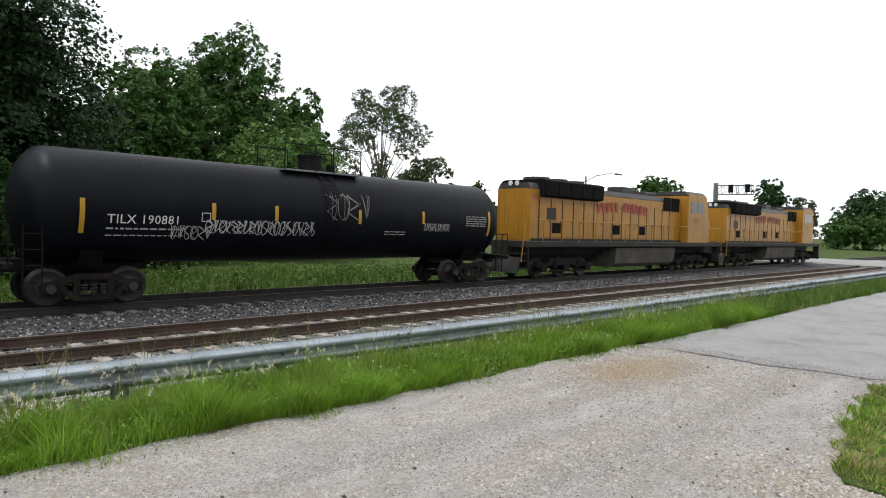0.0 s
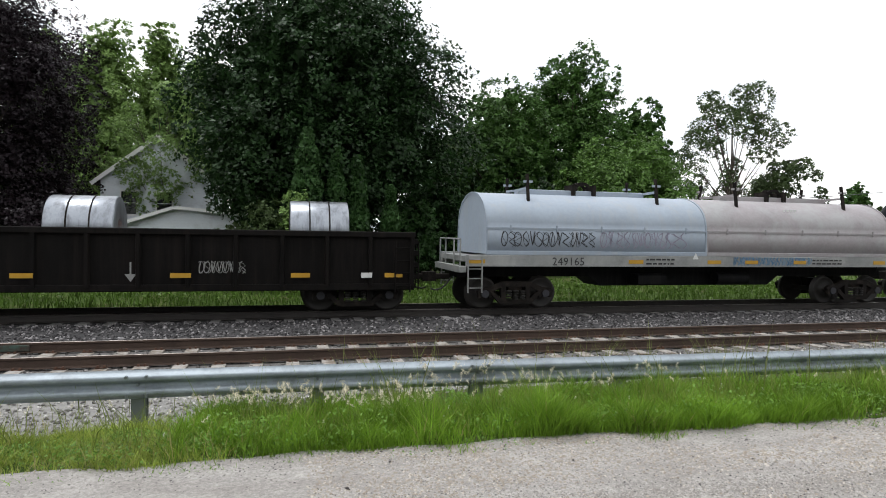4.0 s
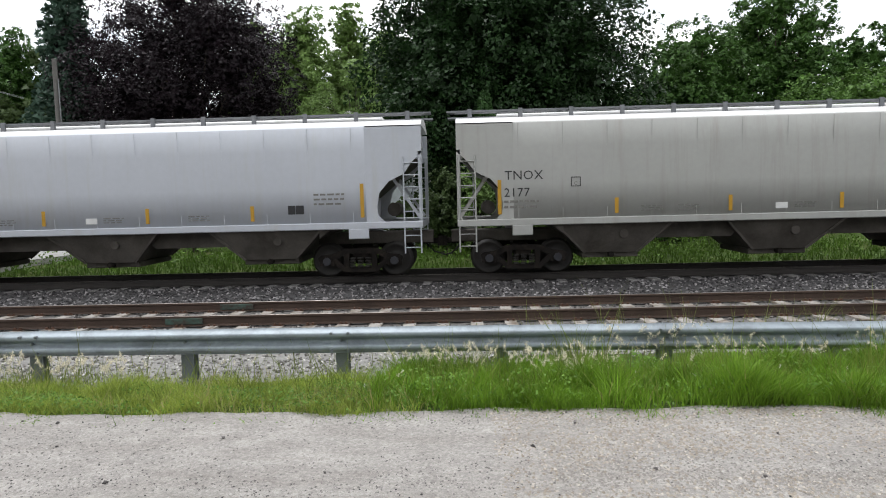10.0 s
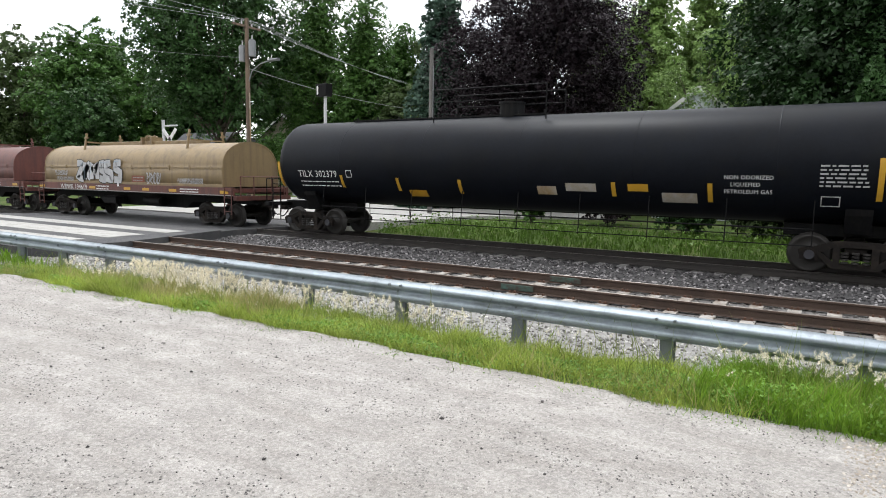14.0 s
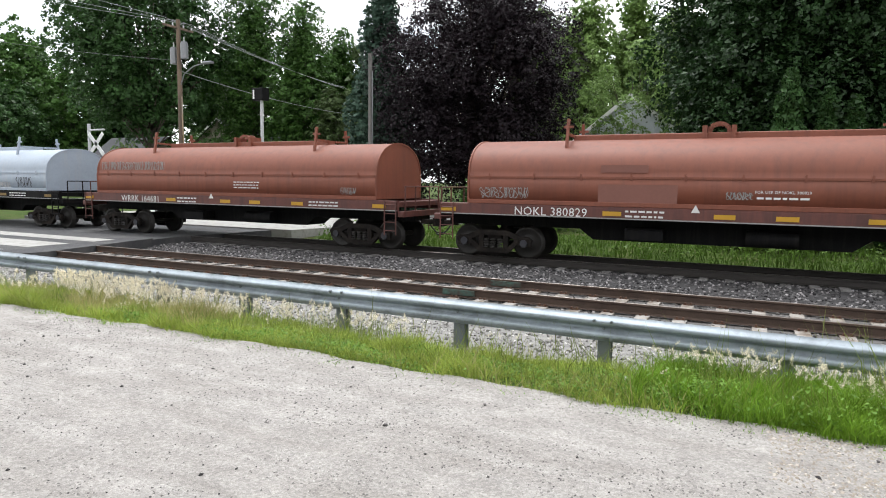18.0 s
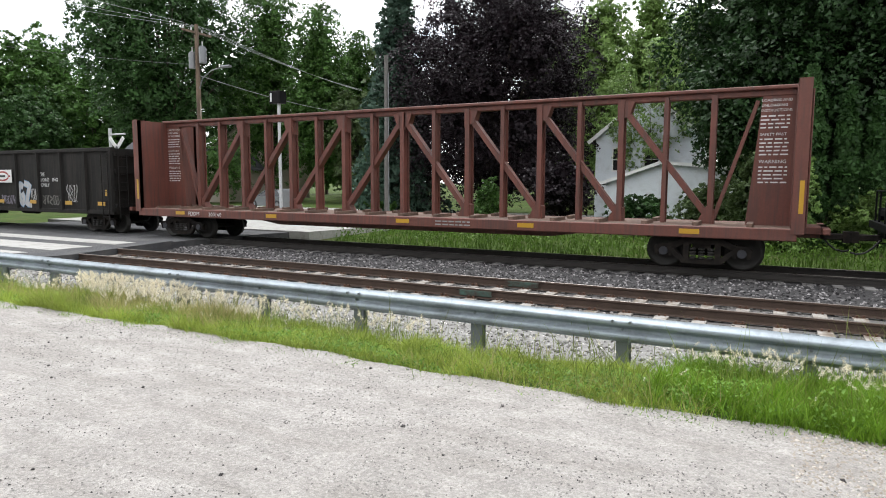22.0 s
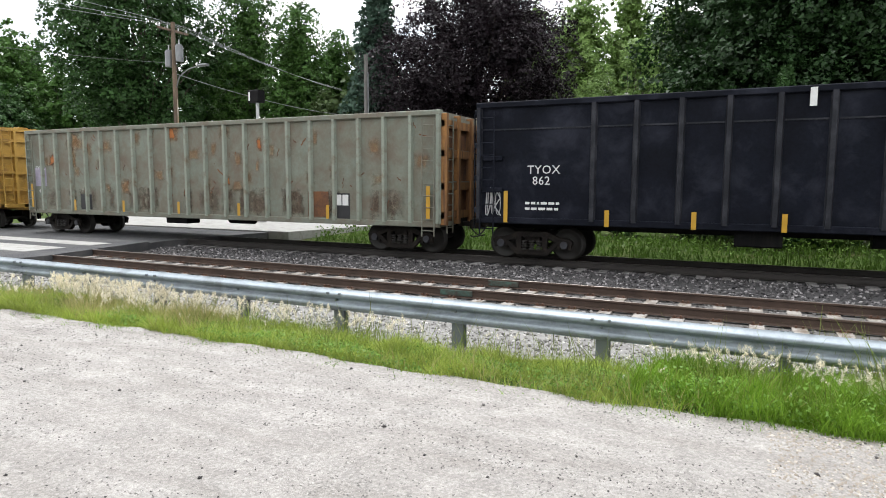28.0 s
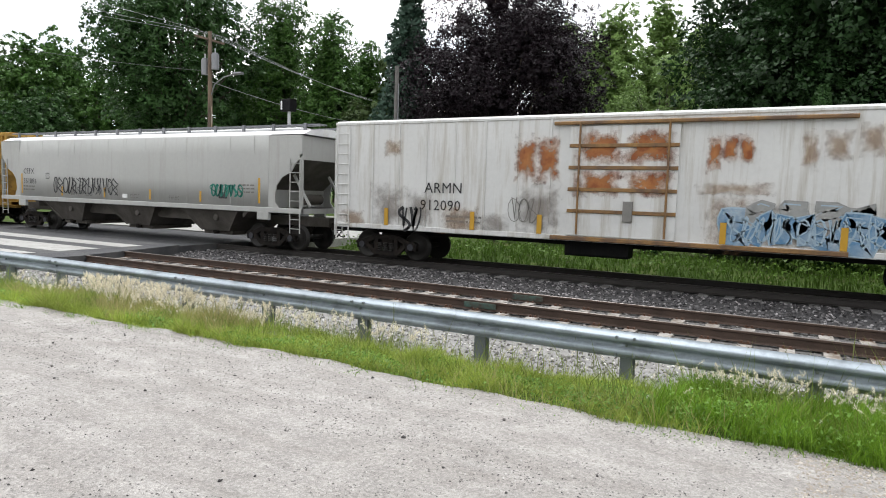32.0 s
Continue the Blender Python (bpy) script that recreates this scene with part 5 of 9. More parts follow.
def coil_car(label, front, length, paint, sill_paint, mark, hoods=1, inkm=WHITE, tag=None, end_paint=None):
    car = rolling("coil_car", label, "coil car", front, length, 2.4, group="cars of the freight train")
    half = 7.35 if hoods == 2 else 6.77
    W = 1.5
    for k in range(hoods):
        a = -half + 2 * half * k / hoods + (0.05 if k else 0)
        b = -half + 2 * half * (k + 1) / hoods
        pm = paint if not isinstance(paint, tuple) else paint[k]
        bp = IRON if hoods == 2 else pm
        prof = [(W, 1.52), (W, 2.28)]
        for j in range(31):
            g = math.pi * j / 30
            prof.append((W * 0.985 * math.cos(g), 2.3 + 1.09 * math.sin(g) ** 0.85 if 0 < j < 30 else 2.3))
        prof += [(-W, 2.28), (-W, 1.52)]
        hd = part("hood", Mesh().along_x(prof, a, b, True), pm, car, "arched steel hood")
        rim = Mesh()
        for q in (-1, 1):
            rim.box(a, b, q * W - 0.02, q * W + 0.02, 2.25, 2.31)
            rim.soft(a, b, q * W - 0.03, q * W + 0.05, 1.5, 1.62, 0.01)
        for x in (a, b):
            for i in range(len(prof) - 1):
                (y0, z0), (y1, z1) = prof[i], prof[i + 1]
                rim.bar((x, y0, z0), (x, y1, z1), 0.05, 0.05)
        part("flange", rim, pm, hd)
        st = Mesh()
        n = 10 // hoods
        for i in range(n):
            x = a + (b - a) * (i + 0.5) / n
            st.box(x - 0.025, x + 0.025, -W - 0.035, -W - 0.005, 2.2, 2.38)
        part("hood_clamp", st, pm, hd)
        c = (a + b) / 2
        lf = Mesh()
        for y in (-0.16, 0.16):
            ring = [(c - 0.24, y, 3.3)] + [(c - 0.24 * math.cos(g), y, 3.62 + 0.16 * math.sin(g)) for g in np.linspace(0, math.pi, 7)] + [(c + 0.24, y, 3.3)]
            for p0, p1 in zip(ring, ring[1:]):
                lf.bar(p0, p1, 0.05, 0.1)
        for dx in (-0.22, 0.22):
            lf.box(c + dx - 0.03, c + dx + 0.03, -0.16, 0.16, 3.35, 3.62)
        lf.box(c - 0.42, c - 0.3, -0.3, 0.3, 3.35, 3.72).box(c + 0.3, c + 0.42, -0.3, 0.3, 3.35, 3.72)
        part("lifting_bracket", lf, bp, hd, "arched lifting bracket on the crown")
        w_ = 3.95 if hoods == 1 else (b - a) * 0.3
        part("ridge", Mesh().soft(c - w_, c + w_, -0.2, 0.2, 3.36, 3.54, 0.02), pm, hd)
        for x in (c - w_, c + w_):
            for q in (-1, 1):
                part("guide_post", Mesh().bar((x, q * 1.04, 2.92), (x, q * 0.86, 3.95), 0.08, 0.08), bp, hd)
                part("guide_arm", Mesh().bar((x - 0.12, q * 0.9, 3.72), (x + 0.16, q * 0.9, 3.72), 0.07, 0.07).bar((x, q * 0.88, 3.52), (x, q * 0.2, 3.5), 0.07, 0.07), pm, hd)
    e = length / 2 - 0.75
    dk = Mesh()
    for q in (-1, 1):
        dk.soft(-e, e, q * 1.47 - 0.06, q * 1.47 + 0.06, 1.16, 1.5, 0.02)
    dk.box(-e, e, -1.4, 1.4, 1.3, 1.45)
    part("side_sill", dk, sill_paint, car)
    ln = Mesh().box(-e, e, -1.54, -1.532, 1.165, 1.195)
    part("sill_stripe", ln, WHITE_DULL, car)
    cs = Mesh().along_y([(-e - 0.1, 0.8), (-e - 0.1, 1.12), (e + 0.1, 1.12), (e + 0.1, 0.8), (3.6, 0.8), (3.2, 0.5), (-3.2, 0.5), (-3.6, 0.8)][::-1], -0.55, 0.55)
    cs.soft(-2.2, -1.2, -1.2, -0.6, 0.55, 0.9, 0.05).rod((0.8, -0.9, 0.75), (2.0, -0.9, 0.75), 0.22, 12)
    part("centre_sill", cs, CAR_BLACK, car)
    for s in (-1, 1):
        en = Mesh()
        x = s * (e + 0.1)
        en.soft(min(x - 0.1, x + 0.1), max(x - 0.1, x + 0.1), -1.5, 1.5, 0.98, 1.16, 0.02)
        for q in (-1.2, -0.5, 0.5, 1.2):
            en.rod((x, q, 1.16), (x, q, 1.95), 0.025, 6)
        en.rod((x, -1.2, 1.95), (x, 1.2, 1.95), 0.022, 6)
        part("end_platform", en, sill_paint, car)
        for q in (-1, 1):
            ladder(car, s * (e - 0.25), q * 1.56, 0.4, 1.5, sill_paint, 0.42, 4)
    yy = -1.545
    flags(car, [-e + 0.3, -2.5, 0.3, 1.7, 3.6, 6.9], yy, 1.25, 1.37, YELLOW_OLD if sill_paint == CAR_BLACK else YELLOW, 0.5, "reflector")
    words(car, mark, 0.34, -5.3, yy, 1.2, inkm)
    bars(car, -2.15, yy, 1.36, 1.0, 2, inkm, 0.13, h=0.05)
    bars(car, 4.1, yy, 1.36, 1.2, 2, inkm, 0.11, h=0.045)
    tri = Mesh().add([(0, 0, 0), (0.22, 0, 0), (0.11, 0, 0.2)], [(0, 1, 2)])
    part("lifting_mark", tri, WHITE, car, at=(-0.5, yy, 1.4))
    return car, e


c1, e_ = coil_car("old coil car with two weathered silver hoods", F_C1, 17.4, (SILVER, SILVER_PINK), SILVER_OLD, "249165", 2, INK)
scrawl(c1, -6.9, -1.51, 1.72, 3.0, 0.5, INK, 0.025, 41)
scrawl(c1, -3.7, -1.51, 1.7, 3.0, 0.55, TAG_LILAC, 0.03, 43)
scrawl(c1, 1.0, -1.545, 1.2, 3.0, 0.28, TAG_BLUE, 0.04, 42)
bars(c1, 3.2, -1.2, 3.0, 0.5, 2, WHITE, 0.1, h=0.07)
c2, e_ = coil_car("coil car with a tan hood and white bubble graffiti", F_C2, 16.28, TAN, MAROON, "WRWK 194619")
piece(c2, -3.9, -1.54, 1.53, 3.9, 1.1, TAG_WHITE, INK, 5, 6)
scrawl(c2, 1.75, -1.54, 1.53, 1.0, 0.55, TAG_WHITE, 0.045, 44)
scrawl(c2, -5.75, -1.54, 1.85, 1.1, 0.27, TAG_WHITE, 0.03, 45)
scrawl(c2, -5.6, -1.54, 1.6, 1.5, 0.2, TAG_WHITE, 0.02, 40)
scrawl(c2, 4.0, -1.54, 1.6, 1.6, 0.25, TAG_WHITE, 0.025, 46)
part("notice", Mesh().box(0, 0.95, -0.004, 0, 0, 0.33), RED, c2, at=(0.64, -1.51, 1.58))
bars(c2, 0.75, -1.52, 1.8, 0.75, 2, WHITE_DULL, 0.12, h=0.04)
c3, e_ = coil_car("coil car with a dull maroon hood", F_C3, 17.29, MAROON, MAROON, "WRWK 194655")
bars(c3, 3.8, -1.51, 2.0, 1.3, 2, WHITE_DULL, 0.12)
nk, e_ = coil_car("oxide red coil car with patched paint", F_NK, 16.92, RED, MAROON, "NOKL 380829")
part("repaint_patch", Mesh().box(0, 2.05, -0.004, 0, 0, 0.5), RED_PALE, nk, at=(-2.9, -1.505, 1.6))
part("repaint_patch", Mesh().box(0, 1.25, -0.004, 0, 0, 0.2), RED_PALE, nk, at=(-2.85, -1.5, 2.42))
words(nk, "FOR USE OF NOKL 380829", 0.1, 0.95, -1.51, 1.92, WHITE)
bars(nk, 1.0, -1.51, 1.78, 1.2, 1, WHITE, 0.12)
scrawl(nk, 0.3, -1.51, 1.75, 0.6, 0.2, WHITE_DULL, 0.02, 38)
scrawl(nk, -6.4, -1.51, 1.65, 1.5, 0.35, WHITE_DULL, 0.02, 47)
wr, e_ = coil_car("oxide red coil car with faint white tags", F_WR, 16.65, RED, MAROON, "WRRK 164681")
for k in (-1.9,):
    scrawl(wr, -6.5, -1.47, 2.36, 3.6, 0.42, WHITE_DULL, 0.03, 48)
bars(wr, 0.7, -1.51, 2.0, 1.2, 3, WHITE, 0.1, h=0.035)
scrawl(wr, 5.4, -1.51, 1.65, 0.6, 0.25, WHITE_DULL, 0.02, 39)
s1, e_ = coil_car("silver-blue coil car with a black frame", F_S1, 16.78, SILVER, CAR_BLACK, "CHTT 100406")
scrawl(s1, 4.6, -1.51, 1.62, 1.2, 0.5, INK, 0.03, 49)
scrawl(s1, 3.25, -1.51, 1.58, 0.9, 0.3, TAG_WHITE, 0.035, 50)
part("rust_spot", Mesh().rod((-1.0, -1.51, 2.32), (-1.0, -1.5, 2.32), 0.09, 9), RUST, s1)
s2, e_ = coil_car("silver-blue coil car with black and pale blue graffiti", F_S2, 16.42, SILVER, CAR_BLACK, "CHTT 100423")
scrawl(s2, -0.5, -1.51, 1.58, 0.95, 0.5, INK, 0.07, 55)
scrawl(s2, 0.6, -1.51, 1.85, 0.3, 0.25, INK, 0.05, 56, count=1)
scrawl(s2, -0.45, -1.512, 2.25, 1.3, 0.16, INK, 0.02, 51)
scrawl(s2, 1.35, -1.51, 1.75, 0.95, 0.3, INK, 0.04, 52)
piece(s2, 3.3, -1.51, 1.58, 2.8, 0.52, TAG_PALE, TAG_WHITE, 53, 9)
scrawl(s2, 6.15, -1.51, 1.62, 0.6, 0.55, TAG_WHITE, 0.02, 54)


def gondola(label, front, length, z0, z1, paint, ribs, name="gondola_car", posts=0.1, top=0.14, inside=RUST, plain=0.0, rib_paint=None, skip=(), more=()):
    car = rolling(name, label, "gondola car", front, length, 2.35, group="cars of the freight train")
    e = length / 2 - 0.75
    W = 1.5
    for q in (-1, 1):
        sd = part("side", Mesh().box(-e, e, min(q * W, q * (W - 0.04)), max(q * W, q * (W - 0.04)), z0, z1), paint, car)
        ch = Mesh().soft(-e - 0.02, e + 0.02, q * W - 0.1, q * W + 0.1, z1 - top, z1 + 0.02, 0.02)
        part("top_chord", ch, paint, sd)
        part("bottom_sill", Mesh().soft(-e, e, q * W - 0.07, q * W + 0.07, z0 - 0.02, z0 + 0.16, 0.02), paint, sd)
        for x in [-e + 0.06 + (2 * e - 0.12) * k / (ribs - 1) for k in range(ribs) if k not in skip] + list(more):
            if 0.5 < x + e < plain:
                continue
            rb = Mesh().along_z([(x - posts, q * W), (x - posts * 0.6, q * (W + 0.12)), (x + posts * 0.6, q * (W + 0.12)), (x + posts, q * W)][::q], z0 + 0.1, z1 - top + 0.02)
            part("rib", rb, rib_paint or paint, sd)
    for s in (-1, 1):
        en = part("end", Mesh().box(min(s * e, s * (e - 0.05)), max(s * e, s * (e - 0.05)), -W + 0.04, W - 0.04, z0, z1 - 0.02), paint, car)
        em = Mesh()
        for k in range(4):
            z = z0 + 0.35 + (z1 - z0 - 0.6) * k / 3
            em.soft(min(s * e, s * (e + 0.12)), max(s * e, s * (e + 0.12)), -W + 0.02, W - 0.02, z - 0.08, z + 0.08, 0.02)
        part("end_rib", em, paint, en)
        for q in (-1, 1):
            ladder(car, s * (e - 0.35), q * (W + 0.16), max(0.45, z0 - 0.35), z1 - 0.25, paint, 0.42)
        ladder(car, s * (e + 0.16), -W + 0.35, max(0.5, z0 - 0.2), z1 - 0.25, paint, 0.42, across='y')
    part("floor", Mesh().box(-e, e, -W + 0.05, W - 0.05, z0 + 0.3, z0 + 0.4), inside, car)
    us = Mesh().box(-e - 0.1, e + 0.1, -0.35, 0.35, 0.72, z0 + 0.3).soft(-2.0, -0.9, -1.25, -0.6, 0.5, max(0.86, z0), 0.04).rod((1.0, -0.85, 0.75), (2.1, -0.85, 0.75), 0.2, 12)
    part("centre_sill", us, CAR_BLACK, car)
    return car, e, -W - 0.006


coil_mesh = Mesh().turn([(-0.8, 0.26), (-0.82, 0.3), (-0.82, 0.86), (-0.79, 0.88), (0.79, 0.88), (0.82, 0.86), (0.82, 0.3), (0.8, 0.26), (-0.8, 0.26)], 'x', seg=30).data("steel_coil", COIL)
face_mesh = Mesh()
fp = [(-0.8215, 0.27)]
for rr_ in np.linspace(0.31, 0.83, 10):
    fp += [(-0.8225, rr_ - 0.02), (-0.829, rr_), (-0.8225, rr_ + 0.02)]
face_mesh.turn(fp + [(-0.8215, 0.865)], 'x', seg=30)
FACE = face_mesh.data("coil_face", COIL_FACE)
BAND = Mesh().turn([(0.25, 0.884), (0.25, 0.888), (0.29, 0.888), (0.29, 0.884)], 'x', seg=30).turn([(-0.3, 0.884), (-0.3, 0.888), (-0.26, 0.888), (-0.26, 0.884)], 'x', seg=30).data("band", IRON)


def load_coil(front, length, x, z=2.1, r=1.0):
    ob = single("steel_coil", coil_mesh, COIL, "shiny bare steel coil lying in a gondola car", "steel coil", "steel coils")
    part("face", FACE, COIL_FACE, ob, "dark wound face")
    part("band", BAND, IRON, ob)
    train.append((ob, front - length / 2 + x, z))


for n_, (fr, le, num, xs) in enumerate(((F_G1, 18.15, "51425", (-7.1, -0.4, 5.75)), (F_G2, 18.01, "51399", (-6.8, 0.6, 5.9)), (F_G3, 18.34, "51321", (-6.0, -2.2, 1.8, 6.2)))):
    g, e_, yy = gondola("sooty black low gondola car loaded with steel coils", fr, le, 0.52, 2.1, GOND_BLACK, 15, posts=0.07, plain=4.6)
    for x in xs:
        load_coil(fr, le, x)
    words(g, "IHB", 0.42, -6.05, yy - 0.02, 1.54, WHITE)
    words(g, num, 0.4, -6.3, yy - 0.02, 1.18, WHITE)
    bars(g, -6.5, yy - 0.02, 0.98, 1.4, 2, WHITE_DULL, 0.15, h=0.06)
    part("orange_panel", Mesh().box(0, 1.0, -0.006, 0, 0, 0.95), ORANGE, g, "orange stencilled panel", at=(-5.0, yy - 0.02, 0.98))
    for k, tx in enumerate(("COIL", "LOADING", "ONLY")):
        words(g, tx, 0.19, -4.78 - 0.13 * (k == 1), yy - 0.032, 1.66 - 0.26 * k, INK)
    flags(g, [-7.85], yy - 0.13, 0.68, 0.92, YELLOW, 0.62)
    flags(g, [-4.7, -1.4, 2.2, 5.2, e_ - 0.6], yy - 0.13, 0.86, 0.98, YELLOW, 0.5)
    ar = Mesh().box(-0.02, 0.02, -0.004, 0, 0.15, 0.5)
    ar.add([(-0.14, 0, 0.2), (0.14, 0, 0.2), (0, 0, 0.0)], [(0, 2, 1)])
    part("arrow", ar, WHITE_DULL, g, at=(1.0, yy - 0.012, 0.75))
    scrawl(g, 2.6, yy - 0.012, 0.95, 1.2, 0.35, WHITE_DULL, 0.02, 60 + n_)
    part("reflector_white", Mesh().box(0, 0.3, -0.004, 0, 0, 0.14), WHITE, g, at=(e_ - 1.5, yy - 0.125, 0.85))

# bulkhead flat car with steel bundles
bk = rolling("flat_car", "black bulkhead flat car loaded with long steel bundles", "flat car", F_BK, 22.8, 2.9, group="cars of the freight train")
eb = 22.8 / 2 - 0.42
part("deck", Mesh().box(-eb, eb, -1.45, 1.45, 0.9, 1.02), DECK_WOOD, bk)
sm_ = Mesh()
for q in (-1, 1):
    sm_.soft(-eb, eb, q * 1.47 - 0.06, q * 1.47 + 0.06, 0.6, 1.03, 0.02)
part("side_sill", sm_, CAR_BLACK, bk)
part("centre_sill", Mesh().along_y([(-eb, 0.8), (-eb, 0.95), (eb, 0.95), (eb, 0.8), (7, 0.75), (6, 0.45), (-6, 0.45), (-7, 0.75)][::-1], -0.5, 0.5), CAR_BLACK, bk)
for s in (-1, 1):
    x0, x1 = s * (eb - 0.95), s * eb
    pl_ = [(-1.5, 1.0), (1.5, 1.0), (1.5, 4.3), (1.3, 4.5), (0.6, 4.64), (-0.6, 4.64), (-1.3, 4.5), (-1.5, 4.3)]
    b_ = part("bulkhead", Mesh().along_x(pl_, min(x0, x0 + s * 0.1), max(x0, x0 + s * 0.1)), CAR_BLACK, bk, "tall black end bulkhead")
    for q in (-1.44, -0.5, 0.5, 1.44):
        part("brace", Mesh().along_y([(x0 + s * 0.1, 1.0), (x1, 1.0), (x1 - s * 0.42, 4.35), (x0 + s * 0.1, 4.42)][::-s], q - 0.05, q + 0.05), CAR_BLACK, b_)
    for z in (1.9, 2.8, 3.7):
        part("stiffener", Mesh().box(min(x0 + s * 0.1, x0 + s * 0.55), max(x0 + s * 0.1, x0 + s * 0.55), -1.38, 1.38, z - 0.05, z + 0.05), CAR_BLACK, b_)
    part("cap", Mesh().along_y([(x0 + s * 0.1, 4.45), (x1 - s * 0.4, 4.37), (x1 - s * 0.38, 4.42), (x0 + s * 0.1, 4.52)][::-s], -1.2, 1.2), WHITE_DULL, b_)
    ladder(bk, s * (eb - 0.3), -1.56, 0.45, 2.6, CAR_BLACK, 0.4, 6)
words(bk, "SNC", 0.4, -7.25, -1.545, 0.67, WHITE)
words(bk, "62047", 0.4, -5.95, -1.545, 0.65, WHITE)
bars(bk, -4.0, -1.545, 0.86, 1.6, 2, WHITE_DULL, 0.14, h=0.07)
bars(bk, 3.6, -1.545, 0.86, 1.4, 2, WHITE_DULL, 0.14, h=0.07)
bars(bk, -9.3, -1.545, 0.78, 1.2, 1, WHITE_DULL)
flags(bk, [-9.55, -6.15, -2.55, 0.13, 2.65, 6.0, 9.6], -1.54, 0.78, 0.96, YELLOW, 0.6)
part("reflector_white", Mesh().box(0, 0.4, -0.004, 0, 0, 0.14), WHITE, bk, at=(-10.45, -1.56, 1.42))
for L_ in (0, 1):
    for k in range(5):
        bw = 0.55
        y = -1.4 + bw * k
        for j in range(2):
            xa, xb = (-9.1 + 0.15 * L_, -0.8) if j == 0 else (-0.7, 8.6 + 0.25 * L_)
            z0_ = 1.14 + 0.72 * L_
            m = Mesh()
            m.soft(xa + 0.1 * (k % 3), xb - 0.08 * ((k + j) % 3), y + 0.02, y + bw - 0.03, z0_, z0_ + 0.6, 0.03)
            ob = single("steel_beam", m, STEEL_BLUE, "bundle of dark blue-grey structural steel on the flat car", "steel bundle", "steel bundles")
            train.append((ob, F_BK - 22.8 / 2, 0.0))
for k in range(9):
    for L_ in (0, 1):
        m = Mesh().soft(-0.06, 0.06, -1.45, 1.4, 1.02 + 0.72 * L_, 1.135 + 0.72 * L_, 0.01)
        ob = single("dunnage_timber", m, TIMBER, "pale timber bearer under steel bundles", "timber", "dunnage timbers")
        train.append((ob, F_BK - 22.8 / 2 - 8.6 + 1.95 * k, 0.0))
for k in range(5):
    m = Mesh().bar((0.0, -1.42, 1.04), (-0.42, -1.42, 2.47), 0.012, 0.05).bar((-0.42, -1.42, 2.475), (-0.42, 1.4, 2.475), 0.05, 0.012)
    ob = single("strap", m, STRAP, "orange lashing strap over the steel", "strap", "lashing straps")
    train.append((ob, F_BK - 22.8 / 2 - 6.2 + (0, 3.15, 6.25, 9.35, 10.95)[k], 0.0))
for k in range(6):
    m = Mesh().box(-0.06, 0.06, -1.5, -1.43, 1.0, 1.4)
    ob = single("stake", m, TIMBER, "short timber stake beside the steel", "stake", "timber stakes")
    train.append((ob, F_BK - 22.8 / 2 - 6.4 + 2.9 * k, 0.0))


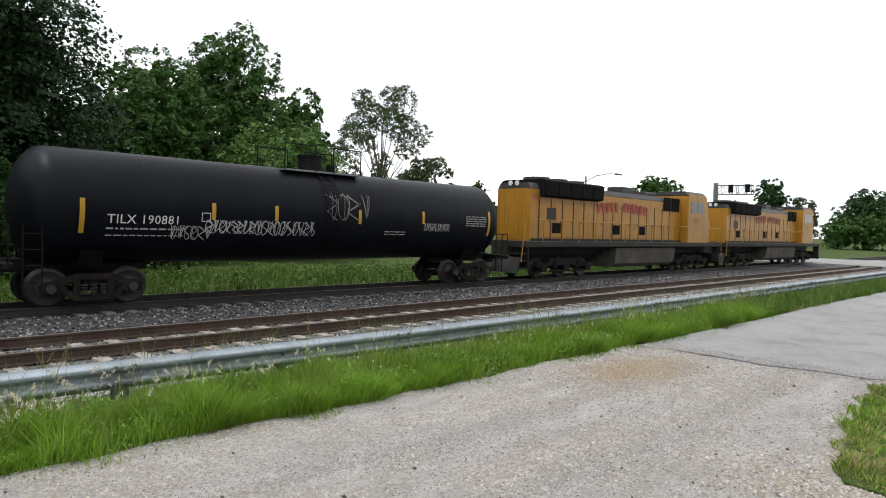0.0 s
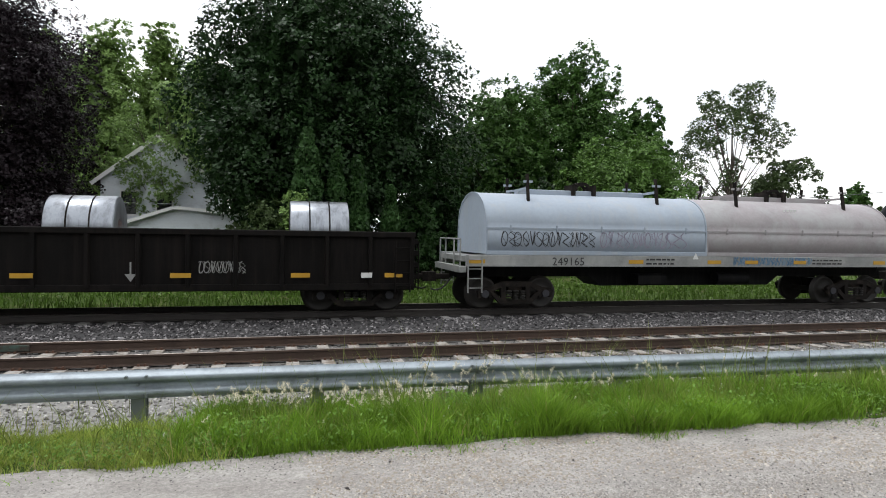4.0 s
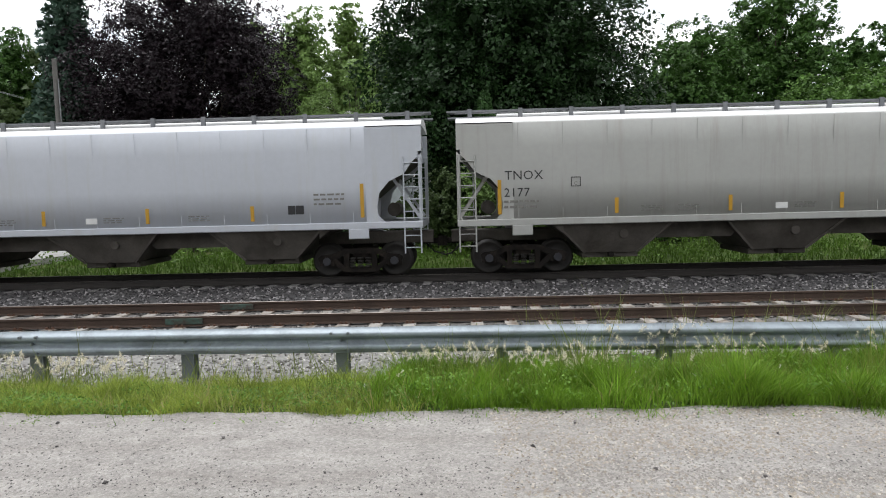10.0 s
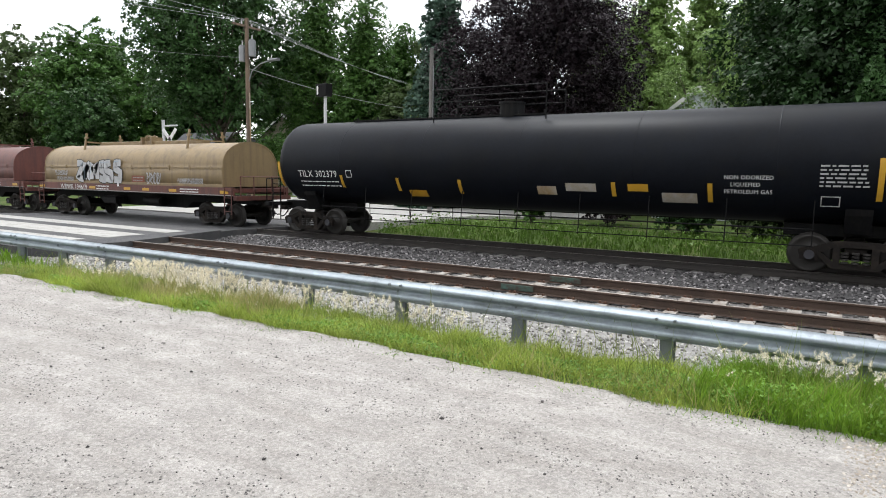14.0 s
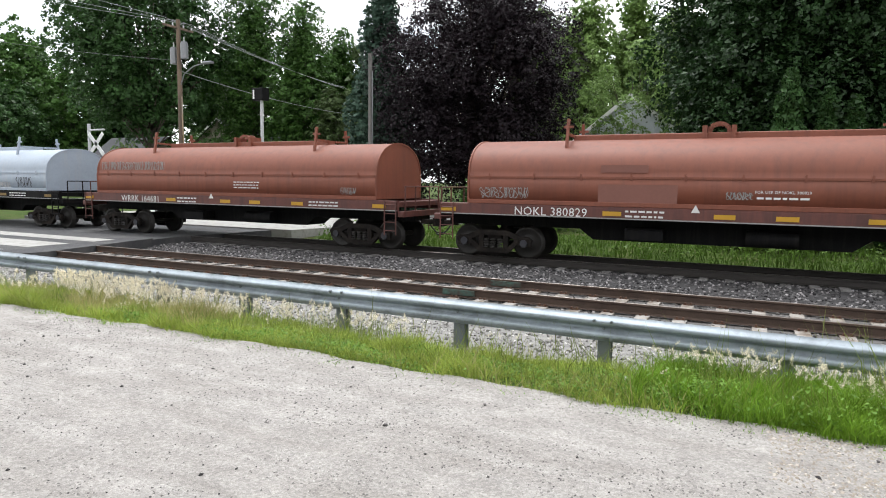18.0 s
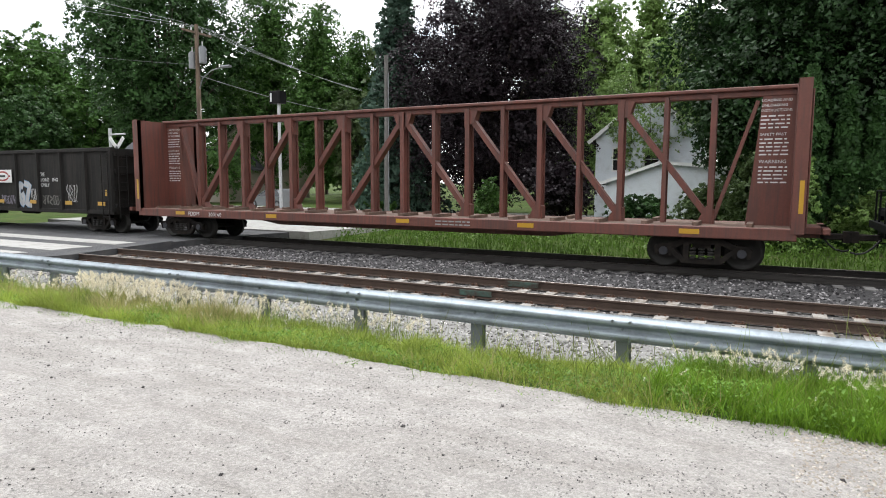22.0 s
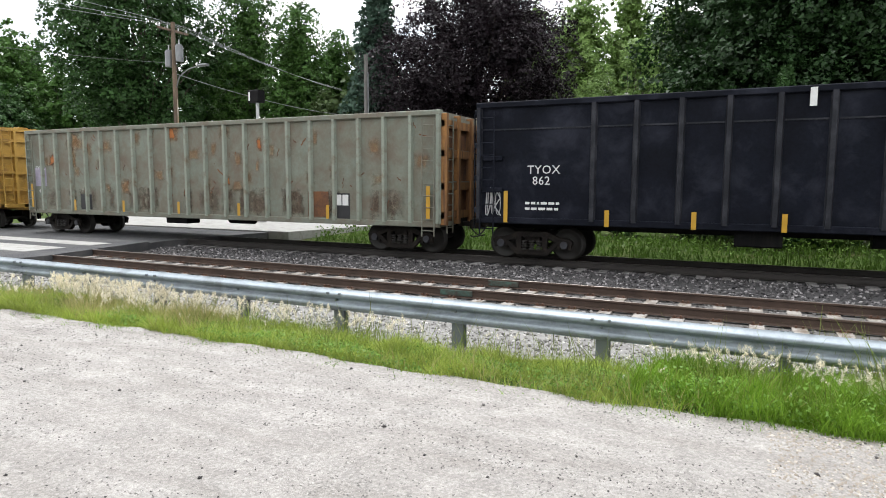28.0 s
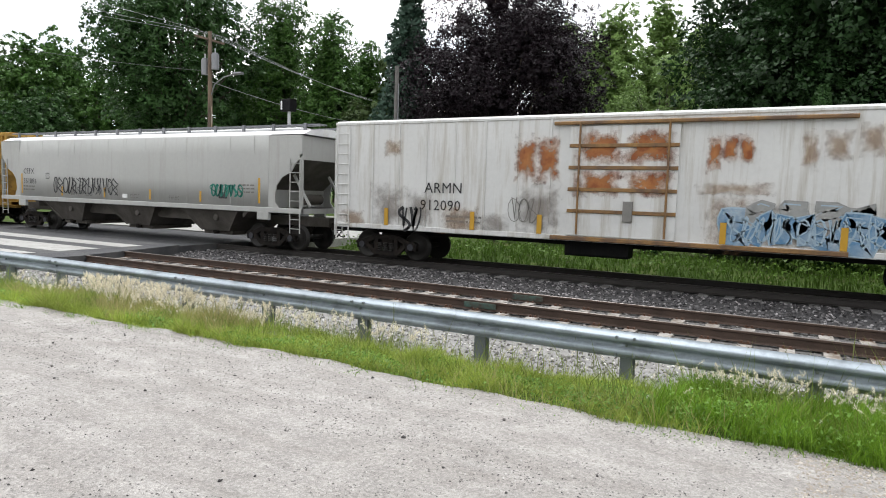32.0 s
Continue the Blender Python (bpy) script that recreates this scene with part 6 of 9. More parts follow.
def centre_beam(label, front, length, paint, mark, inkm, seed):
    car = rolling("centerbeam_car", label, "centerbeam flat car", front, length, 3.4, group="cars of the freight train")
    e = length / 2 - 1.3
    part("deck", Mesh().box(-e, e, -1.4, 1.4, 0.93, 1.02), DECK_WOOD, car)
    m = Mesh()
    for q in (-1, 1):
        m.soft(-e - 0.05, e + 0.05, q * 1.42 - 0.06, q * 1.42 + 0.06, 0.72, 1.03, 0.02)
    part("side_sill", m, SILL_RUSTY if paint == BEAM_YELLOW else paint, car)
    part("centre_sill", Mesh().along_y([(-e - 0.6, 0.75), (-e - 0.6, 1.0), (e + 0.6, 1.0), (e + 0.6, 0.75), (e - 5, 0.72), (e - 6.5, 0.5), (-e + 6.5, 0.5), (-e + 5, 0.72)][::-1], -0.35, 0.35), paint, car)
    wd = Mesh().along_y([(-0.07, 1.02), (0.07, 1.02), (0.07, 1.12), (-0.07, 1.12)], -0.55, 0.55).data("riser", DECK_WOOD)
    for k in range(18):
        for q in (-1, 1):
            part("riser", wd, DECK_WOOD, car, at=(-e + 1.0 + (2 * e - 2) * k / 17, q * 0.85, 0))
    for s in (-1, 1):
        x0, x1 = s * (e - 0.09), s * e
        b = part("end_bulkhead", Mesh().box(min(x0, x1), max(x0, x1), -1.5, 1.5, 0.95, 4.6), paint, car, "braced end bulkhead")
        part("gusset", Mesh().along_y([(s * (e - 1.15), 1.0), (s * (e - 0.85), 4.6), (x0, 4.6), (x0, 1.0)][::s], -0.08, 0.08), paint, b)
        for q in (-1, 1):
            part("corner_post", Mesh().box(min(x0, x1 + s * 0.2), max(x0, x1 + s * 0.2), q * 1.42 - 0.09, q * 1.42 + 0.09, 0.9, 4.62), paint, b)
            part("upright", Mesh().box(min(x1, x1 + s * 0.18), max(x1, x1 + s * 0.18), q * 0.5 - 0.06, q * 0.5 + 0.06, 0.95, 4.6), paint, b)
        for z in (1.7, 2.5, 3.3, 4.0, 4.5):
            part("end_rib", Mesh().box(min(x1, x1 + s * 0.16), max(x1, x1 + s * 0.16), -1.33, 1.33, z - 0.06, z + 0.06), paint, b)
        ladder(car, s * (e + 0.24), -0.95, 1.05, 4.4, paint, 0.4, 10, across='y')
        part("end_sill", Mesh().soft(min(s * e, s * (e + 0.75)), max(s * e, s * (e + 0.75)), -0.6, 0.6, 0.85, 1.05, 0.02).soft(min(s * (e + 0.6), s * (e + 0.75)), max(s * (e + 0.6), s * (e + 0.75)), -1.4, 1.4, 0.9, 1.05, 0.02), paint, car)
    tc_ = Mesh().soft(-e, e, -0.22, 0.22, 4.56, 4.66, 0.02).soft(-e, e, -0.1, 0.1, 4.4, 4.57, 0.02)
    part("top_chord", tc_, paint, car)
    n = 16
    xs = [-e + 2.04 + (2 * e - 4.08) * k / n for k in range(n + 1)]
    for s in (-1, 1):
        part("end_diagonal", Mesh().bar((s * (e - 0.98), 0, 4.3), (s * (e - 1.96), 0, 1.1), 0.2, 0.1), paint, car)
    for k, x in enumerate(xs):
        thick = 0.15 if k % 2 == 0 else 0.12
        pm = Mesh()
        for q in (-1, 1):
            pm.box(x - thick / 2, x + thick / 2, q * 0.16 - 0.03, q * 0.16 + 0.03, 1.0, 4.5)
        pm.box(x - 0.02, x + 0.02, -0.15, 0.15, 1.0, 4.5)
        part("post", pm, paint, car)
    for k in range(0, n, 2):
        if k < n // 2:
            a, b = (xs[k], 1.15), (xs[k + 2], 4.3)
        else:
            a, b = (xs[k], 4.3), (xs[k + 2], 1.15)
        dm = Mesh().bar((a[0], 0, a[1]), (b[0], 0, b[1]), 0.26, 0.16)
        hi = a if a[1] > b[1] else b
        lo = b if a[1] > b[1] else a
        sg = 1 if lo[0] > hi[0] else -1
        dm.along_y([(hi[0] - 0.12 * sg, 4.45), (hi[0] + 0.36 * sg, 4.45), (hi[0] + 0.22 * sg, 4.05), (hi[0] - 0.12 * sg, 3.9)][::-sg], -0.15, 0.15)
        dm.along_y([(lo[0] - 0.35 * sg, 1.0), (lo[0] + 0.12 * sg, 1.0), (lo[0] + 0.12 * sg, 1.4), (lo[0] - 0.1 * sg, 1.5)][::-sg], -0.15, 0.15)
        part("diagonal", dm, paint, car)
    yy = -1.49
    words(car, mark[0], 0.22, -e + 2.85, yy, 0.79, WHITE)
    words(car, mark[1], 0.22, -e + 3.95, yy, 0.79, WHITE)
    flags(car, [-e + 2.4, -e * 0.4, 0.8, e * 0.42, e - 2.4], yy, 0.82, 0.95, YELLOW, 0.5)
    bars(car, 2.0, yy, 0.9, 1.2, 2, WHITE_DULL, 0.1, h=0.04)
    # safety notices on the end panels, towards the rails' side
    for s in (-1, 1):
        x = -e + 0.16 if s < 0 else e - 0.9
        for k, tx in enumerate(("LOADING AND", "UNLOADING", "INSTRUCTIONS")):
            words(car, tx, 0.1, x, -0.086, 4.26 - 0.13 * k, inkm, name="notice")
        bars(car, x, -0.082, 3.87, 0.68, 4, inkm, 0.1, seed, 0.035, "notice")
        words(car, "SAFETY FIRST", 0.1, x, -0.086, 3.38, inkm, name="notice")
        bars(car, x, -0.082, 3.27, 0.68, 5, inkm, 0.1, seed + 1, 0.035, "notice")
        words(car, "WARNING", 0.13, x, -0.086, 2.66, inkm, name="notice")
        bars(car, x, -0.082, 2.54, 0.68, 5, inkm, 0.1, seed + 2, 0.035, "notice")
    flags(car, [-e - 0.02, e + 0.1], -1.51, 1.4, 2.2, YELLOW, 0.1)
    return car


cb = centre_beam("oxide red empty centerbeam flat car", F_CB, 26.34, BEAM_RED, ("FDDM", "200160"), WHITE, 3)
cy = centre_beam("yellow empty centerbeam flat car with rusty sills", F_CY, 26.13, BEAM_YELLOW, ("TTZX", "862515"), INK, 4)
cy2 = centre_beam("yellow empty centerbeam flat car at the rear", F_Y2, 26.13, BEAM_YELLOW, ("TTZX", "86"), INK, 5)

tg, et, yt = gondola("brownish black high gondola car with graffiti and a white sign", F_TG, 18.93, 0.72, 3.52, TIE_BLACK, 11, posts=0.09)
yt2 = yt - 0.012
words(tg, "CTYOX", 0.3, -7.0, yt2, 1.95, WHITE)
words(tg, "709", 0.3, -6.35, yt2, 1.62, WHITE)
scrawl(tg, -6.7, yt2, 0.95, 0.6, 0.6, TAG_WHITE, 0.025, 70)
scrawl(tg, -7.0, yt2 - 0.004, 1.6, 0.6, 0.65, TAG_BLUE, 0.04, 76)
part("rust_panel", Mesh().box(0, 0.55, -0.003, 0, 0, 2.3), RUST, tg, "rusty orange end panel", at=(-et + 0.2, yt2, 1.0))
pl = part("sign_panel", Mesh().box(0, 1.5, -0.006, 0, 0, 0.6), WHITE, tg, "white sign with a red emblem", at=(0.0, yt - 0.13, 2.04))
em = Mesh()
ribbon(em, [(0.75 + 0.5 * math.cos(a), 0.3 + 0.2 * math.sin(a)) for a in np.linspace(0, 6.2832, 25)], 0.08, -0.011)
part("emblem", em, REDPAINT, pl)
part("emblem_bar", Mesh().box(0.1, 0.28, -0.012, -0.008, 0.26, 0.34), REDPAINT, pl)
part("emblem_bar", Mesh().box(1.22, 1.4, -0.012, -0.008, 0.26, 0.34), REDPAINT, pl)
part("emblem_bar", Mesh().box(0.52, 0.98, -0.012, -0.008, 0.25, 0.35), INK, pl)
for k, tx in enumerate(("TIE", "LOAD   ING", "ONLY")):
    words(tg, tx, 0.235, 3.58, yt2, 2.34 - 0.24 * k, WHITE)
piece(tg, -2.75, yt2, 0.92, 1.5, 0.85, TAG_LILAC, TAG_BLUE, 71, 3)
piece(tg, -3.3, yt2 - 0.006, 0.95, 0.55, 1.15, RUST_PALE, TAG_WHITE, 77, 1)
scrawl(tg, -3.9, yt2 - 0.006, 1.75, 1.0, 0.4, TAG_WHITE, 0.03, 84)
piece(tg, 1.75, yt2, 0.92, 1.15, 1.2, TAG_WHITE, TAG_BLUE, 72, 2)
scrawl(tg, -0.7, yt2, 1.44, 0.5, 0.45, TAG_WHITE, 0.035, 73)
scrawl(tg, 0.3, yt2, 1.0, 1.2, 0.45, TAG_LILAC, 0.03, 74)
scrawl(tg, 2.7, yt2, 1.2, 0.5, 0.6, TAG_WHITE, 0.03, 78)
scrawl(tg, 5.47, yt2, 1.15, 0.75, 0.85, TAG_WHITE, 0.035, 75)
scrawl(tg, 3.7, yt2, 1.0, 1.2, 0.5, GREYINK, 0.03, 79)
flags(tg, [-4.9, 0.44, 3.04, 5.7, 8.0], yt - 0.1, 1.08, 1.24, YELLOW, 0.5)
flags(tg, [8.38], yt - 0.13, 1.5, 1.75, YELLOW, 0.12)

for n_, (fr, le, num) in enumerate(((F_B1, 19.56, "893"), (F_B2, 19.42, "878"), (F_B3, 19.47, "862"))):
    g, e_, yy = gondola("tall scuffed blue-black scrap gondola car", fr, le, 0.95, 4.4, SCRAP_BLACK, 17, posts=0.09, plain=2.45, rib_paint=RIB_WORN, skip=(14, 15), more=(7.1, 7.75))
    y2 = yy - 0.012
    words(g, "TYOX", 0.34, -7.45, y2, 2.37, WHITE)
    words(g, num, 0.34, -7.3, y2, 2.06, WHITE)
    bars(g, -7.5, y2, 1.5, 1.0, 2, WHITE, 0.16, h=0.07)
    flags(g, [-8.05, 7.15], yy - 0.13, 0.97, 1.88, YELLOW, 0.12)
    flags(g, [-5.15, -2.95, -0.9, 2.2, 4.4], yy - 0.13, 0.93, 1.38, YELLOW, 0.12)
    flags(g, [-0.45], yy - 0.13, 3.93, 4.36, WHITE, 0.15)
    part("data_panel", Mesh().box(0, 0.5, -0.004, 0, 0, 0.03).box(0, 0.5, -0.004, 0, 0.37, 0.4).box(0, 0.03, -0.004, 0, 0.03, 0.37).box(0.47, 0.5, -0.004, 0, 0.03, 0.37).box(0.06, 0.44, -0.004, 0, 0.1, 0.16).box(0.06, 0.44, -0.004, 0, 0.22, 0.28), WHITE, g, "white framed data panel", at=(4.7, y2, 1.2))
    part("upper_seam", Mesh().box(-e_, e_, -1.52, -1.5, 3.62, 3.66), RIB_WORN, g)
    for z in (1.9, 2.82):
        part("stiffener", Mesh().soft(5.55, 7.0, -1.56, -1.5, z - 0.07, z + 0.07, 0.02), SCRAP_BLACK, g)
        part("stiffener", Mesh().soft(-e_ + 0.2, -8.2, -1.56, -1.5, z - 0.07, z + 0.07, 0.02), SCRAP_BLACK, g)
    if num == "862":
        scrawl(g, -8.75, y2, 1.1, 0.5, 0.9, TAG_WHITE, 0.035, 80)
    if num == "878":
        scrawl(g, 6.0, y2, 3.83, 1.4, 0.45, TAG_WHITE, 0.05, 85)
        scrawl(g, 8.0, y2, 1.2, 0.7, 0.6, TAG_WHITE, 0.035, 86)
        scrawl(g, 6.5, y2, 2.1, 0.8, 0.4, TAG_BLUE, 0.05, 87)
        scrawl(g, 6.5, y2, 1.0, 0.7, 0.5, TAG_BLUE, 0.03, 88)
    bars(g, 1.2, y2, 1.15, 0.7, 1, WHITE_DULL)

gn, eg, yg = gondola("rusty sage green high gondola car", F_GN, 21.70, 0.75, 4.28, GREEN_OLD, 22, posts=0.08, rib_paint=GREEN_RIB)
words(gn, "TYOX", 0.22, -9.6, yg - 0.012, 2.6, WHITE)
words(gn, "411", 0.22, -9.45, yg - 0.012, 1.62, WHITE)
part("repaint_patch", Mesh().box(0, 0.75, -0.004, 0, 0, 0.8), TAG_LILAC, gn, "pale repainted patch", at=(-9.65, yg - 0.006, 1.9))
flags(gn, [-9.75, 9.74], yg - 0.13, 1.0, 2.0, YELLOW, 0.13)
flags(gn, [-6.9, -3.93, -0.88, 2.11, 5.99], yg - 0.13, 0.9, 1.35, YELLOW, 0.12)
part("patch", Mesh().box(0, 0.7, -0.004, 0, 0, 0.62), INK, gn, at=(-6.69, yg - 0.008, 0.95))
part("patch", Mesh().box(0, 0.85, -0.004, 0, 0, 0.85), RUST, gn, at=(5.1, yg - 0.008, 0.95))
part("data_panel", Mesh().box(0, 0.6, -0.004, 0, 0, 0.9), INK, gn, at=(6.2, yg - 0.008, 0.85))
part("data_frame", Mesh().box(0.06, 0.27, -0.008, -0.004, 0.5, 0.85).box(0.31, 0.54, -0.008, -0.004, 0.5, 0.85), WHITE, gn, at=(6.2, yg - 0.008, 0.85))
gr_ = random.Random(5)
for k in range(45):
    x, z = gr_.uniform(-9.6, 9.7), 1.2 + 2.7 * gr_.random()
    l, a = gr_.uniform(0.06, 0.35), gr_.choice((0.9, 2.2, 1.2, 2.6)) + gr_.uniform(-0.3, 0.3)
    m = Mesh()
    ribbon(m, [(x + l * u * math.cos(a) + 0.02 * math.sin(9 * u), z + l * u * math.sin(a)) for u in np.linspace(0, 1, 5)], gr_.uniform(0.015, 0.05), yg - 0.006)
    part("rust_scrape", m, RUST, gn)
for k in range(84):
    x, w = gr_.uniform(-9.8, 9.2), gr_.uniform(0.2, 0.75)
    low = k % 2
    part("rust_stain", Mesh().add([(x, yg - 0.003 - 0.00003 * k, q) for x, q in ((x, 0.9 if low else 1.5 + 0.026 * k), (x + w, 0.9 if low else 1.5 + 0.026 * k), (x + w, 1.9 if low else 1.9 + 0.029 * k), (x, 1.9 if low else 1.9 + 0.029 * k))], [(0, 1, 2, 3)]), GRIME if low else (RUST_SOFT if k % 16 == 0 else RUST_FAINT), gn)
for z in (1.1, 2.0, 3.0, 3.9):
    part("rust_rib", Mesh().soft(eg, eg + 0.13, -1.49, 1.49, z - 0.12, z + 0.12, 0.02), RUST_END, gn)
for y in (-1.42, -0.5, 0.5, 1.42):
    part("end_post", Mesh().soft(eg, eg + 0.2, y - 0.07, y + 0.07, 0.8, 4.2, 0.02), RUST_END, gn)
part("rust_end", Mesh().box(eg - 0.02, eg + 0.006, -1.4, 1.4, 0.9, 4.1), RUST, gn, "rusted end wall")

# refrigerator car
rf = rolling("refrigerator_car", "grimy white refrigerator car with rust and blue graffiti", "boxcar", F_RF, 21.52, 3.0, group="cars of the freight train")
er = 21.52 / 2 - 1.15
body = [(1.55, 0.98), (1.55, 4.35), (1.45, 4.45), (0.0, 4.58), (-1.45, 4.45), (-1.55, 4.35), (-1.55, 0.98)]
part("body", Mesh().along_x(body, -er, er), REEFER, rf, "grimy white insulated body")
cv = Mesh()
for s in (-1, 1):
    for k in range(12):
        z = 1.25 + 0.26 * k
        cv.along_y([(s * er, z - 0.09), (s * (er + 0.07), z - 0.03), (s * (er + 0.07), z + 0.03), (s * er, z + 0.09)][::-s], -1.5, 1.5)
part("end_corrugation", cv, REEFER, rf)
rib_m = Mesh().box(-0.03, 0.03, -0.025, 0.025, 1.0, 4.32).data("side_rib", REEFER)
for k in range(19):
    x = -er + 0.5 + (2 * er - 1.0) * k / 18
    if not (-1.7 < x < 5.2):
        for q in (-1, 1):
            part("side_rib", rib_m, REEFER, rf, at=(x, q * 1.55, 0))
tp = Mesh()
for q in (-1, 1):
    tp.soft(-er, er, q * 1.53 - 0.05, q * 1.53 + 0.05, 4.3, 4.4, 0.02)
    tp.soft(-er, er, q * 1.53 - 0.06, q * 1.53 + 0.06, 0.9, 1.06, 0.02)
part("sill", tp, REEFER, rf)
yr = -1.56
dr = part("plug_door", Mesh().soft(-1.45, 1.45, yr - 0.06, yr + 0.02, 1.05, 4.1, 0.02), REEFER, rf, "insulated plug door streaked with rust")
bars_ = Mesh()
for z in (1.75, 2.35, 2.95, 3.55):
    bars_.soft(-1.45, 1.45, yr - 0.1, yr - 0.055, z - 0.05, z + 0.05, 0.01)
for x in (-1.15, 1.2):
    bars_.rod((x, yr - 0.13, 1.1), (x, yr - 0.13, 4.2), 0.03, 8)
bars_.soft(-1.9, 5.3, yr - 0.14, yr - 0.02, 4.12, 4.22, 0.02).soft(-1.9, 5.3, yr - 0.14, yr - 0.02, 0.92, 1.04, 0.02)
part("door_gear", bars_, SILL_RUSTY, dr, "rusty door bars and rails")
part("handle", Mesh().box(0.1, 0.35, yr - 0.14, yr - 0.06, 1.5, 2.05), GREYINK, dr)
def stain(owner, x, z, w, h, mat, y):
    """A patch of rust or grime lying on a side."""
    part("rust_stain", Mesh().add([(x - 0.12 * w, y, z - 0.12 * h), (x + 1.12 * w, y, z - 0.12 * h), (x + 1.12 * w, y, z + 1.12 * h), (x - 0.12 * w, y, z + 1.12 * h)], [(0, 1, 2, 3)]), mat, owner)


for z in (3.08, 2.2):
    stain(dr, -1.2, z, 1.15, 0.82 if z > 3 else 0.66, RUST_SOFT, yr - 0.064)
    stain(dr, 0.1, z + 0.02, 1.2, 0.8 if z > 3 else 0.6, RUST_SOFT, yr - 0.064)
stain(rf, -3.04, 2.6, 0.62, 1.2, RUST_SOFT, yr - 0.027)
stain(rf, -2.36, 2.6, 0.62, 1.15, RUST_SOFT, yr - 0.027)
for x, w in ((2.13, 0.32), (2.5, 0.32), (2.87, 0.32)):
    stain(rf, x, 2.9 + 0.2 * (x > 2.4), w, 0.85 - 0.2 * (x > 2.4), RUST_SOFT, yr - 0.027)
for x, z, w, h in ((4.2, 2.9, 0.35, 0.9), (4.7, 3.2, 0.5, 0.6), (5.4, 3.3, 0.5, 0.7), (-7.6, 3.3, 0.6, 0.5), (2.0, 2.3, 1.6, 0.3)):
    stain(rf, x, z, w, h, RUST_FAINT, yr - 0.028)
for k in range(15):
    gx = -er + 0.3 + 1.28 * k
    if not -1.7 < gx + 0.5 < 1.6:
        stain(rf, gx, 0.95 + 0.1 * (k % 3), 0.9 + 0.3 * (k % 2), 0.5 + 0.25 * ((k * 7) % 4), GRIME if k % 3 else RUST_FAINT, yr - 0.0265)
words(rf, "ARMN", 0.46, -6.1, yr - 0.024, 2.14, INK)
words(rf, "912090", 0.46, -6.25, yr - 0.024, 1.6, INK)
bars(rf, -5.3, yr - 0.024, 1.4, 1.2, 2, GREYINK, 0.15, h=0.06)
bp_ = part("blue_panel", Mesh().box(0, 1.9, -0.006, 0, 0, 1.7), BLUE, rf, "blue advertising panel with white bars", at=(6.0, yr - 0.034, 1.9))
wb = Mesh()
for z, w, h in ((1.38, 1.55, 0.1), (0.78, 1.6, 0.26), (0.36, 1.6, 0.26)):
    n = 7
    for k in range(n):
        wb.box(0.14 + w * k / n, 0.14 + w * (k + 0.28) / n, -0.011, -0.007, z, z + h).box(0.14 + w * (k + 0.28) / n, 0.14 + w * (k + 0.72) / n, -0.011, -0.007, z + h * 0.4 * (k % 3), z + h * (0.2 + 0.4 * (k % 3)))
part("white_bars", wb, WHITE, bp_)
piece(rf, 2.5, yr - 0.03, 0.95, 4.1, 1.0, TAG_BLUE, TAG_PALE, 91, 6)
piece(rf, 3.0, yr - 0.028, 1.6, 3.0, 0.55, SILVER_OLD, WHITE_DULL, 92, 4)
scrawl(rf, 2.7, yr - 0.04, 1.1, 3.6, 0.7, TAG_PALE, 0.05, 96)
scrawl(rf, -7.1, yr - 0.03, 0.85, 0.9, 0.85, INK, 0.1, 93, count=2)
scrawl(rf, -3.2, yr - 0.03, 1.3, 0.9, 0.8, GREYINK, 0.03, 94)
scrawl(rf, 8.3, yr - 0.03, 2.75, 0.8, 0.3, INK, 0.035, 95)
scrawl(rf, 7.0, yr - 0.03, 1.5, 0.7, 0.3, GREYINK, 0.025, 97)
flags(rf, [-7.5, -4.4, -2.26, 2.6, 5.2, 8.75], yr - 0.045, 1.05, 1.6, YELLOW, 0.15)
for s in (-1, 1):
    ladder(rf, s * (er - 0.35), -1.62, 0.5, 2.6 if s > 0 else 4.2, REEFER, 0.5)
    ladder(rf, s * (er + 0.12), -1.2, 0.6, 4.0, REEFER, 0.42, across='y')
part("brake_gear", Mesh().rod((er + 0.2, 0.4, 2.0), (er + 0.28, 0.4, 2.0), 0.28, 14).soft(er + 0.05, er + 0.3, 0.7, 1.2, 1.5, 2.3, 0.03), IRON, rf)
part("centre_sill", Mesh().box(-er - 0.7, er + 0.7, -0.4, 0.4, 0.7, 0.98).soft(-1.6, 0.2, -1.2, -0.5, 0.45, 0.9, 0.06), CAR_BLACK, rf)


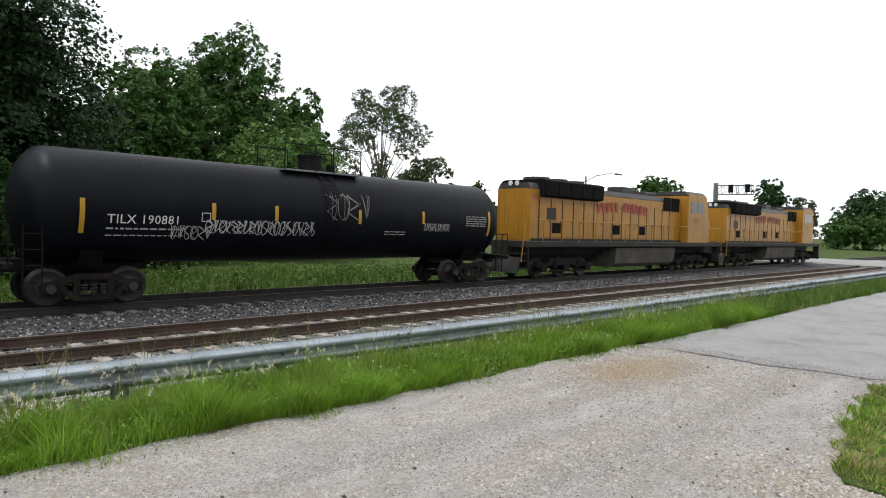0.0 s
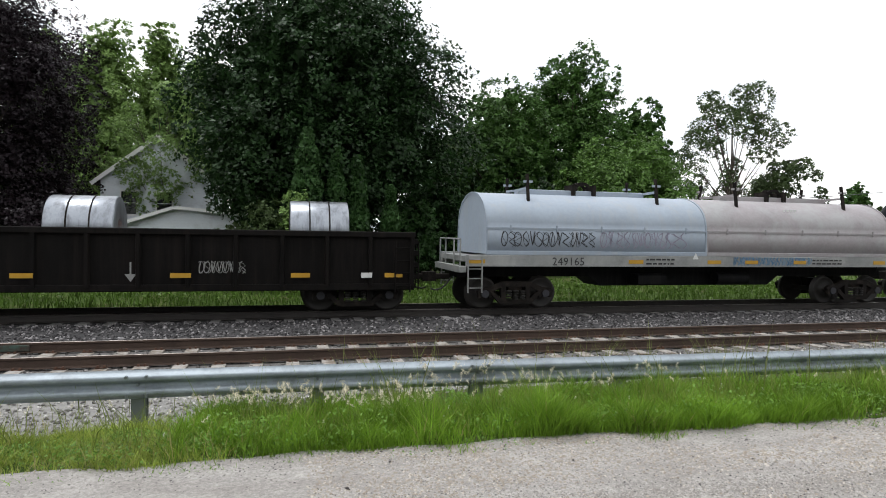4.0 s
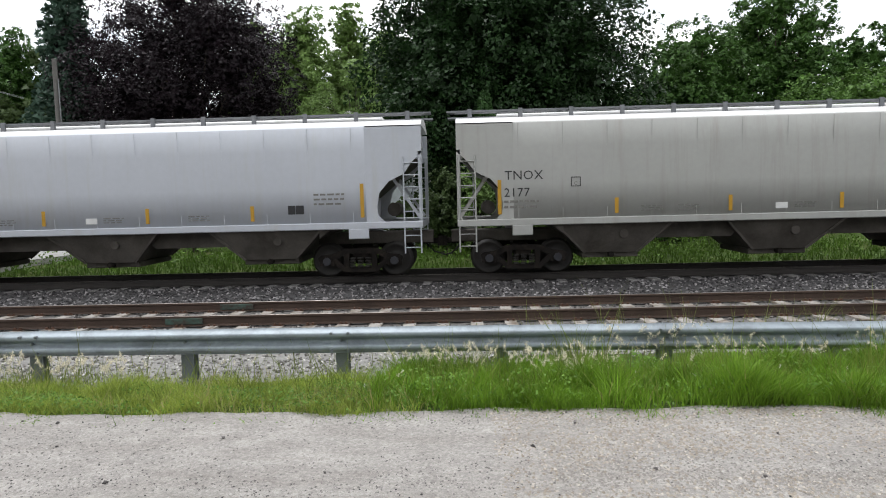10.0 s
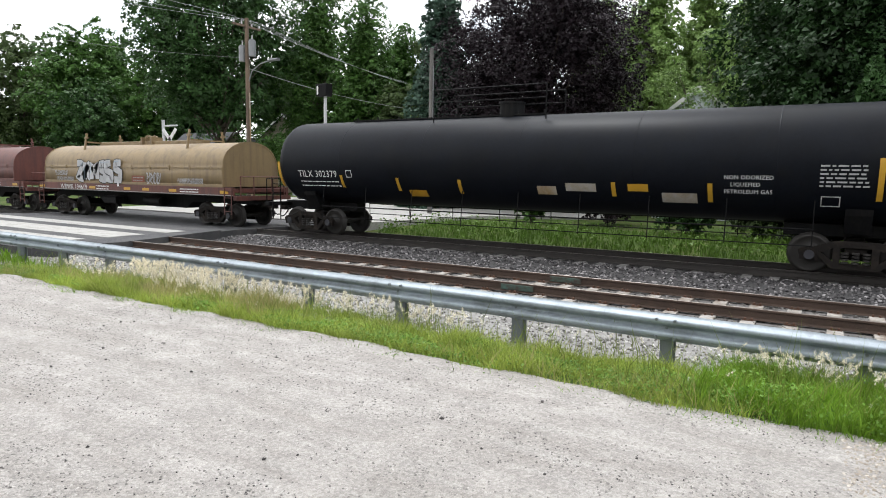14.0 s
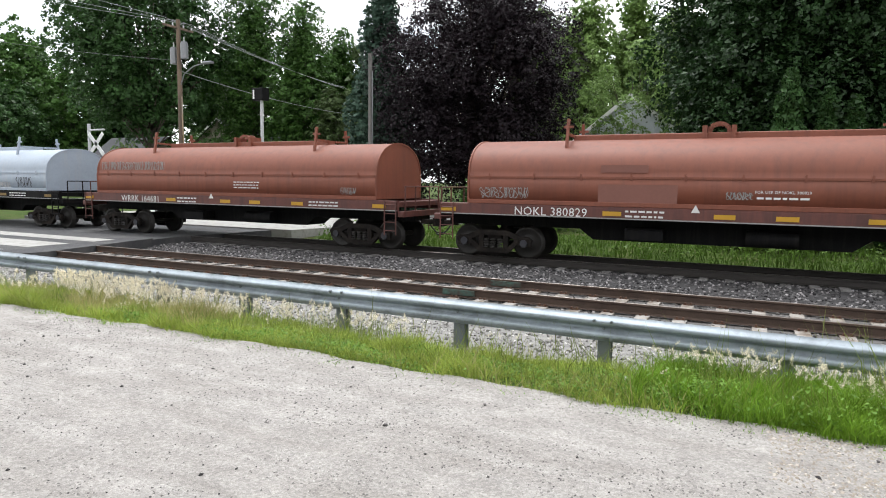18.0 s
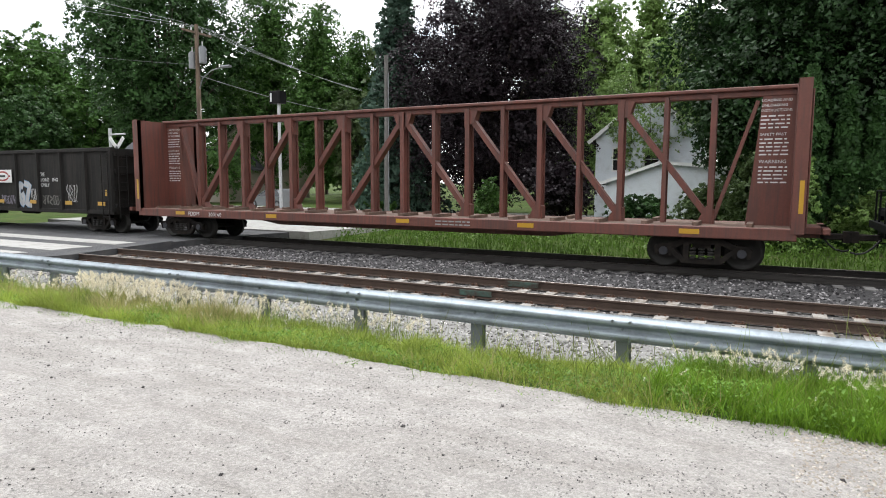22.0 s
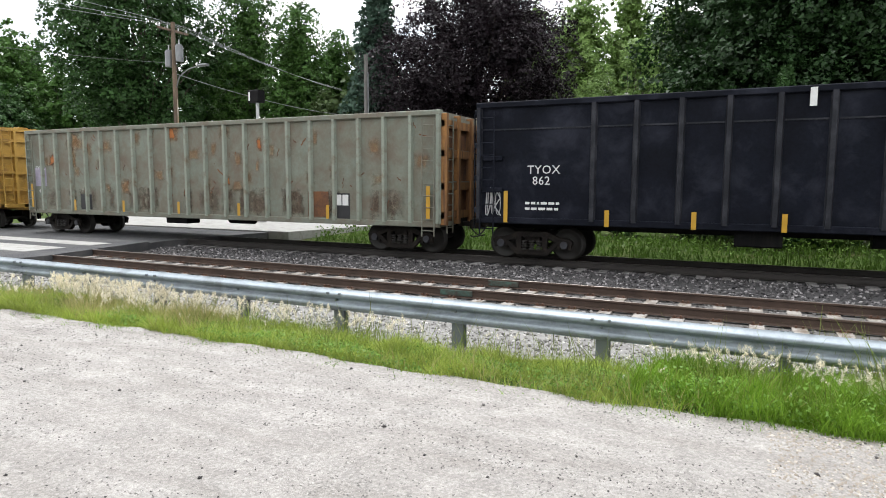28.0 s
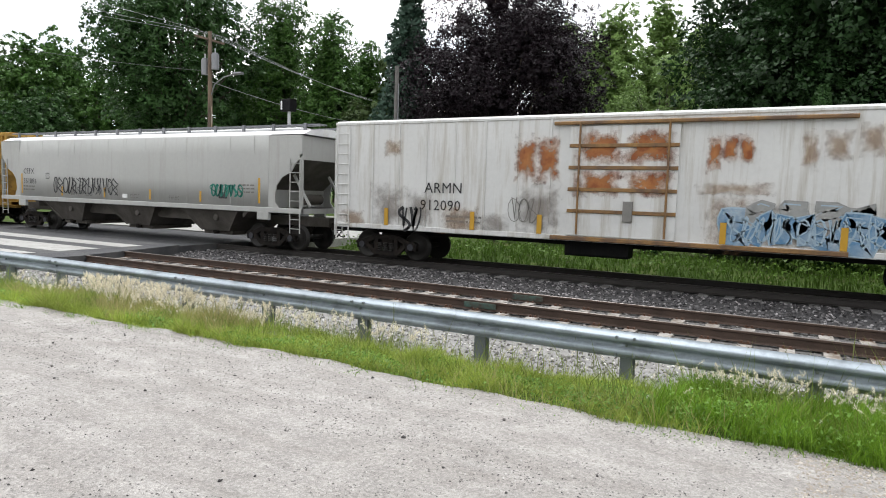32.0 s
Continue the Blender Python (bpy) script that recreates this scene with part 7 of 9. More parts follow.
def locomotive(label, front, number):
    length = 22.4
    car = rolling("locomotive", label, "locomotive", front, length, gear=False, group="locomotives")
    e = length / 2 - 0.7
    Y = LOCO_YELLOW
    part("frame", Mesh().soft(-e, e, -1.55, 1.55, 1.35, 1.62, 0.03).soft(-e, e, -0.5, 0.5, 0.95, 1.35, 0.03), LOCO_FRAME, car)
    part("fuel_tank", Mesh().along_x([(-1.3, 0.45), (-1.05, 0.25), (1.05, 0.25), (1.3, 0.45), (1.4, 1.3), (-1.4, 1.3)], -2.6, 4.2), HOP_UNDER, car, "grey-brown fuel tank")
    part("hood", Mesh().soft(-e + 0.9, 5.6, -0.98, 0.98, 1.62, 4.05, 0.04), Y, car, "yellow engine hood with access doors")
    part("hood_roof", Mesh().along_x([(-0.98, 4.05), (-0.8, 4.32), (0.8, 4.32), (0.98, 4.05)][::-1], -e + 0.9, 5.6), LOCO_GREY, car)
    flare = Mesh().along_x([(-0.99, 3.68), (-1.3, 3.74), (-1.34, 4.44), (-1.15, 4.52), (1.15, 4.52), (1.34, 4.44), (1.3, 3.74), (0.99, 3.68)][::-1], -e + 1.6, -e + 6.6)
    fl = part("radiator", flare, MESH_DARK, car, "flared radiator housing")
    for k in range(5):
        part("radiator_grille", Mesh().box(-e + 1.65 + 0.99 * k, -e + 2.55 + 0.99 * k, -1.352, -1.33, 3.78, 4.42), MESH_DARK, fl)
    dd = Mesh().soft(0, 0.84, -1.012, -0.975, 1.8, 3.35, 0.01).data("hood_door", Y)
    for k in range(14):
        x = -e + 1.6 + k * 0.93
        if x < 5.0:
            part("hood_door", dd, Y, car, at=(x, 0, 0))
            part("door_latch", Mesh().box(x + 0.7, x + 0.76, -1.03, -1.01, 2.5, 2.62), LOCO_GREY, car)
    for k in range(15):
        x = -e + 1.57 + k * 0.93
        if x < 5.5:
            part("door_gap", Mesh().box(x - 0.022, x + 0.022, -1.006, -0.985, 1.75, 3.6), LOCO_FRAME, car)
    for x0, x1 in ((-e + 2.6, -e + 3.3), (-2.4, -1.7), (0.4, 1.1)):
        part("louvre", Mesh().box(x0, x1, -1.03, -1.01, 2.0, 2.5), MESH_DARK, car)
    part("hood_foot", Mesh().box(-e + 0.9, 5.6, -1.02, -0.97, 1.62, 1.74), LOCO_FRAME, car)
    part("fan_housing", Mesh().rod((-e + 2.6, 0, 4.5), (-e + 2.6, 0, 4.68), 0.65, 16).rod((-e + 4.1, 0, 4.5), (-e + 4.1, 0, 4.68), 0.65, 16).rod((-e + 5.6, 0, 4.5), (-e + 5.6, 0, 4.68), 0.65, 16), LOCO_GREY, car)
    for x0, x1 in ((3.3, 4.2), (4.35, 5.3)):
        part("intake_screen", Mesh().box(x0, x1, -1.04, -0.99, 3.5, 4.3), MESH_DARK, car)
    part("exhaust", Mesh().soft(-0.6, 0.6, -0.5, 0.5, 4.32, 4.7, 0.05).soft(1.5, 2.9, -0.7, 0.7, 4.32, 4.55, 0.05), LOCO_GREY, car)
    cab = part("cab", Mesh().along_y([(5.6, 1.62), (8.5, 1.62), (8.5, 3.5), (8.25, 4.45), (8.0, 4.62), (5.8, 4.62), (5.6, 4.5)][::-1], -1.5, 1.5), Y, car, "yellow wide cab")
    part("cab_roof", Mesh().along_x([(-1.5, 4.56), (-1.2, 4.8), (1.2, 4.8), (1.5, 4.56)][::-1], 5.6, 8.2), LOCO_GREY, cab)
    for x0, x1 in ((6.0, 6.75), (6.9, 7.7)):
        part("cab_window", Mesh().box(x0, x1, -1.512, -1.5, 3.45, 4.15), GLASS_DARK, cab)
    part("windshield", Mesh().add([(8.5, -1.2, 3.55), (8.5, 1.2, 3.55), (8.27, 1.2, 4.4), (8.27, -1.2, 4.4)], [(0, 1, 2, 3)]), GLASS_DARK, cab, at=(0.012, 0, 0))
    part("nose", Mesh().along_y([(8.5, 1.62), (e - 0.4, 1.62), (e - 0.35, 2.7), (e - 0.6, 3.25), (8.5, 3.45)][::-1], -0.95, 0.95), Y, car, "short low nose")
    rl = Mesh()
    xs = [-e + 0.3] + [-e + 1.3 + 1.45 * k for k in range(12)]
    for q in (-1, 1):
        for x in xs:
            if x < 5.6:
                rl.rod((x, q * 1.5, 1.62), (x, q * 1.5, 2.6), 0.02, 5)
        rl.rod((xs[0], q * 1.5, 2.6), (5.5, q * 1.5, 2.6), 0.02, 5)
        for x in (8.8, e - 0.1):
            rl.rod((x, q * 1.5, 1.62), (x, q * 1.5, 2.55), 0.02, 5)
        rl.rod((8.8, q * 1.5, 2.55), (e - 0.1, q * 1.5, 2.55), 0.02, 5)
        for s in (-1, 1):
            rl.pipe([(s * (e + 0.05), q * 1.52, 2.5), (s * (e + 0.15), q * 1.52, 1.9), (s * (e + 0.3), q * 1.52, 0.7)], 0.022, 6)
    part("handrail", rl, LOCO_YELLOW, car, "yellow handrails")
    for s in (-1, 1):
        for q in (-1, 1):
            st = Mesh().box(min(s * (e - 0.2), s * (e - 0.15)), max(s * (e - 0.2), s * (e - 0.15)), q * 1.3 - 0.24, q * 1.3 + 0.24, 0.35, 1.4)
            for k in range(4):
                st.box(min(s * (e - 0.15), s * (e + 0.25)), max(s * (e - 0.15), s * (e + 0.25)), q * 1.3 - 0.24, q * 1.3 + 0.24, 0.4 + 0.32 * k, 0.43 + 0.32 * k)
            part("step", st, LOCO_FRAME, car)
        part("pilot", Mesh().along_y([(s * (e + 0.2), 0.9), (s * (e + 0.5), 0.2), (s * (e + 0.4), 0.2), (s * (e + 0.1), 0.9)][::s], -1.4, 1.4), LOCO_FRAME, car)
    lp = Mesh().rod((-e + 0.86, -0.2, 4.3), (-e + 0.9, -0.2, 4.3), 0.12, 12).rod((-e + 0.86, 0.2, 4.3), (-e + 0.9, 0.2, 4.3), 0.12, 12)
    part("headlight", lp, WHITE, car)
    part("end_door", Mesh().box(-e + 0.88, -e + 0.9, -0.35, 0.35, 1.7, 3.4), Y, car)
    part("window_box", Mesh().box(-e + 2.15, -e + 2.9, -1.02, -1.0, 2.6, 3.2), INK, car)
    mark = Mesh()
    for k in range(12):
        u = k / 11
        if k == 5:
            continue
        x = -4.0 + 4.9 * u
        z = 3.1 + 0.12 * math.sin(math.pi * u)
        mark.box(x, x + 0.26, -1.03, -1.016, z, z + 0.52)
    part("red_bars", mark, REDPAINT, car, "arched row of red lettering bars")
    words(cab, number, 0.42, 6.3, -1.515, 2.85, REDPAINT)
    words(car, number, 0.3, -e + 1.05, -1.03, 3.55, REDPAINT)
    for s in (-1, 1):
        x = s * 6.9
        t = part("truck", Mesh().soft(x - 2.3, x + 2.3, -0.5, 0.5, 0.55, 1.1, 0.05), IRON, car, at=(0, 0, -DROP))
        sf = Mesh()
        for q in (-1, 1):
            sf.along_y([(x - 2.4, 0.55), (x - 2.3, 0.75), (x - 1.6, 0.72), (x - 1.3, 0.95), (x + 1.3, 0.95), (x + 1.6, 0.72), (x + 2.3, 0.75), (x + 2.4, 0.55), (x + 1.9, 0.5), (x + 1.2, 0.62), (x - 1.2, 0.62), (x - 1.9, 0.5)], q * 1.13 - 0.1, q * 1.13 + 0.1)
            for k in (-1.85, 0.0, 1.85):
                sf.soft(x + k - 0.22, x + k + 0.22, q * 1.13 - 0.13, q * 1.13 + 0.13, 0.34, 0.72, 0.03)
            for k in (-0.95, 0.95):
                sf.rod((x + k, q * 1.2, 0.5), (x + k, q * 1.2, 0.9), 0.13, 10)
            sf.rod((x - 1.5, q * 1.28, 0.35), (x + 1.5, q * 1.28, 0.35), 0.04, 6)
        part("side_frame", sf, IRON, t)
        for k in (-1.85, 0.0, 1.85):
            part("axle", WHEELSET, WHEEL, t, at=(x + k, 0, WR))
        c = part("coupler", COUPLER, IRON, car, at=(s * (length / 2 - 0.1), 0, 0))
        if s < 0:
            c.rotation_euler = (0, 0, math.pi)
    return car


lb_ = locomotive("yellow and grey diesel locomotive with red lettering bars", F_LOCO_B, "4050")
la_ = locomotive("yellow and grey leading diesel locomotive", F_LOCO_B + 22.4, "4141")


# ---- beyond the tracks: houses, poles, signals, cars ----
SIDING = surf("white_siding", (1.1, 1.16, 1.22), 0.7, var=0.06, scale=0.8, dirt=(0.8, 0.83, 0.85), amount=0.25, bump=0.05)
BEIGE = surf("beige_clapboard", (0.42, 0.38, 0.3), 0.8, var=0.1, scale=0.8, bump=0.05)
SHINGLE = surf("dark_shingles", (0.075, 0.078, 0.085), 0.9, var=0.3, scale=2, bump=0.6, bscale=18)
TRIM = surf("white_trim", (1.2, 1.2, 1.18), 0.6, var=0.05, bump=0)
CAR_PAINT = surf("silver_white_car_paint", (0.6, 0.62, 0.65), 0.25, 0.3, var=0.04, bump=0)
CAR_GREY = surf("grey_car_paint", (0.3, 0.32, 0.33), 0.25, 0.4, var=0.05, bump=0)
LAMP_GREY = surf("grey_lamp_metal", (0.3, 0.31, 0.32), 0.45, 0.6, var=0.15, bump=0)
WHITE_POST = surf("white_post_paint", (0.7, 0.71, 0.72), 0.5, var=0.08, bump=0)
CABLE = surf("cable", (0.2, 0.2, 0.21), 0.6, var=0.1, bump=0)
CABLE_PALE = surf("aluminium_cable", (0.42, 0.43, 0.44), 0.5, 0.4, var=0.1, bump=0)
RED_LIGHT = surf("red_lens", (0.3, 0.02, 0.02), 0.3, var=0.1, bump=0)


def window(parent, x, y, z, w, h, frame_mat=TRIM):
    f = Mesh().box(-w / 2 - 0.08, w / 2 + 0.08, -0.05, 0.03, -h / 2 - 0.08, -h / 2).box(-w / 2 - 0.08, w / 2 + 0.08, -0.05, 0.03, h / 2, h / 2 + 0.1)
    f.box(-w / 2 - 0.08, -w / 2, -0.05, 0.03, -h / 2, h / 2).box(w / 2, w / 2 + 0.08, -0.05, 0.03, -h / 2, h / 2).box(-w / 2, w / 2, -0.04, 0.0, -0.025, 0.025)
    o = part("window", f, frame_mat, parent, at=(x, y, z))
    part("pane", Mesh().box(-w / 2, w / 2, -0.015, 0.0, -h / 2, h / 2), GLASS_DARK, o)
    return o


def house(label, x, y, w, d, eave, ridge, wall, windows, turn=0.0, over=0.4, gable_front=True):
    h = thing("house", label, "house", at=(x, y, ground_z(y)))
    h.rotation_euler = (0, 0, radians(turn))
    if gable_front:
        prof = [(-w / 2, 0), (w / 2, 0), (w / 2, eave), (0, ridge), (-w / 2, eave)]
        part("wall", Mesh().along_y(prof, -d / 2, d / 2), wall, h)
        sl = math.hypot(w / 2, ridge - eave)
        for s in (-1, 1):
            k = over / (w / 2)
            a = (s * (w / 2) * (1 + k), eave - (ridge - eave) * k)
            rf_ = Mesh().along_y([(a[0], a[1] + 0.03), (0, ridge + 0.03), (0, ridge + 0.2), (a[0], a[1] + 0.2)][::s], -d / 2 - over, d / 2 + over)
            part("roof", rf_, SHINGLE, h)
            part("fascia", Mesh().bar((a[0], -d / 2 - over - 0.02, a[1] + 0.05), (0, -d / 2 - over - 0.02, ridge + 0.05), 0.04, 0.22), TRIM, h)
        n = int(ridge / 0.16)
        sd = Mesh()
        for k in range(n):
            z = 0.1 + k * 0.16
            hw = w / 2 if z < eave else w / 2 * (ridge - z) / (ridge - eave)
            if hw > 0.15:
                sd.add([(-hw, -d / 2 - 0.02, z), (hw, -d / 2 - 0.02, z), (hw, -d / 2 - 0.002, z + 0.15), (-hw, -d / 2 - 0.002, z + 0.15), (-hw, -d / 2, z), (hw, -d / 2, z)], [(0, 1, 2, 3), (4, 5, 1, 0)])
        tagged(part("siding", sd, wall, h), kind="stuff")
    else:
        part("wall", Mesh().box(-w / 2, w / 2, -d / 2, d / 2, 0, eave), wall, h)
        for s in (-1, 1):
            k = over / (d / 2)
            a = (s * (d / 2) * (1 + k), eave - (ridge - eave) * k)
            part("roof", Mesh().along_x([(a[0], a[1] + 0.03), (0, ridge + 0.03), (0, ridge + 0.2), (a[0], a[1] + 0.2)][::-s], -w / 2 - over, w / 2 + over), SHINGLE, h)
        part("gable", Mesh().along_x([(-d / 2, eave), (d / 2, eave), (0, ridge)], -w / 2, w / 2), wall, h)
    for wx, wz, ww, wh in windows:
        window(h, wx, -d / 2 - 0.03, wz, ww, wh)
    return h


house("white two-storey house with a dark shingle roof", -6.9, 44.0, 6.2, 8.0, 4.9, 7.4, SIDING, [(-1.6, 3.6, 0.8, 1.3), (0.3, 3.6, 0.8, 1.3), (-1.6, 1.3, 0.9, 1.4), (1.6, 1.3, 0.9, 1.4)])
g_ = thing("garage", "low white-sided garage behind the shrubs", "garage", at=(0, 37.0, ground_z(37)))
prof_ = [(-8.6, 0), (-0.6, 0), (-0.6, 2.85), (-5.6, 3.25), (-8.6, 2.2)]
part("wall", Mesh().along_y(prof_, 0, 5), SIDING, g_)
sd_ = Mesh()
for k in range(19):
    z = 0.1 + k * 0.16
    xl = -8.6 if z < 2.2 else -8.6 + 3.0 * (z - 2.2) / 1.05
    xr = -0.6 if z < 2.85 else -0.6 - 5.0 * (z - 2.85) / 0.4
    if xr - xl > 0.3:
        sd_.add([(xl, -0.022, z), (xr, -0.022, z), (xr, -0.003, z + 0.15), (xl, -0.003, z + 0.15)], [(0, 1, 2, 3)])
tagged(part("siding", sd_, SIDING, g_), kind="stuff")
part("roof", Mesh().along_y([(-9.0, 2.08), (-5.6, 3.28), (-0.2, 2.85), (-0.2, 2.95), (-5.6, 3.42), (-9.0, 2.2)][::1], -0.35, 5.3), SHINGLE, g_)
part("fascia", Mesh().bar((-9.0, -0.38, 2.14), (-5.6, -0.38, 3.34), 0.05, 0.18).bar((-5.6, -0.38, 3.34), (-0.2, -0.38, 2.9), 0.05, 0.18), TRIM, g_)
house("beige clapboard old house with tall windows", -58.5, 62.0, 9.0, 8.0, 6.2, 9.2, BEIGE, [(-3.0, 4.9, 0.9, 1.9), (-3.0, 1.8, 0.9, 2.0), (-1.6, 1.8, 0.9, 2.0), (1.4, 4.9, 0.9, 1.9), (1.4, 1.8, 0.9, 2.0), (3.0, 1.8, 0.9, 2.0)])
house("grey-roofed low house among trees", -70.0, 56.0, 9.5, 7.0, 4.2, 7.0, BEIGE, [(-2, 1.8, 1.0, 1.3), (2, 1.8, 1.0, 1.3)], gable_front=False)
house("small brown-roofed house among trees", -53.0, 50.5, 5.0, 6.0, 3.6, 5.6, BEIGE, [(0, 1.6, 1.0, 1.2)])
house("low dark-roofed house beyond the far trees", 88.0, 88.0, 10.0, 8.0, 2.6, 5.2, BEIGE, [(-2, 1.5, 1.2, 1.2), (2, 1.5, 1.2, 1.2)])


def wire(name, label, a, b, sag, r=0.014, mat=CABLE):
    pts = [(a[0] + (b[0] - a[0]) * u, a[1] + (b[1] - a[1]) * u, a[2] + (b[2] - a[2]) * u - sag * 4 * u * (1 - u)) for u in np.linspace(0, 1, 13)]
    single(name, Mesh().pipe(pts, r, 5), mat, label, "wire", "overhead wires")


up = thing("utility_pole", "weathered wooden utility pole with transformers and a street light", "utility pole", at=(-31.3, 28.0, ground_z(28)))
part("pole", Mesh().rod((0, 0, -0.3), (0, 0, 11.7), 0.17, 12, 0.12), POLE_WOOD, up)
part("crossarm", Mesh().soft(-0.06, 0.06, -1.1, 1.1, 11.15, 11.27, 0.02), POLE_WOOD, up)
for y in (-1.0, -0.4, 0.4, 1.0):
    part("insulator", Mesh().rod((0, y, 11.27), (0, y, 11.45), 0.05, 8, 0.035), WHITE_POST, up)
for x, z in ((-0.42, 9.6), (0.45, 9.85)):
    tf = part("transformer", Mesh().rod((x, 0, z - 0.45), (x, 0, z + 0.45), 0.22, 14).rod((x, 0, z + 0.45), (x, 0, z + 0.53), 0.17, 14), LAMP_GREY, up, "grey can transformer")
    part("bushing", Mesh().rod((x, 0.0, z + 0.5), (x + 0.05, -0.05, z + 0.8), 0.035, 6), WHITE_POST, tf)
part("lamp_arm", Mesh().pipe([(0.1, 0, 7.9), (0.5, -0.1, 8.5), (1.4, -0.25, 8.85), (2.5, -0.4, 8.95)], 0.035, 6), LAMP_GREY, up)
part("lamp_head", Mesh().soft(2.4, 3.1, -0.56, -0.28, 8.88, 9.02, 0.05), LAMP_GREY, up, "grey cobra-head street light")
part("riser_pipe", Mesh().rod((0.2, -0.05, 0), (0.2, -0.05, 7.2), 0.03, 6), RUST_PALE, up)
for k, y in enumerate((-1.0, -0.4, 0.4, 1.0)):
    if k != 1:
        wire("overhead_wire", "overhead power wire between poles", (-31.3, 28.0 + y, 11.2), (-47.8, 22.0 + y, 15.9 - 0.55 * k), 0.1, 0.011, CABLE_PALE)
    wire("overhead_wire", "overhead power wire between poles", (-31.3, 28.0 + y, 11.2), (-38.1 + 0.3 * k, 55.0, 11.4 - 0.14 * k), 0.35, 0.012, CABLE_PALE)
wire("overhead_wire", "thick pale service cable", (-31.3, 28.0, 8.3), (-31.2, 45.0, 7.5), 0.3, 0.02, CABLE_PALE)
wire("overhead_wire", "thin cable between poles", (-31.3, 28.0, 8.9), (-48.5, 22.0, 11.2), 0.25, 0.01)
p2_ = thing("old_pole", "bare grey wooden pole with a conduit", "pole", at=(-19.1, 30.0, ground_z(30)))
part("pole", Mesh().rod((0, 0, -0.3), (0, 0, 9.15), 0.15, 12, 0.11), surf("grey_pole", (0.2, 0.19, 0.18), 0.9, var=0.3, streak=True, dirt=(0.1, 0.09, 0.08)), p2_)
part("conduit", Mesh().rod((0.16, -0.05, 0), (0.16, -0.05, 8.2), 0.035, 6), LAMP_GREY, p2_)
wp = thing("signal_mast", "white metal mast with a black signal box on top", "signal", at=(-23.2, 26.0, ground_z(26)))
part("mast", Mesh().rod((0, 0, -0.3), (0, 0, 6.5), 0.085, 12), WHITE_POST, wp)
part("signal_box", Mesh().soft(-0.42, 0.28, -0.25, 0.25, 6.42, 7.05, 0.03), CAR_BLACK, wp)
part("slot", Mesh().box(-0.36, -0.26, -0.262, -0.25, 6.5, 6.95), WHITE, wp)
part("base", Mesh().soft(-0.22, 0.22, -0.22, 0.22, -0.1, 0.3, 0.03), CONCRETE, wp)

cbk = thing("crossing_signal", "level crossing signal with white crossbuck and red lamps", "crossing signal", at=(-34.1, 24.0, -0.3))
part("mast", Mesh().rod((0, 0, -0.2), (0, 0, 5.2), 0.09, 12), WHITE_POST, cbk)
for s in (-1, 1):
    part("crossbuck_blade", Mesh().bar((0.75 - 0.6 * s, -0.14, 3.45), (0.75 + 0.6 * s, -0.14, 4.65), 0.03, 0.22), WHITE, cbk, "white crossbuck blade")
part("cross_arm", Mesh().rod((-0.1, 0, 4.85), (1.3, 0, 4.85), 0.05, 8), WHITE_POST, cbk)
part("lamp_bar", Mesh().rod((-0.7, -0.1, 2.9), (0.7, -0.1, 2.9), 0.05, 8), LAMP_GREY, cbk)
for s in (-1, 1):
    l_ = part("signal_lamp", Mesh().rod((0.6 * s, -0.2, 2.9), (0.6 * s, -0.14, 2.9), 0.28, 16).rod((0.6 * s, -0.32, 2.9), (0.6 * s, -0.2, 2.9), 0.13, 12), CAR_BLACK, cbk)
    part("lens", Mesh().rod((0.6 * s, -0.335, 2.9), (0.6 * s, -0.32, 2.9), 0.12, 12), RED_LIGHT, l_)
part("base", Mesh().soft(-0.4, 0.4, -0.4, 0.4, -0.3, 0.45, 0.05), WHITE_POST, cbk)
cab_ = thing("utility_cabinet", "grey metal utility cabinet on the grass", "cabinet", at=(-29.4, 34.0, ground_z(34)))
part("body", Mesh().soft(-0.55, 0.55, -0.4, 0.4, 0.1, 1.75, 0.03), LAMP_GREY, cab_)
part("door", Mesh().soft(-0.5, 0.5, -0.425, -0.4, 0.2, 1.65, 0.01), LAMP_GREY, cab_)
part("plinth", Mesh().box(-0.6, 0.6, -0.45, 0.45, -0.1, 0.1), CONCRETE, cab_)


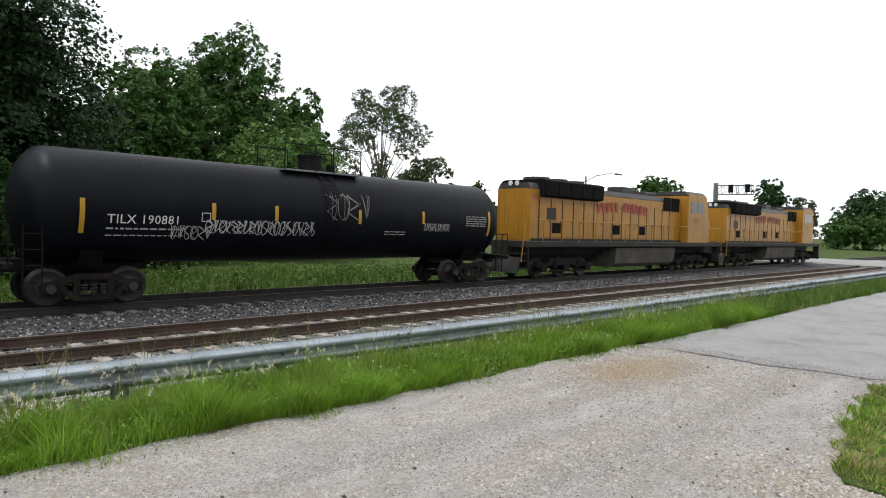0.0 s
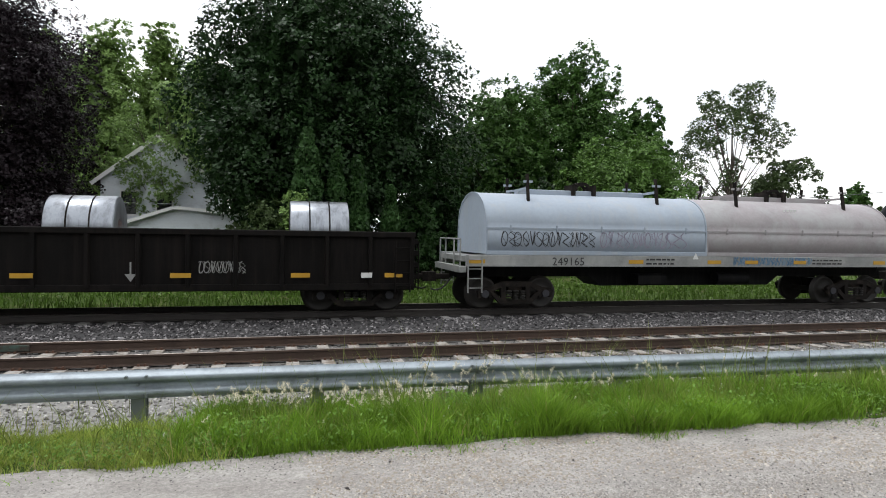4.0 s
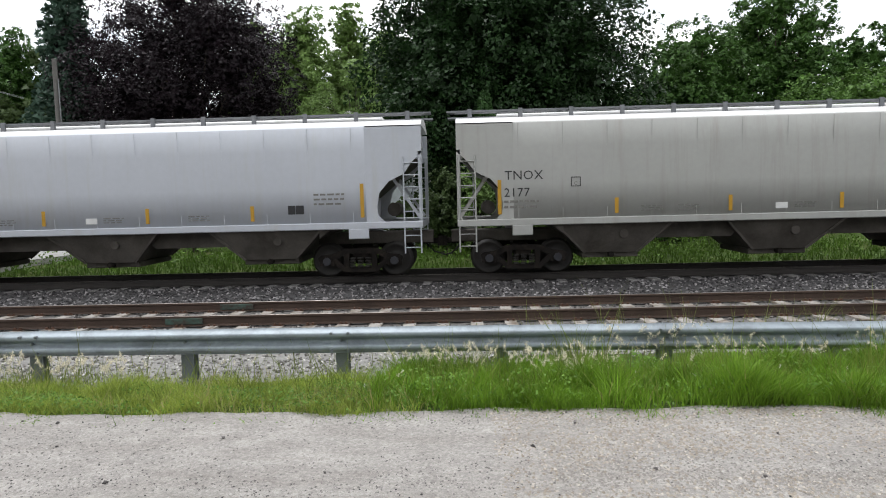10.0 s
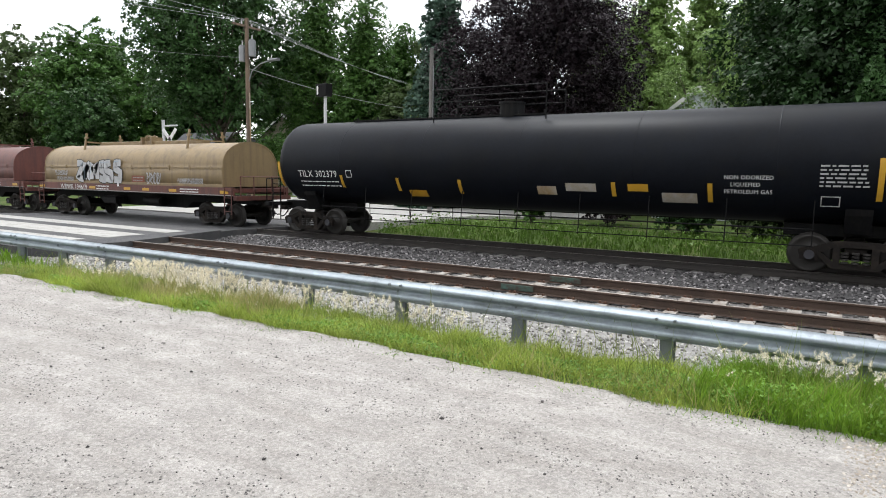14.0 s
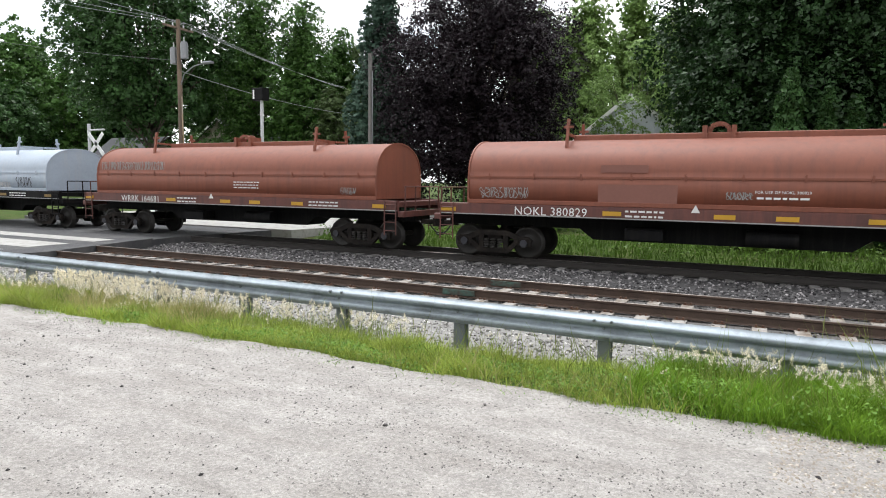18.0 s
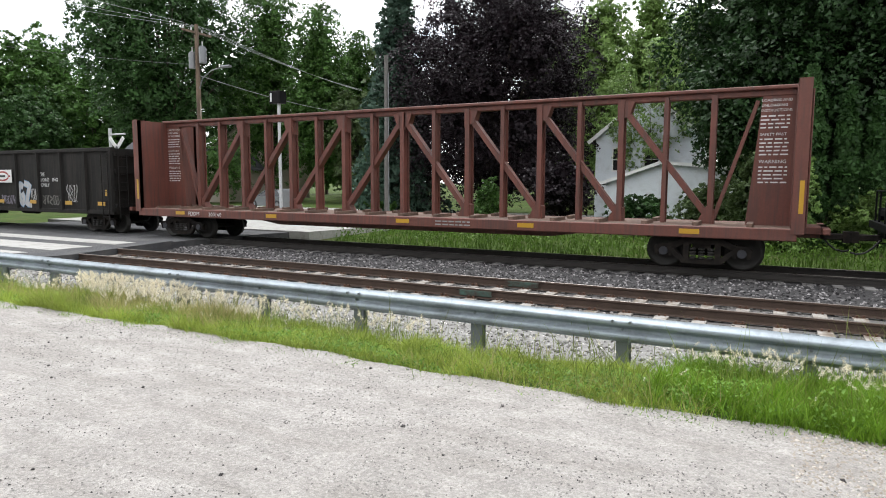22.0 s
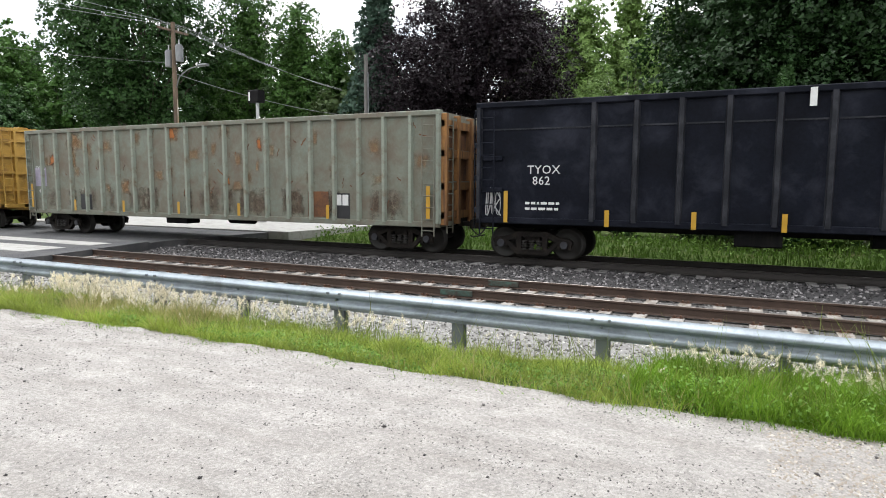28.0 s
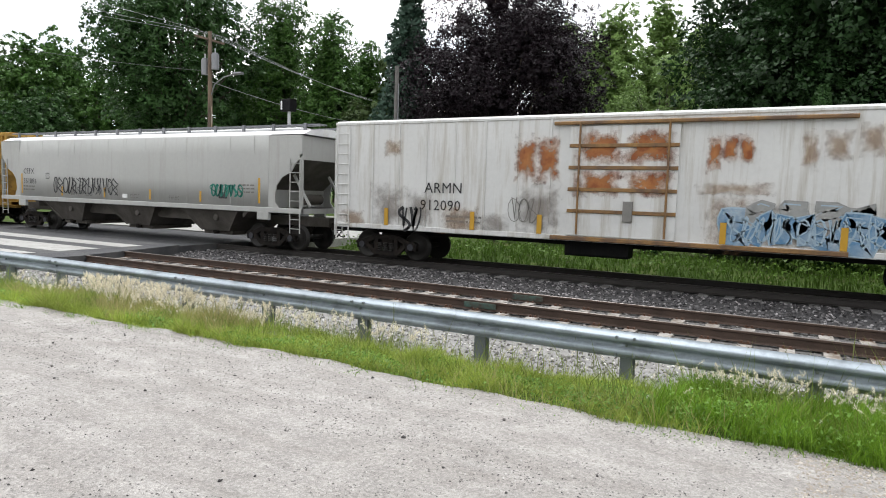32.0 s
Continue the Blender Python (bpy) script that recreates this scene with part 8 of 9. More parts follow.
def car(label, x, y, z, turn, paint):
    c = thing("car", label, "car", at=(x, y, z))
    c.rotation_euler = (0, 0, radians(turn))
    low = [(-2.2, 0.28), (-2.25, 0.6), (-2.15, 0.92), (-1.5, 0.98), (1.0, 0.95), (1.9, 0.82), (2.2, 0.62), (2.22, 0.3), (1.7, 0.2), (-1.7, 0.2)]
    m = Mesh()
    n = len(low)
    vs = []
    for yy, k in ((-0.86, 0.97), (-0.9, 1.0), (0.9, 1.0), (0.86, 0.97)):
        vs += [(px * k, yy, pz if abs(yy) > 0.87 else 0.5 + (pz - 0.5) * 0.94) for px, pz in low]
    m.add(vs, [(r * n + i, r * n + (i + 1) % n, (r + 1) * n + (i + 1) % n, (r + 1) * n + i) for r in range(3) for i in range(n)], True)
    m.add(vs, [tuple(range(n - 1, -1, -1)), tuple(range(3 * n, 4 * n))])
    part("body", m, paint, c)
    cabp = [(-1.75, 0.95), (-1.25, 1.42), (0.2, 1.46), (1.05, 0.95)]
    g = Mesh()
    vs = [(px, -0.82 if pz < 1 else -0.66, pz) for px, pz in cabp] + [(px, 0.82 if pz < 1 else 0.66, pz) for px, pz in cabp]
    g.add(vs, [(0, 1, 5, 4), (1, 2, 6, 5), (2, 3, 7, 6), (3, 2, 1, 0), (4, 5, 6, 7)])
    part("glasshouse", g, GLASS_DARK, c, "dark windows")
    part("roof", Mesh().soft(-1.28, 0.25, -0.65, 0.65, 1.43, 1.5, 0.03), paint, c)
    pl_ = Mesh()
    for s in (-1, 1):
        pl_.bar((-1.75, s * 0.82, 0.97), (-1.25, s * 0.67, 1.45), 0.06, 0.1).bar((-0.4, s * 0.83, 0.97), (-0.4, s * 0.67, 1.45), 0.05, 0.08).bar((1.05, s * 0.82, 0.97), (0.2, s * 0.67, 1.46), 0.06, 0.06)
    part("pillar", pl_, paint, c)
    for px in (-1.35, 1.38):
        for s in (-1, 1):
            t = part("tyre", Mesh().turn([(s * 0.7, 0.2), (s * 0.7, 0.3), (s * 0.74, 0.33), (s * 0.88, 0.33), (s * 0.915, 0.3), (s * 0.91, 0.21)][::s], 'y', (px, 0, 0.33), 20), RUBBER, c)
            part("rim", Mesh().turn([(s * 0.86, 0.0), (s * 0.9, 0.05), (s * 0.87, 0.12), (s * 0.9, 0.21)][::s], 'y', (px, 0, 0.33), 12), LAMP_GREY, t)
    part("headlight", Mesh().soft(2.0, 2.16, -0.8, -0.5, 0.62, 0.74, 0.02), WHITE, c)
    part("headlight", Mesh().soft(2.0, 2.16, 0.5, 0.8, 0.62, 0.74, 0.02), WHITE, c)
    part("tail_light", Mesh().soft(-2.2, -2.1, -0.82, -0.5, 0.7, 0.86, 0.02), RED_LIGHT, c)
    part("tail_light", Mesh().soft(-2.2, -2.1, 0.5, 0.82, 0.7, 0.86, 0.02), RED_LIGHT, c)
    return c


car("silver-white hatchback parked on the asphalt by the guard rail", 42.6, 3.45, 0.003, -88, CAR_PAINT)
car("pale grey car parked beside another car", 49.5, 1.2, 0.003, 172, CAR_GREY)
car("grey car parked in the street", -36.5, 40.0, -0.24, 175, CAR_GREY)

gb = thing("gate_mechanism", "pale crossing gate mechanism box on a post", "gate box", at=(62.0, 9.4, -0.25))
part("post", Mesh().rod((0, 0, -0.1), (0, 0, 2.4), 0.09, 10), WHITE_POST, gb)
part("box", Mesh().soft(-0.35, 0.35, -0.5, 0.2, 0.95, 1.6, 0.05), WHITE_POST, gb)
part("base", Mesh().soft(-0.3, 0.3, -0.3, 0.3, -0.1, 0.25, 0.03), CONCRETE, gb)

sl_ = thing("street_lamp", "tall grey street lamp with one long arm", "street lamp", at=(70.6, 46.0, ground_z(46)))
part("pole", Mesh().rod((0, 0, -0.2), (0, 0, 9.3), 0.13, 10, 0.1), POLE_WOOD, sl_)
part("arm", Mesh().pipe([(0, 0, 8.6), (1.2, -0.7, 9.4), (2.6, -1.5, 9.75), (3.8, -2.2, 9.8)], 0.06, 6), LAMP_GREY, sl_)
part("lamp_head", Mesh().rod((3.6, -2.1, 9.78), (4.4, -2.6, 9.74), 0.12, 8), LAMP_GREY, sl_)
wire("overhead_wire", "thin wire to the street lamp", (70.6, 46.0, 8.4), (42, 60, 5.6), 0.6, 0.03)

sg = thing("signal_cantilever", "railway signal cantilever with a lattice arm over the tracks", "signal", at=(72.5, 30.0, -0.4))
part("mast", Mesh().rod((0, 0, -0.2), (0, 0, 8.2), 0.3, 12, 0.26), LAMP_GREY, sg)
arm = Mesh()
for z in (6.9, 7.9):
    for dx in (-0.3, 0.3):
        arm.rod((dx, 0, z), (dx, -4.0, z - 0.05), 0.05, 6)
for k in range(6):
    y = -0.8 * k
    for dx in (-0.3, 0.3):
        arm.rod((dx, y, 6.9), (dx, y - 0.8 * (k < 5), 7.85), 0.03, 5)
        arm.rod((dx, y, 6.9), (dx, y, 7.9), 0.03, 5)
part("arm", arm, LAMP_GREY, sg, "lattice arm with walkway")
part("walkway", Mesh().box(-0.4, 0.4, -4.1, 0, 6.85, 6.9), LAMP_GREY, sg)
for y in (-1.8, -3.6):
    hd_ = part("signal_head", Mesh().box(-0.42, -0.36, y - 0.26, y + 0.26, 7.05, 7.95), CAR_BLACK, sg)
    part("hood", Mesh().rod((-0.6, y, 7.3), (-0.42, y, 7.3), 0.13, 8).rod((-0.6, y, 7.75), (-0.42, y, 7.75), 0.13, 8), CAR_BLACK, hd_)
mt = thing("lattice_mast", "distant grey lattice power pylon", "pylon", at=(250, 96, 0))
pm_ = Mesh()
for s in (-1, 1):
    for q in (-1, 1):
        pm_.rod((1.3 * s, 1.3 * q, 0), (0.25 * s, 0.25 * q, 15.6), 0.14, 5)
for k in range(4):
    pm_.rod((-2.4 + 0.3 * k, 2.0, 9.5 + 1.6 * k), (2.4 - 0.3 * k, -2.0, 9.5 + 1.6 * k), 0.14, 5)
part("lattice", pm_, LAMP_GREY, mt)


# ---- trees and planting ----
def tilted(n, size, c, rnd, flat=0.0, slim=0.55, up=None):
    """n small pointed leaves with centres c; up: the way that each one faces."""
    d = rnd.normal(size=(n, 3))
    if up is None:
        d[:, 2] = d[:, 2] * (1 - flat) - 0.25
        d /= np.linalg.norm(d, axis=1, keepdims=True)
        e = rnd.normal(size=(n, 3))
    else:
        d -= up * (d * up).sum(1, keepdims=True)
        d /= np.linalg.norm(d, axis=1, keepdims=True)
        e = np.cross(up, d)
    e -= d * (d * e).sum(1, keepdims=True)
    e /= np.linalg.norm(e, axis=1, keepdims=True)
    s = (size * rnd.uniform(0.6, 1.4, n))[:, None]
    v = np.stack([c + d * s, c - d * s * 0.55 + e * s * slim * 1.3, c - d * s * 0.55 - e * s * slim * 1.3], 1).reshape(-1, 3)
    f = np.arange(3 * n).reshape(n, 3)
    return v, f


def unit(a):
    return a / np.linalg.norm(a, axis=1, keepdims=True)


def crown_points(lobes, n, rnd, fill=0.3, per=20):
    """Leaves in drooping sprays over overlapping lobes, with some inside: places, and the way that each leaf faces."""
    w = np.array([l[3] ** 2 for l in lobes])
    m = max(60, n // per)
    L = np.array([l[:4] for l in lobes])[rnd.choice(len(lobes), size=m, p=w / w.sum())]
    d = unit(rnd.normal(size=(m, 3)) + np.array([0, 0, 0.25]))
    rad = L[:, 3:4] * np.where(rnd.uniform(size=(m, 1)) < fill, rnd.uniform(0.3, 0.85, (m, 1)), rnd.uniform(0.88, 1.08, (m, 1)))
    c = L[:, :3] + d * rad
    face = unit(0.75 * d + np.array([0, 0, 0.85]) + 0.3 * rnd.normal(size=(m, 3)))
    a = unit(np.cross(face, rnd.normal(size=(m, 3))))
    b = np.cross(face, a)
    size = (0.23 * L[:, 3] * rnd.uniform(0.6, 1.35, m))[:, None]
    k = rnd.integers(0, m, n)
    r = np.sqrt(rnd.uniform(0, 1, (n, 1)))
    t = rnd.uniform(0, 2 * math.pi, (n, 1))
    pts = c[k] + size[k] * r * (a[k] * np.cos(t) + b[k] * np.sin(t)) - face[k] * size[k] * (0.4 * r * r + 0.22 * rnd.normal(size=(n, 1)))
    return pts, unit(face[k] + 0.55 * rnd.normal(size=(n, 3)))


def tree(name, label, x, y, height, width, mat, leaves=6000, leaf=0.2, trunk=0.3, clear=0.22, seed=0, shape="round", bark=BARK):
    """A broad-leaved tree: tapered trunk, limbs to each lobe, crown of leaves."""
    rnd = np.random.default_rng(seed + 11)
    leaves, leaf = int(leaves * 2.1), leaf * 0.68
    tr = thing(name, label, "tree", at=(x, y, ground_z(y)))
    a, c = width / 2, height * (1 - clear) / 2
    mid = height * clear + c
    count = {"round": 46, "tall": 44, "sparse": 30, "bush": 20}[shape]
    base = {"round": 0.27, "tall": 0.4, "sparse": 0.2, "bush": 0.34}[shape]
    lobes = []
    for k in range(count):
        u = 1 - 2 * (k + 0.5) / count
        t = k * 2.39996 + rnd.uniform(-0.3, 0.3)
        s = math.sqrt(1 - u * u)
        r = min(a, c) * base * rnd.uniform(0.6, 1.35)
        if shape == "tall":
            s *= 0.55 + 0.45 * min(1, (1 - u) * 0.75)
        q = rnd.uniform(0.82, 1.04)
        lobes.append(((a - r) * s * q * math.cos(t), (a - r) * s * q * math.sin(t), mid + (c - r) * u * (q if u < 0.8 else 1), r))
    if shape != "sparse":
        for k in range(7):
            lobes.append((rnd.normal() * a * 0.25, rnd.normal() * a * 0.25, mid + rnd.uniform(-0.6, 0.5) * c, min(a, c) * 0.4))
    tk = Mesh()
    p = Vector((0, 0, -0.3))
    rr = trunk
    for k in range(5):
        q = Vector((rnd.normal() * 0.04 * (k + 1), rnd.normal() * 0.04 * (k + 1), height * 0.78 * (k + 1) / 5))
        tk.rod(p, q, rr, 9, rr * 0.74, caps=(k == 0))
        p, rr = q, rr * 0.74
    part("trunk", tk, bark, tr)
    lb = Mesh()
    for lx, ly, lz, r in lobes[:count]:
        st = Vector((0, 0, max(height * 0.1, lz * 0.5)))
        md = Vector((lx * 0.5, ly * 0.5, lz * 0.74))
        lb.rod(st, md, trunk * 0.26, 5, trunk * 0.16, caps=False)
        lb.rod(md, (lx, ly, lz), trunk * 0.16, 5, trunk * 0.05, caps=False)
        for j in range(2 if shape == "sparse" else 0):
            e = rnd.normal(size=3)
            e /= np.linalg.norm(e)
            lb.rod((lx * 0.85, ly * 0.85, lz * 0.96), (lx + e[0] * r, ly + e[1] * r, lz + e[2] * r * 0.9), trunk * 0.07, 4, trunk * 0.02, caps=False)
    part("branching", lb, bark, tr)
    pts, up = crown_points(lobes, leaves, rnd, 0.12 if shape == "sparse" else 0.25, 8 if shape == "sparse" else 20)
    # uneven outline: bulges and bays of the whole crown
    g = rnd.uniform(0, 50, 3)
    d = (pts - np.array([0, 0, mid])) / np.array([a, a, c])
    sw = sum(np.sin(d @ rnd.normal(size=3) * q + g[0]) / q for q in (2.5, 4.0, 6.5, 9.0))
    pts = np.array([0, 0, mid]) + (pts - np.array([0, 0, mid])) * (1.13 + 0.17 * np.clip(sw, -1.2, 0.5))[:, None]
    pts[:, 2] = np.maximum(pts[:, 2], 0.1)
    v, f = tilted(len(pts), leaf, pts, rnd, up=up)
    if shape != "sparse":
        # the inner mass of the crown, in larger sprays
        n = max(300, leaves // 6)
        L = np.array(lobes)[rnd.integers(0, len(lobes), n)]
        q = rnd.normal(size=(n, 3))
        q /= np.linalg.norm(q, axis=1, keepdims=True)
        inner = L[:, :3] * np.array([0.86, 0.86, 1.0]) + q * L[:, 3:4] * rnd.uniform(0.05, 0.6, (n, 1)) + np.array([0, 0, -0.02 * height])
        inner[:, 2] = np.maximum(inner[:, 2], 0.1)
        v2, f2 = tilted(n, leaf * 2.2, inner, rnd, 0.2)
        v, f = np.concatenate([v, v2]), np.concatenate([f, f2 + len(v)])
    cr_ob = new("crown", from_arrays("crown", v, f, mat))
    cr_ob.parent = tr
    return tr


def conifer(name, label, x, y, height, width, mat, leaves=5000, leaf=0.18, seed=0, column=False):
    rnd = np.random.default_rng(seed + 31)
    tr = thing(name, label, "tree", at=(x, y, ground_z(y)))
    part("trunk", Mesh().rod((0, 0, -0.3), (0, 0, height * 0.97), width * 0.045 + 0.06, 8, 0.02), BARK, tr)
    h = height * (1 - rnd.power(1.7 if not column else 1.25, leaves))
    if column:
        prof = width / 2 * np.sqrt(np.clip(1 - (h / height) ** 2.2, 0.02, 1)) * (0.85 + 0.15 * np.sin(h * 5))
        ang = rnd.uniform(0, 2 * math.pi, leaves)
        rad = prof * rnd.uniform(0.7, 1.0, leaves)
        z = h
    else:
        tier = np.floor(h / 0.75)
        nb = 9
        ang = (rnd.integers(0, nb, leaves) + (tier * 0.37) % 1) * 2 * math.pi / nb + rnd.normal(size=leaves) * 0.13
        prof = width / 2 * np.clip(1 - tier * 0.75 / height, 0.02, 1) ** 0.85 * (0.8 + 0.2 * np.sin(ang * 3 + tier))
        u = np.sqrt(rnd.uniform(0.02, 1.0, leaves))
        rad = prof * u
        z = tier * 0.75 + 0.9 - 0.45 * u * prof * 0.6 + rnd.normal(size=leaves) * 0.2
    pts = np.stack([rad * np.cos(ang), rad * np.sin(ang), np.clip(z, 0.15, height)], -1)
    v, f = tilted(len(pts), leaf, pts, rnd, 0.5 if not column else -0.8)
    c = new("crown", from_arrays("crown", v, f, mat))
    c.parent = tr
    return tr
tree("maple_tree", "tall mid-green maple tree by the street", -106.1, 62, 26.1, 20, LEAF_MAPLE, 11000, 0.42, 0.3, 0.15, 0, "round")
tree("maple_tree", "tall mid-green maple tree by the street", -125.0, 60, 26.4, 18, LEAF_OLIVE, 6899, 0.44, 0.3, 0.15, 1, "round")
tree("maple_tree", "dark green maple tree by the street", -90.7, 52, 14.1, 11.1, LEAF_DARK, 6899, 0.34, 0.3, 0.12, 2, "round")
tree("oak_tree", "tall dark green oak tree", -57.1, 47, 26.0, 18.0, LEAF_DARK, 18000, 0.27, 0.45, 0.2, 3, "round")
tree("maple_tree", "mid-green tree between taller trees", -89.3, 60, 18.0, 9.6, LEAF_MAPLE, 6899, 0.36, 0.3, 0.05, 4, "round")
tree("maple_tree", "mid-green tree between taller trees", -61.3, 62, 17.3, 10.0, LEAF_MAPLE, 6899, 0.36, 0.3, 0.05, 5, "round")
tree("maple_tree", "low green tree between taller trees", -36.2, 52, 10.9, 6.8, LEAF_OLIVE, 5750, 0.32, 0.3, 0.05, 6, "round")
tree("elm_tree", "tall green elm tree by the street", -51.1, 56, 22.9, 9.3, LEAF_MAPLE, 13800, 0.23, 0.3, 0.12, 7, "tall")
tree("elm_tree", "tall green elm tree by the street", -42.7, 54, 19.2, 7.8, LEAF_MAPLE, 13800, 0.23, 0.3, 0.12, 8, "tall")
tree("elm_tree", "slender green tree behind the street", -43.7, 62, 19.0, 7.1, LEAF_MAPLE, 8625, 0.23, 0.25, 0.1, 9, "tall")
tree("purple_maple", "large dark purple-leaved maple tree", -16.3, 39, 16.1, 14.2, LEAF_PURPLE, 56000, 0.13, 0.45, 0.02, 10, "round")
tree("poplar_tree", "tall green poplar tree behind houses", -21.3, 66, 19.4, 6.8, LEAF_BRIGHT, 9775, 0.25, 0.25, 0.1, 11, "tall")
tree("poplar_tree", "tall green poplar tree behind houses", -15.6, 64, 20.5, 7.4, LEAF_BRIGHT, 11728, 0.25, 0.25, 0.1, 12, "tall")
tree("poplar_tree", "tall green poplar tree behind houses", -11.7, 68, 21.8, 6.9, LEAF_BRIGHT, 11728, 0.25, 0.25, 0.1, 13, "tall")
tree("poplar_tree", "tall green poplar tree behind houses", -7.3, 66, 18.8, 6.1, LEAF_BRIGHT, 11728, 0.25, 0.25, 0.1, 14, "tall")
tree("poplar_tree", "tall green poplar tree behind houses", -20.7, 76, 20.8, 9.6, LEAF_BRIGHT, 11728, 0.25, 0.25, 0.1, 15, "tall")
tree("poplar_tree", "tall green poplar tree behind houses", -11.1, 78, 20.5, 8.3, LEAF_BRIGHT, 11728, 0.25, 0.25, 0.1, 16, "tall")
tree("birch_tree", "airy pale green tree beside a house", -6.8, 41, 10.9, 6.2, LEAF_LIGHT, 7500, 0.13, 0.16, 0.22, 17, "sparse")
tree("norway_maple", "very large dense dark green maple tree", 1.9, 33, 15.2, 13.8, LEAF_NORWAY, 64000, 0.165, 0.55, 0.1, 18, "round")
tree("maple_tree", "green maple tree with an uneven crown", 20.6, 43, 15.3, 8.5, LEAF_MAPLE, 20900, 0.18, 0.4, 0.12, 19, "round")
tree("maple_tree", "green maple tree with a low crown", 14.7, 41, 12.4, 8.3, LEAF_MAPLE, 17100, 0.18, 0.35, 0.1, 20, "round")
tree("maple_tree", "green maple tree behind the railway", 29.9, 50, 13.3, 7.8, LEAF_MAPLE, 8049, 0.26, 0.3, 0.12, 21, "round")
tree("boxelder_tree", "bright green low tree behind the track", 20.5, 35, 8.4, 8.8, LEAF_LIME, 20900, 0.15, 0.2, 0.04, 22, "bush")
tree("ash_tree", "thin open-crowned tree with visible limbs", 41.6, 52, 16.1, 10.5, LEAF_OLIVE, 12000, 0.17, 0.28, 0.2, 23, "sparse")
tree("ash_tree", "low open-crowned olive green tree", 44.1, 48, 9.1, 6.4, LEAF_OLIVE, 8500, 0.16, 0.16, 0.08, 24, "sparse")
tree("maple_tree", "small round green tree beyond the railway", 81.5, 75, 9.8, 4.6, LEAF_MAPLE, 4600, 0.32, 0.2, 0.05, 25, "round")
tree("maple_tree", "round green tree near the far crossing", 120.9, 62, 13.7, 11.0, LEAF_MAPLE, 5750, 0.38, 0.25, 0.3, 26, "round")
tree("maple_tree", "dark green tree near the far crossing", 143.9, 48, 14.0, 8.1, LEAF_DARK, 5175, 0.36, 0.25, 0.1, 27, "round")
tree("maple_tree", "small green tree near the crossing", 159.0, 46, 10.7, 6.7, LEAF_OLIVE, 3449, 0.36, 0.2, 0.1, 28, "sparse")
tree("maple_tree", "broad dark green tree beyond the crossing", 163.3, 34, 12.8, 13.2, LEAF_DARK, 12350, 0.32, 0.3, 0.08, 29, "round")
tree("maple_tree", "green tree by the far road", 227.8, 33, 12.9, 15.8, LEAF_MAPLE, 9500, 0.32, 0.3, 0.08, 30, "round")
tree("maple_tree", "distant green tree beyond the crossing", 150.9, 60, 8.1, 11.0, LEAF_MAPLE, 3449, 0.53, 0.3, 0.05, 31, "round")
tree("maple_tree", "distant green tree beyond the crossing", 121.8, 95, 7.5, 8.4, LEAF_MAPLE, 2875, 0.42, 0.3, 0.05, 32, "round")
tree("maple_tree", "distant green tree beyond the crossing", 156.8, 110, 5.7, 11.1, LEAF_DARK, 2875, 0.42, 0.3, 0.05, 33, "round")
tree("maple_tree", "green tree by the far road", 329.2, 31, 13.4, 20.9, LEAF_BRIGHT, 9500, 0.39, 0.3, 0.08, 34, "round")
for bx, by, bh, bw in ((150.0, 36.0, 6.5, 8.0), (152.0, 31.0, 7.5, 9.0), (160.0, 27.5, 8.5, 10.0), (175.0, 25.0, 9.0, 12.0), (190.0, 20.0, 9.0, 13.0)):
    tree("boxelder_tree", "low bright green tree beyond the far crossing", bx, by, bh, bw, LEAF_MAPLE, 3500, 0.33, 0.2, 0.03, int(bx), "bush")
conifer("spruce_tree", "tall dark spruce with drooping branches", -22.9, 37.4, 17.3, 8.0, LEAF_SPRUCE, 15000, 0.2, 35, False)
conifer("arborvitae", "dense dark columnar arborvitae in a row", 1.0, 26.2, 6.5, 1.7, LEAF_DARK, 5000, 0.12, 36, True)
conifer("arborvitae", "dense dark columnar arborvitae in a row", 2.2, 26.4, 5.8, 1.1, LEAF_DARK, 4000, 0.12, 37, True)
conifer("arborvitae", "dense dark columnar arborvitae in a row", 3.1, 26.6, 5.5, 1.15, LEAF_DARK, 4000, 0.12, 38, True)
conifer("arborvitae", "dense dark columnar arborvitae in a row", 4.5, 26.6, 4.3, 1.0, LEAF_DARK, 3500, 0.12, 39, True)
tree("shrub", "pale flowering shrub behind the track", 0.6, 24.8, 3.9, 1.6, LEAF_LIGHT, 3500, 0.1, 0.05, 0.02, 40, "bush")
tree("shrub", "bright yellow-green young shrub", 10.8, 27, 4.2, 2.2, LEAF_BRIGHT, 2500, 0.11, 0.05, 0.02, 41, "bush")
tree("shrub", "tall pale green shrub behind the track", -0.6, 25.6, 3.3, 2.2, LEAF_OLIVE, 4500, 0.12, 0.05, 0.02, 42, "bush")
tree("shrub", "bright green shrub behind the track", 2.8, 26, 2.1, 2.1, LEAF_BRIGHT, 4000, 0.11, 0.05, 0.02, 43, "bush")
tree("shrub", "round green shrub before a garage", -2.2, 28, 2.4, 3.0, LEAF_OLIVE, 4500, 0.1, 0.05, 0.02, 44, "bush")
tree("shrub", "round dark green shrub before a house", -5.1, 28, 1.8, 2.7, LEAF_DARK, 3500, 0.1, 0.05, 0.02, 45, "bush")
tree("shrub", "dark purple-leaved shrub under a maple", -9.1, 30, 3.7, 3.5, LEAF_PURPLE, 4500, 0.12, 0.05, 0.02, 46, "bush")
tree("shrub", "green shrub under the trees", -12.5, 29, 2.4, 2.0, LEAF_MAPLE, 2500, 0.1, 0.05, 0.02, 47, "bush")
